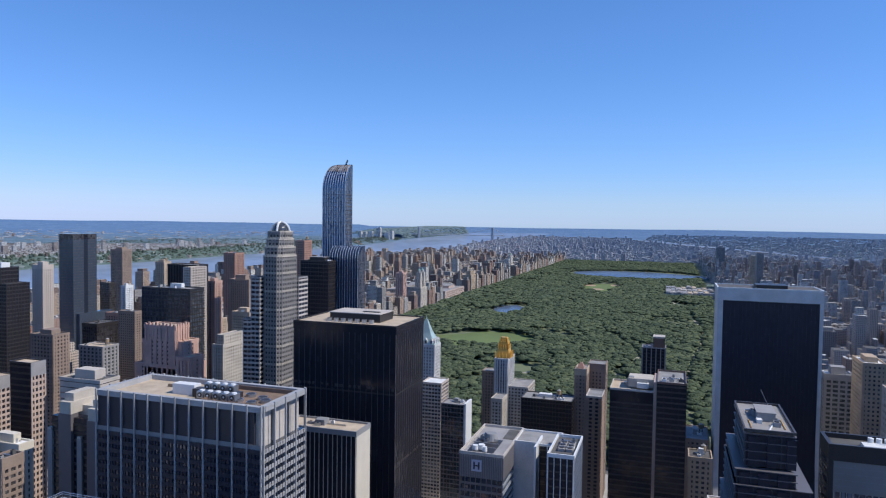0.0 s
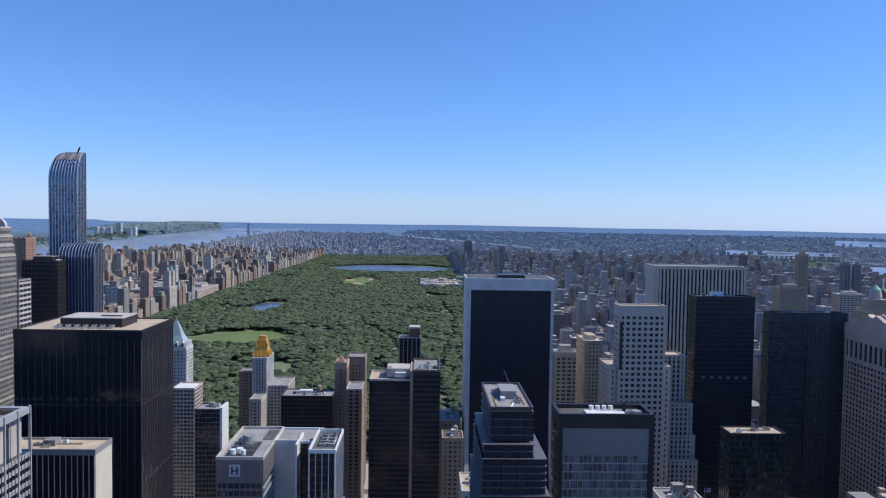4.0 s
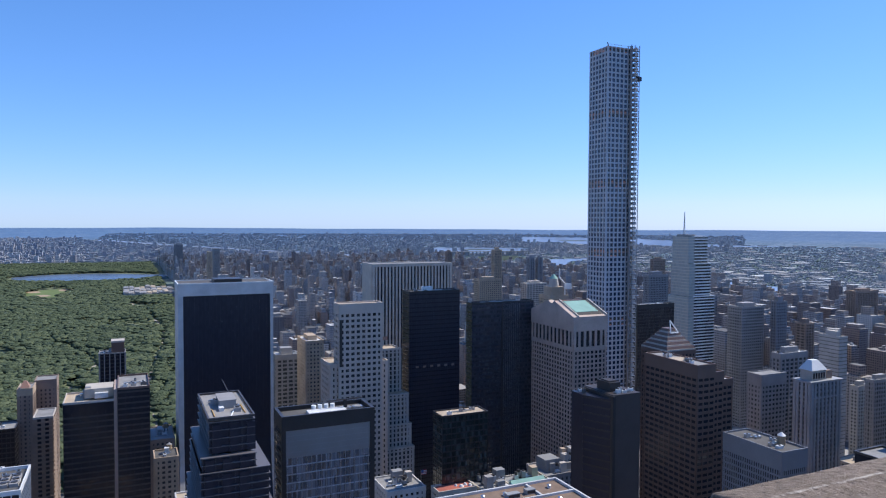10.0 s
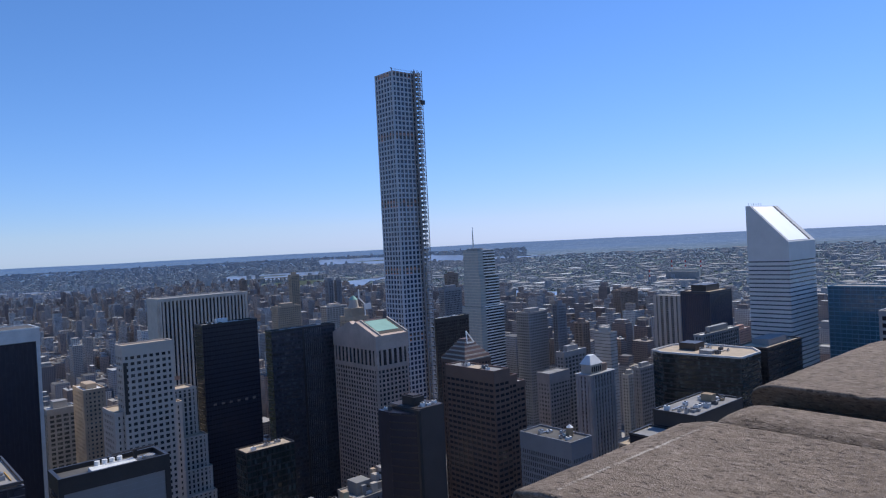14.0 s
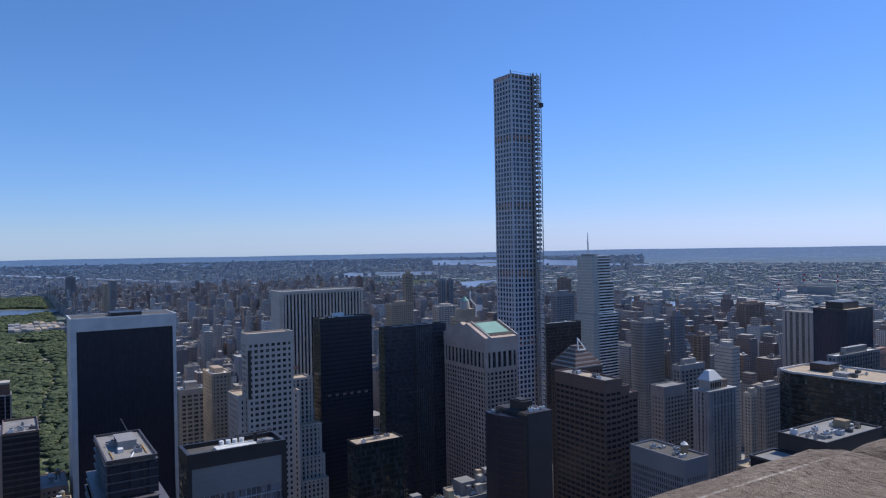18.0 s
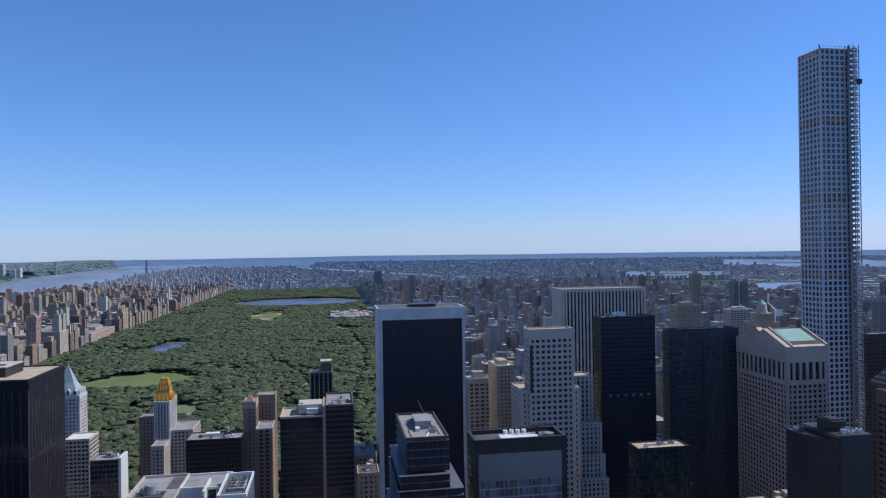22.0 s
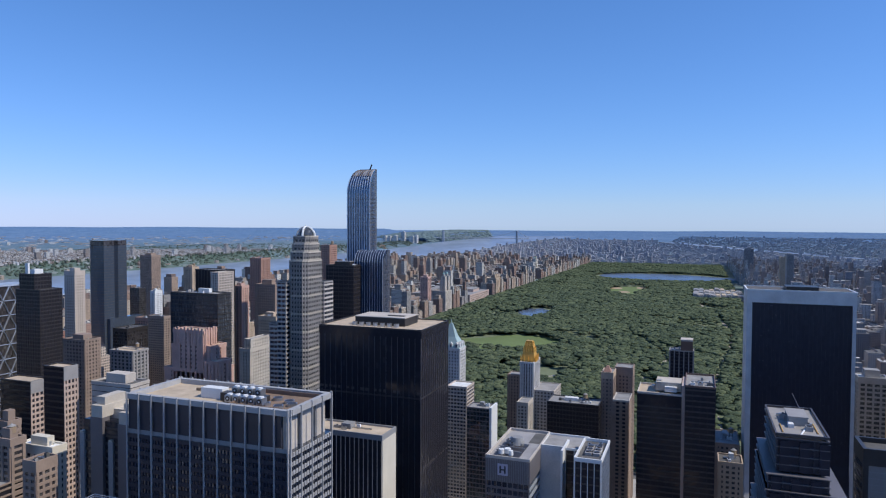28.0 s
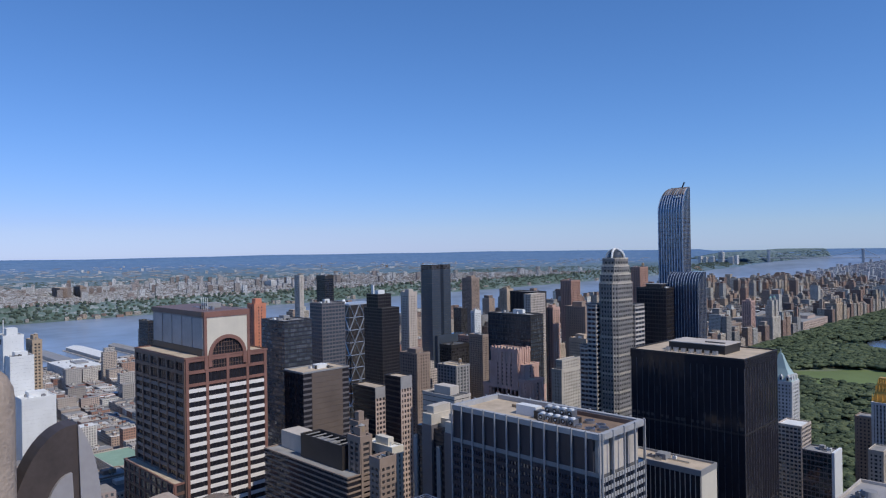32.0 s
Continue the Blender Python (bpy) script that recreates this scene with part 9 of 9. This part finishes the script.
# ---- the deck under the camera ----------------------------------------------------------
def coping_material():
    """Weathered brown stone: pale worn patches, dark lichen stains, pits."""
    m, nt, p = nodes_of("weathered_coping")
    mp = nt.nodes.new("ShaderNodeMapping")
    mp.inputs["Scale"].default_value = (1.0, 4.0, 1.0)
    link(nt, nt.nodes.new("ShaderNodeNewGeometry").outputs["Position"], mp.inputs["Vector"])
    pos = nt.nodes.new("ShaderNodeNewGeometry").outputs["Position"]
    tool = nt.nodes.new("ShaderNodeMapping")
    tool.inputs["Rotation"].default_value, tool.inputs["Scale"].default_value = (0, 0, radians(52)), (1.0, 0.5, 1.0)
    link(nt, pos, tool.inputs["Vector"])
    big, mid, fine, run = noise_at(nt, 1.6, 4), noise_at(nt, 16, 6, rough=0.7), noise_at(nt, 130, 5, rough=0.75), noise_at(nt, 5.0, 6, mp.outputs[0], 0.7)
    chip, nick = noise_at(nt, 34, 5, tool.outputs[0], 0.7), noise_at(nt, 52, 3, tool.outputs[0], 0.55)
    k = mathn(nt, "ADD", mathn(nt, "MULTIPLY", big, 0.2), mathn(nt, "ADD", mathn(nt, "MULTIPLY", mid, 0.3), mathn(nt, "ADD", mathn(nt, "MULTIPLY", fine, 0.25), mathn(nt, "MULTIPLY", chip, 0.25))))
    col = ramp(nt, k, ((0.38, (0.068, 0.047, 0.031)), (0.45, (0.18, 0.131, 0.091)), (0.55, (0.262, 0.198, 0.144)), (0.66, (0.45, 0.36, 0.28))))
    col = mixc(nt, ramp(nt, run, ((0.55, (0.0, 0.0, 0.0)), (0.68, (0.5, 0.5, 0.5)))), col, (0.13, 0.096, 0.066))
    # short dark nicks left by the chisel
    cut = ramp(nt, nick, ((0.585, (0.0, 0.0, 0.0)), (0.64, (0.8, 0.8, 0.8))))
    col = mixc(nt, cut, col, (0.075, 0.052, 0.036))
    col = mixc(nt, ramp(nt, nick, ((0.36, (0.3, 0.3, 0.3)), (0.41, (0.0, 0.0, 0.0)))), col, (0.50, 0.41, 0.32))
    # the pale worn line along the arris
    at = nt.nodes.new("ShaderNodeSeparateXYZ")
    link(nt, pos, at.inputs[0])
    off = mathn(nt, "ABSOLUTE", mathn(nt, "SUBTRACT", mathn(nt, "ADD", at.outputs[1], mathn(nt, "MULTIPLY", mid, 0.02)), 1.388))
    worn = mathn(nt, "MULTIPLY", ramp(nt, off, ((0.002, (1.0, 1.0, 1.0)), (0.008, (0.0, 0.0, 0.0)))), ramp(nt, mathn(nt, "ADD", mathn(nt, "MULTIPLY", big, 0.5), mathn(nt, "MULTIPLY", chip, 0.5)), ((0.44, (0.05, 0.05, 0.05)), (0.56, (0.75, 0.75, 0.75)))))
    worn = mathn(nt, "MULTIPLY", worn, mathn(nt, "LESS_THAN", mathn(nt, "ABSOLUTE", mathn(nt, "SUBTRACT", at.outputs[0], 2.1)), 0.5))
    col = mixc(nt, worn, col, (0.72, 0.64, 0.53))
    link(nt, col, p.inputs["Base Color"])
    p.inputs["Roughness"].default_value = 0.95
    b = nt.nodes.new("ShaderNodeBump")
    b.inputs["Strength"].default_value, b.inputs["Distance"].default_value = 0.7, 0.014
    link(nt, mathn(nt, "SUBTRACT", mathn(nt, "ADD", mathn(nt, "ADD", mathn(nt, "MULTIPLY", mid, 0.6), chip), mathn(nt, "MULTIPLY", fine, 0.8)), mathn(nt, "MULTIPLY", cut, 0.5)), b.inputs["Height"])
    link(nt, b.outputs[0], p.inputs["Normal"])
    return m


M["coping"] = coping_material()
M["cast_metal"] = surface("cast_aluminium", (0.40, 0.375, 0.37), rough=0.5, metal=0.3, var=0.15, scale=6, fine=40)
M["cast_dark"] = surface("dark_cast_metal", (0.085, 0.066, 0.06), rough=0.6, metal=0.3, var=0.3, scale=8, fine=50)
Z = EYE[2]


M["pier_stone"] = surface("pale_pier_stone", (0.39, 0.305, 0.24), rough=0.95, var=0.3, scale=5.0, fine=60.0, bump=0.25)


def stone(name, x0, x1, y0, y1, z0, z1, parent, bevel=0.06, seg=4, label=""):
    """A coping stone with worn round edges."""
    bm = bmesh.new()
    bmesh.ops.create_cube(bm, size=1)
    for v in bm.verts:
        v.co = Vector((x0 if v.co.x < 0 else x1, y0 if v.co.y < 0 else y1, z0 if v.co.z < 0 else z1))
    bmesh.ops.bevel(bm, geom=bm.edges[:], offset=bevel, segments=seg, profile=0.55, affect="EDGES")
    bmesh.ops.subdivide_edges(bm, edges=[e for e in bm.edges if e.calc_length() > 0.25], cuts=7, use_grid_fill=True)
    for v in bm.verts:
        n = noise.noise(v.co * 3.1) * 0.003 + noise.noise(v.co * 14.0) * 0.002
        v.co += Vector((0, 0, n))
    b = BASE[parent.name]
    for v in bm.verts:
        v.co -= b
    me = bpy.data.meshes.new(name)
    bm.to_mesh(me)
    bm.free()
    me.materials.append(M["pier_stone" if name == "corner_pier" else "coping"])
    me.polygons.foreach_set("use_smooth", [True] * len(me.polygons))
    ob = new(name, me)
    ob.parent = parent
    if label:
        tagged(ob, label)
    return ob


def coping(x0, x1, zt, parent, y_in=0.62, y_out=1.56, arris=1.40, worn=0.014, zb=None, undercut=0.5, nose=0.0):
    """A coping stone with a flat top, a worn arris and an outer wash that falls away to a round nose."""
    zb = Z - 1.0 if zb is None else zb
    prof = [(y_in, zb), (y_in, zb + 0.12)]
    prof += [(y_in + 0.04 * (1 - math.cos(a)), zt - 0.04 * (1 - math.sin(a))) for a in np.linspace(0, math.pi / 2, 5)]
    prof += [(y, zt) for y in np.linspace(y_in + 0.08, arris, 26)]
    if nose:
        prof += [(arris + (y_out - arris) * math.sin(a), zt - nose * (1 - math.cos(a))) for a in np.linspace(0.12, math.pi / 2, 12)]
    else:
        prof += [(arris + (y_out - 0.05 - arris) * k, zt - 0.026 * k) for k in np.linspace(0.1, 1, 6)]
        prof += [(y_out - 0.05 + 0.05 * math.sin(a), zt - 0.026 - 0.06 * (1 - math.cos(a))) for a in np.linspace(0.25, math.pi / 2, 5)]
    prof += [(y_out, zb)]
    n = len(prof)
    xs = [x0 + worn * (1 - math.cos(a)) for a in np.linspace(0, math.pi / 2, 4)]
    xs += list(np.linspace(x0 + 2 * worn, x1 - 2 * worn, max(6, int((x1 - x0) / 0.05))))
    xs += [x1 - worn * (1 - math.cos(a)) for a in np.linspace(math.pi / 2, 0, 4)]
    vs, fs = [], []
    for x in xs:
        e = min(x - x0, x1 - x)
        drop = worn - math.sqrt(max(0.0, worn ** 2 - (worn - min(e, worn)) ** 2))
        for y, z in prof:
            top = 1.0 if z > zb + 0.1 else 0.0
            q = Vector((x, y, z))
            bump = noise.noise(q * 4.0) * 0.002 + noise.noise(q * 17.0) * 0.0016 + noise.noise(q * 45.0) * 0.0014
            chip = max(0.0, noise.noise(q * 11.0) - 0.15) * 0.02 if e < 0.05 or abs(y - arris) < 0.03 else 0.0
            # the west face leans in below only to darken it: shade made by shape
            lean = undercut * (zt - z) * max(0.0, 1 - (x - x0) / 0.5)
            vs.append((x + lean, y + bump * 0.6 * top, z + (bump - drop - chip) * top))
    for i in range(len(xs) - 1):
        for j in range(n - 1):
            fs.append((i * n + j, (i + 1) * n + j, (i + 1) * n + j + 1, i * n + j + 1))
    fs += [tuple(range(n)), tuple((len(xs) - 1) * n + j for j in range(n - 1, -1, -1))]
    ob = part("coping_stone", Geo().add(vs, fs), M["coping"], parent, smooth=True)
    for f in ob.data.polygons:
        f.use_smooth = len(f.vertices) == 4
    return ob


deck = thing("observation_tower", "limestone tower top with a weathered coped parapet", "tower", 0, -9)
part("shaft", Geo().box(-2.95, -21, 0, 60, 1.30, Z - 2.0), M["limestone"], deck)
part("deck_floor", Geo().box(-2.95, -21, Z - 2.0, 60, 1.30, Z - 1.72), M["roof_grey"], deck)
part("parapet_wall", Geo().box(-2.2, 0.82, Z - 1.72, 60, 1.30, Z - 0.98), M["coping"], deck)
part("parapet_wall", Geo().box(-2.95, 0.82, Z - 1.72, -2.2, 1.27, Z - 1.2), M["coping"], deck)
part("parapet_wall", Geo().box(-2.95, -21, Z - 1.72, 60, -20.5, Z - 0.98), M["coping"], deck)
part("parapet_wall", Geo().box(-2.95, -20.5, Z - 1.72, -2.5, 0.82, Z - 1.2), M["coping"], deck)
part("parapet_wall", Geo().box(59.5, -20.5, Z - 1.72, 60, 0.82, Z - 0.98), M["coping"], deck)
coping(1.57, 2.605, Z - 0.77, deck)
stone("coping_roll", 2.625, 3.09, 0.64, 1.50, Z - 1.3, Z - 0.768, deck, 0.17, 8)
stone("coping_joint", 2.92, 3.4, 0.66, 1.46, Z - 1.0, Z - 0.85, deck, 0.02, 2)
coping(3.20, 4.75, Z - 0.732, deck, y_out=1.57, arris=1.385, undercut=1.0, nose=0.125, worn=0.01)
stone("coping_roll", 4.70, 5.35, 0.66, 1.43, Z - 1.0, Z - 0.815, deck, 0.09)
coping(5.30, 6.9, Z - 0.75, deck, y_out=1.48, arris=1.36)
stone("coping_stone", -1.6, 0.9, 0.62, 1.45, Z - 1.0, Z - 0.90, deck, 0.06)
stone("coping_stone", -2.83, -2.22, 1.25, 1.455, Z - 1.5, Z - 1.012, deck, 0.09)
for k in range(12):
    stone("coping_stone", 6.95 + k * 2.2, 8.6 + k * 2.2, 0.62, 1.45, Z - 1.0, Z - 0.75, deck, 0.06, 2)
stone("corner_pier", -3.2, -2.45, -0.45, 0.59, Z - 1.72, Z - 0.33, deck, 0.13, 5, label="tall weathered stone pier with a round top")


def metal_ornament():
    """A cast metal fin on the parapet: a half-pointed arch with a raised rim and an inner panel."""
    th = thing("metal_ornament", "cast metal parapet fin with a pale rim and dark panels", "ornament", -2.75, 0.85, Z - 1.25)
    y_in, y_out, zb, zt = 0.56, 0.915, Z - 1.25, Z - 0.605
    n = 14
    def arc(shrink, lean):
        pts = []
        for i in range(n + 1):
            t = math.pi / 2 * i / n
            pts.append((y_out - lean - (y_out - lean - y_in - shrink) * math.cos(t) ** 0.9, zb + (zt - shrink * 1.6 - zb) * math.sin(t)))
        return pts
    outer = arc(0.0, 0.10)
    body = [(y_in, zb)] + outer[1:] + [(y_out - 0.09, zb)]
    part("fin_body", Geo().wall_prism(body, "x", -2.80, -2.70), M["cast_dark"], th)
    rim_in, rim_out = [], []
    for i in range(n + 1):
        t = i / n
        z = zb + (zt - zb) * t
        rim_out.append((y_out - 0.02 - 0.08 * t ** 5.0, z))
        rim_in.append((y_out - 0.085 - 0.015 * t, z))
    g = Geo()
    for i in range(n):
        g.wall_prism([rim_in[i], rim_out[i], rim_out[i + 1], rim_in[i + 1]], "x", -2.81, -2.69)
    part("fin_rim", g, M["cast_metal"], th, "pale polished metal rim")
    pn = [(y_in + 0.10 + (y - y_in) * 0.52, zb + (z - zb) * 0.74) for y, z in outer]
    part("fin_panel", Geo().wall_prism([(y_in + 0.10, zb)] + pn[1:] + [(pn[-1][0] + 0.02, zb)], "x", -2.72, -2.685), M["cast_metal"], th, "grey inset arch panel")
    part("fin_foot", Geo().box(-2.9, 0.55, Z - 1.3, -2.6, 1.1, Z - 1.24), M["cast_metal"], th)
    nose = [(0.93 + 0.30 * (1 - math.cos(a)) / 2, Z - 1.26 + 0.26 * (0.62 + 0.38 * math.sin(a * 0.6))) for a in np.linspace(0, math.pi, 11)]
    part("fin_shoulder", Geo().wall_prism([(0.93, Z - 1.24)] + nose + [(1.235, Z - 1.24)], "x", -2.90, -2.68), M["pier_stone"], th, "pale rounded stone shoulder beside the fin")


metal_ornament()

build_cities()
build_park()
build_bridge()
build_piers()
build_museum()
build_viaduct()
build_stacks()
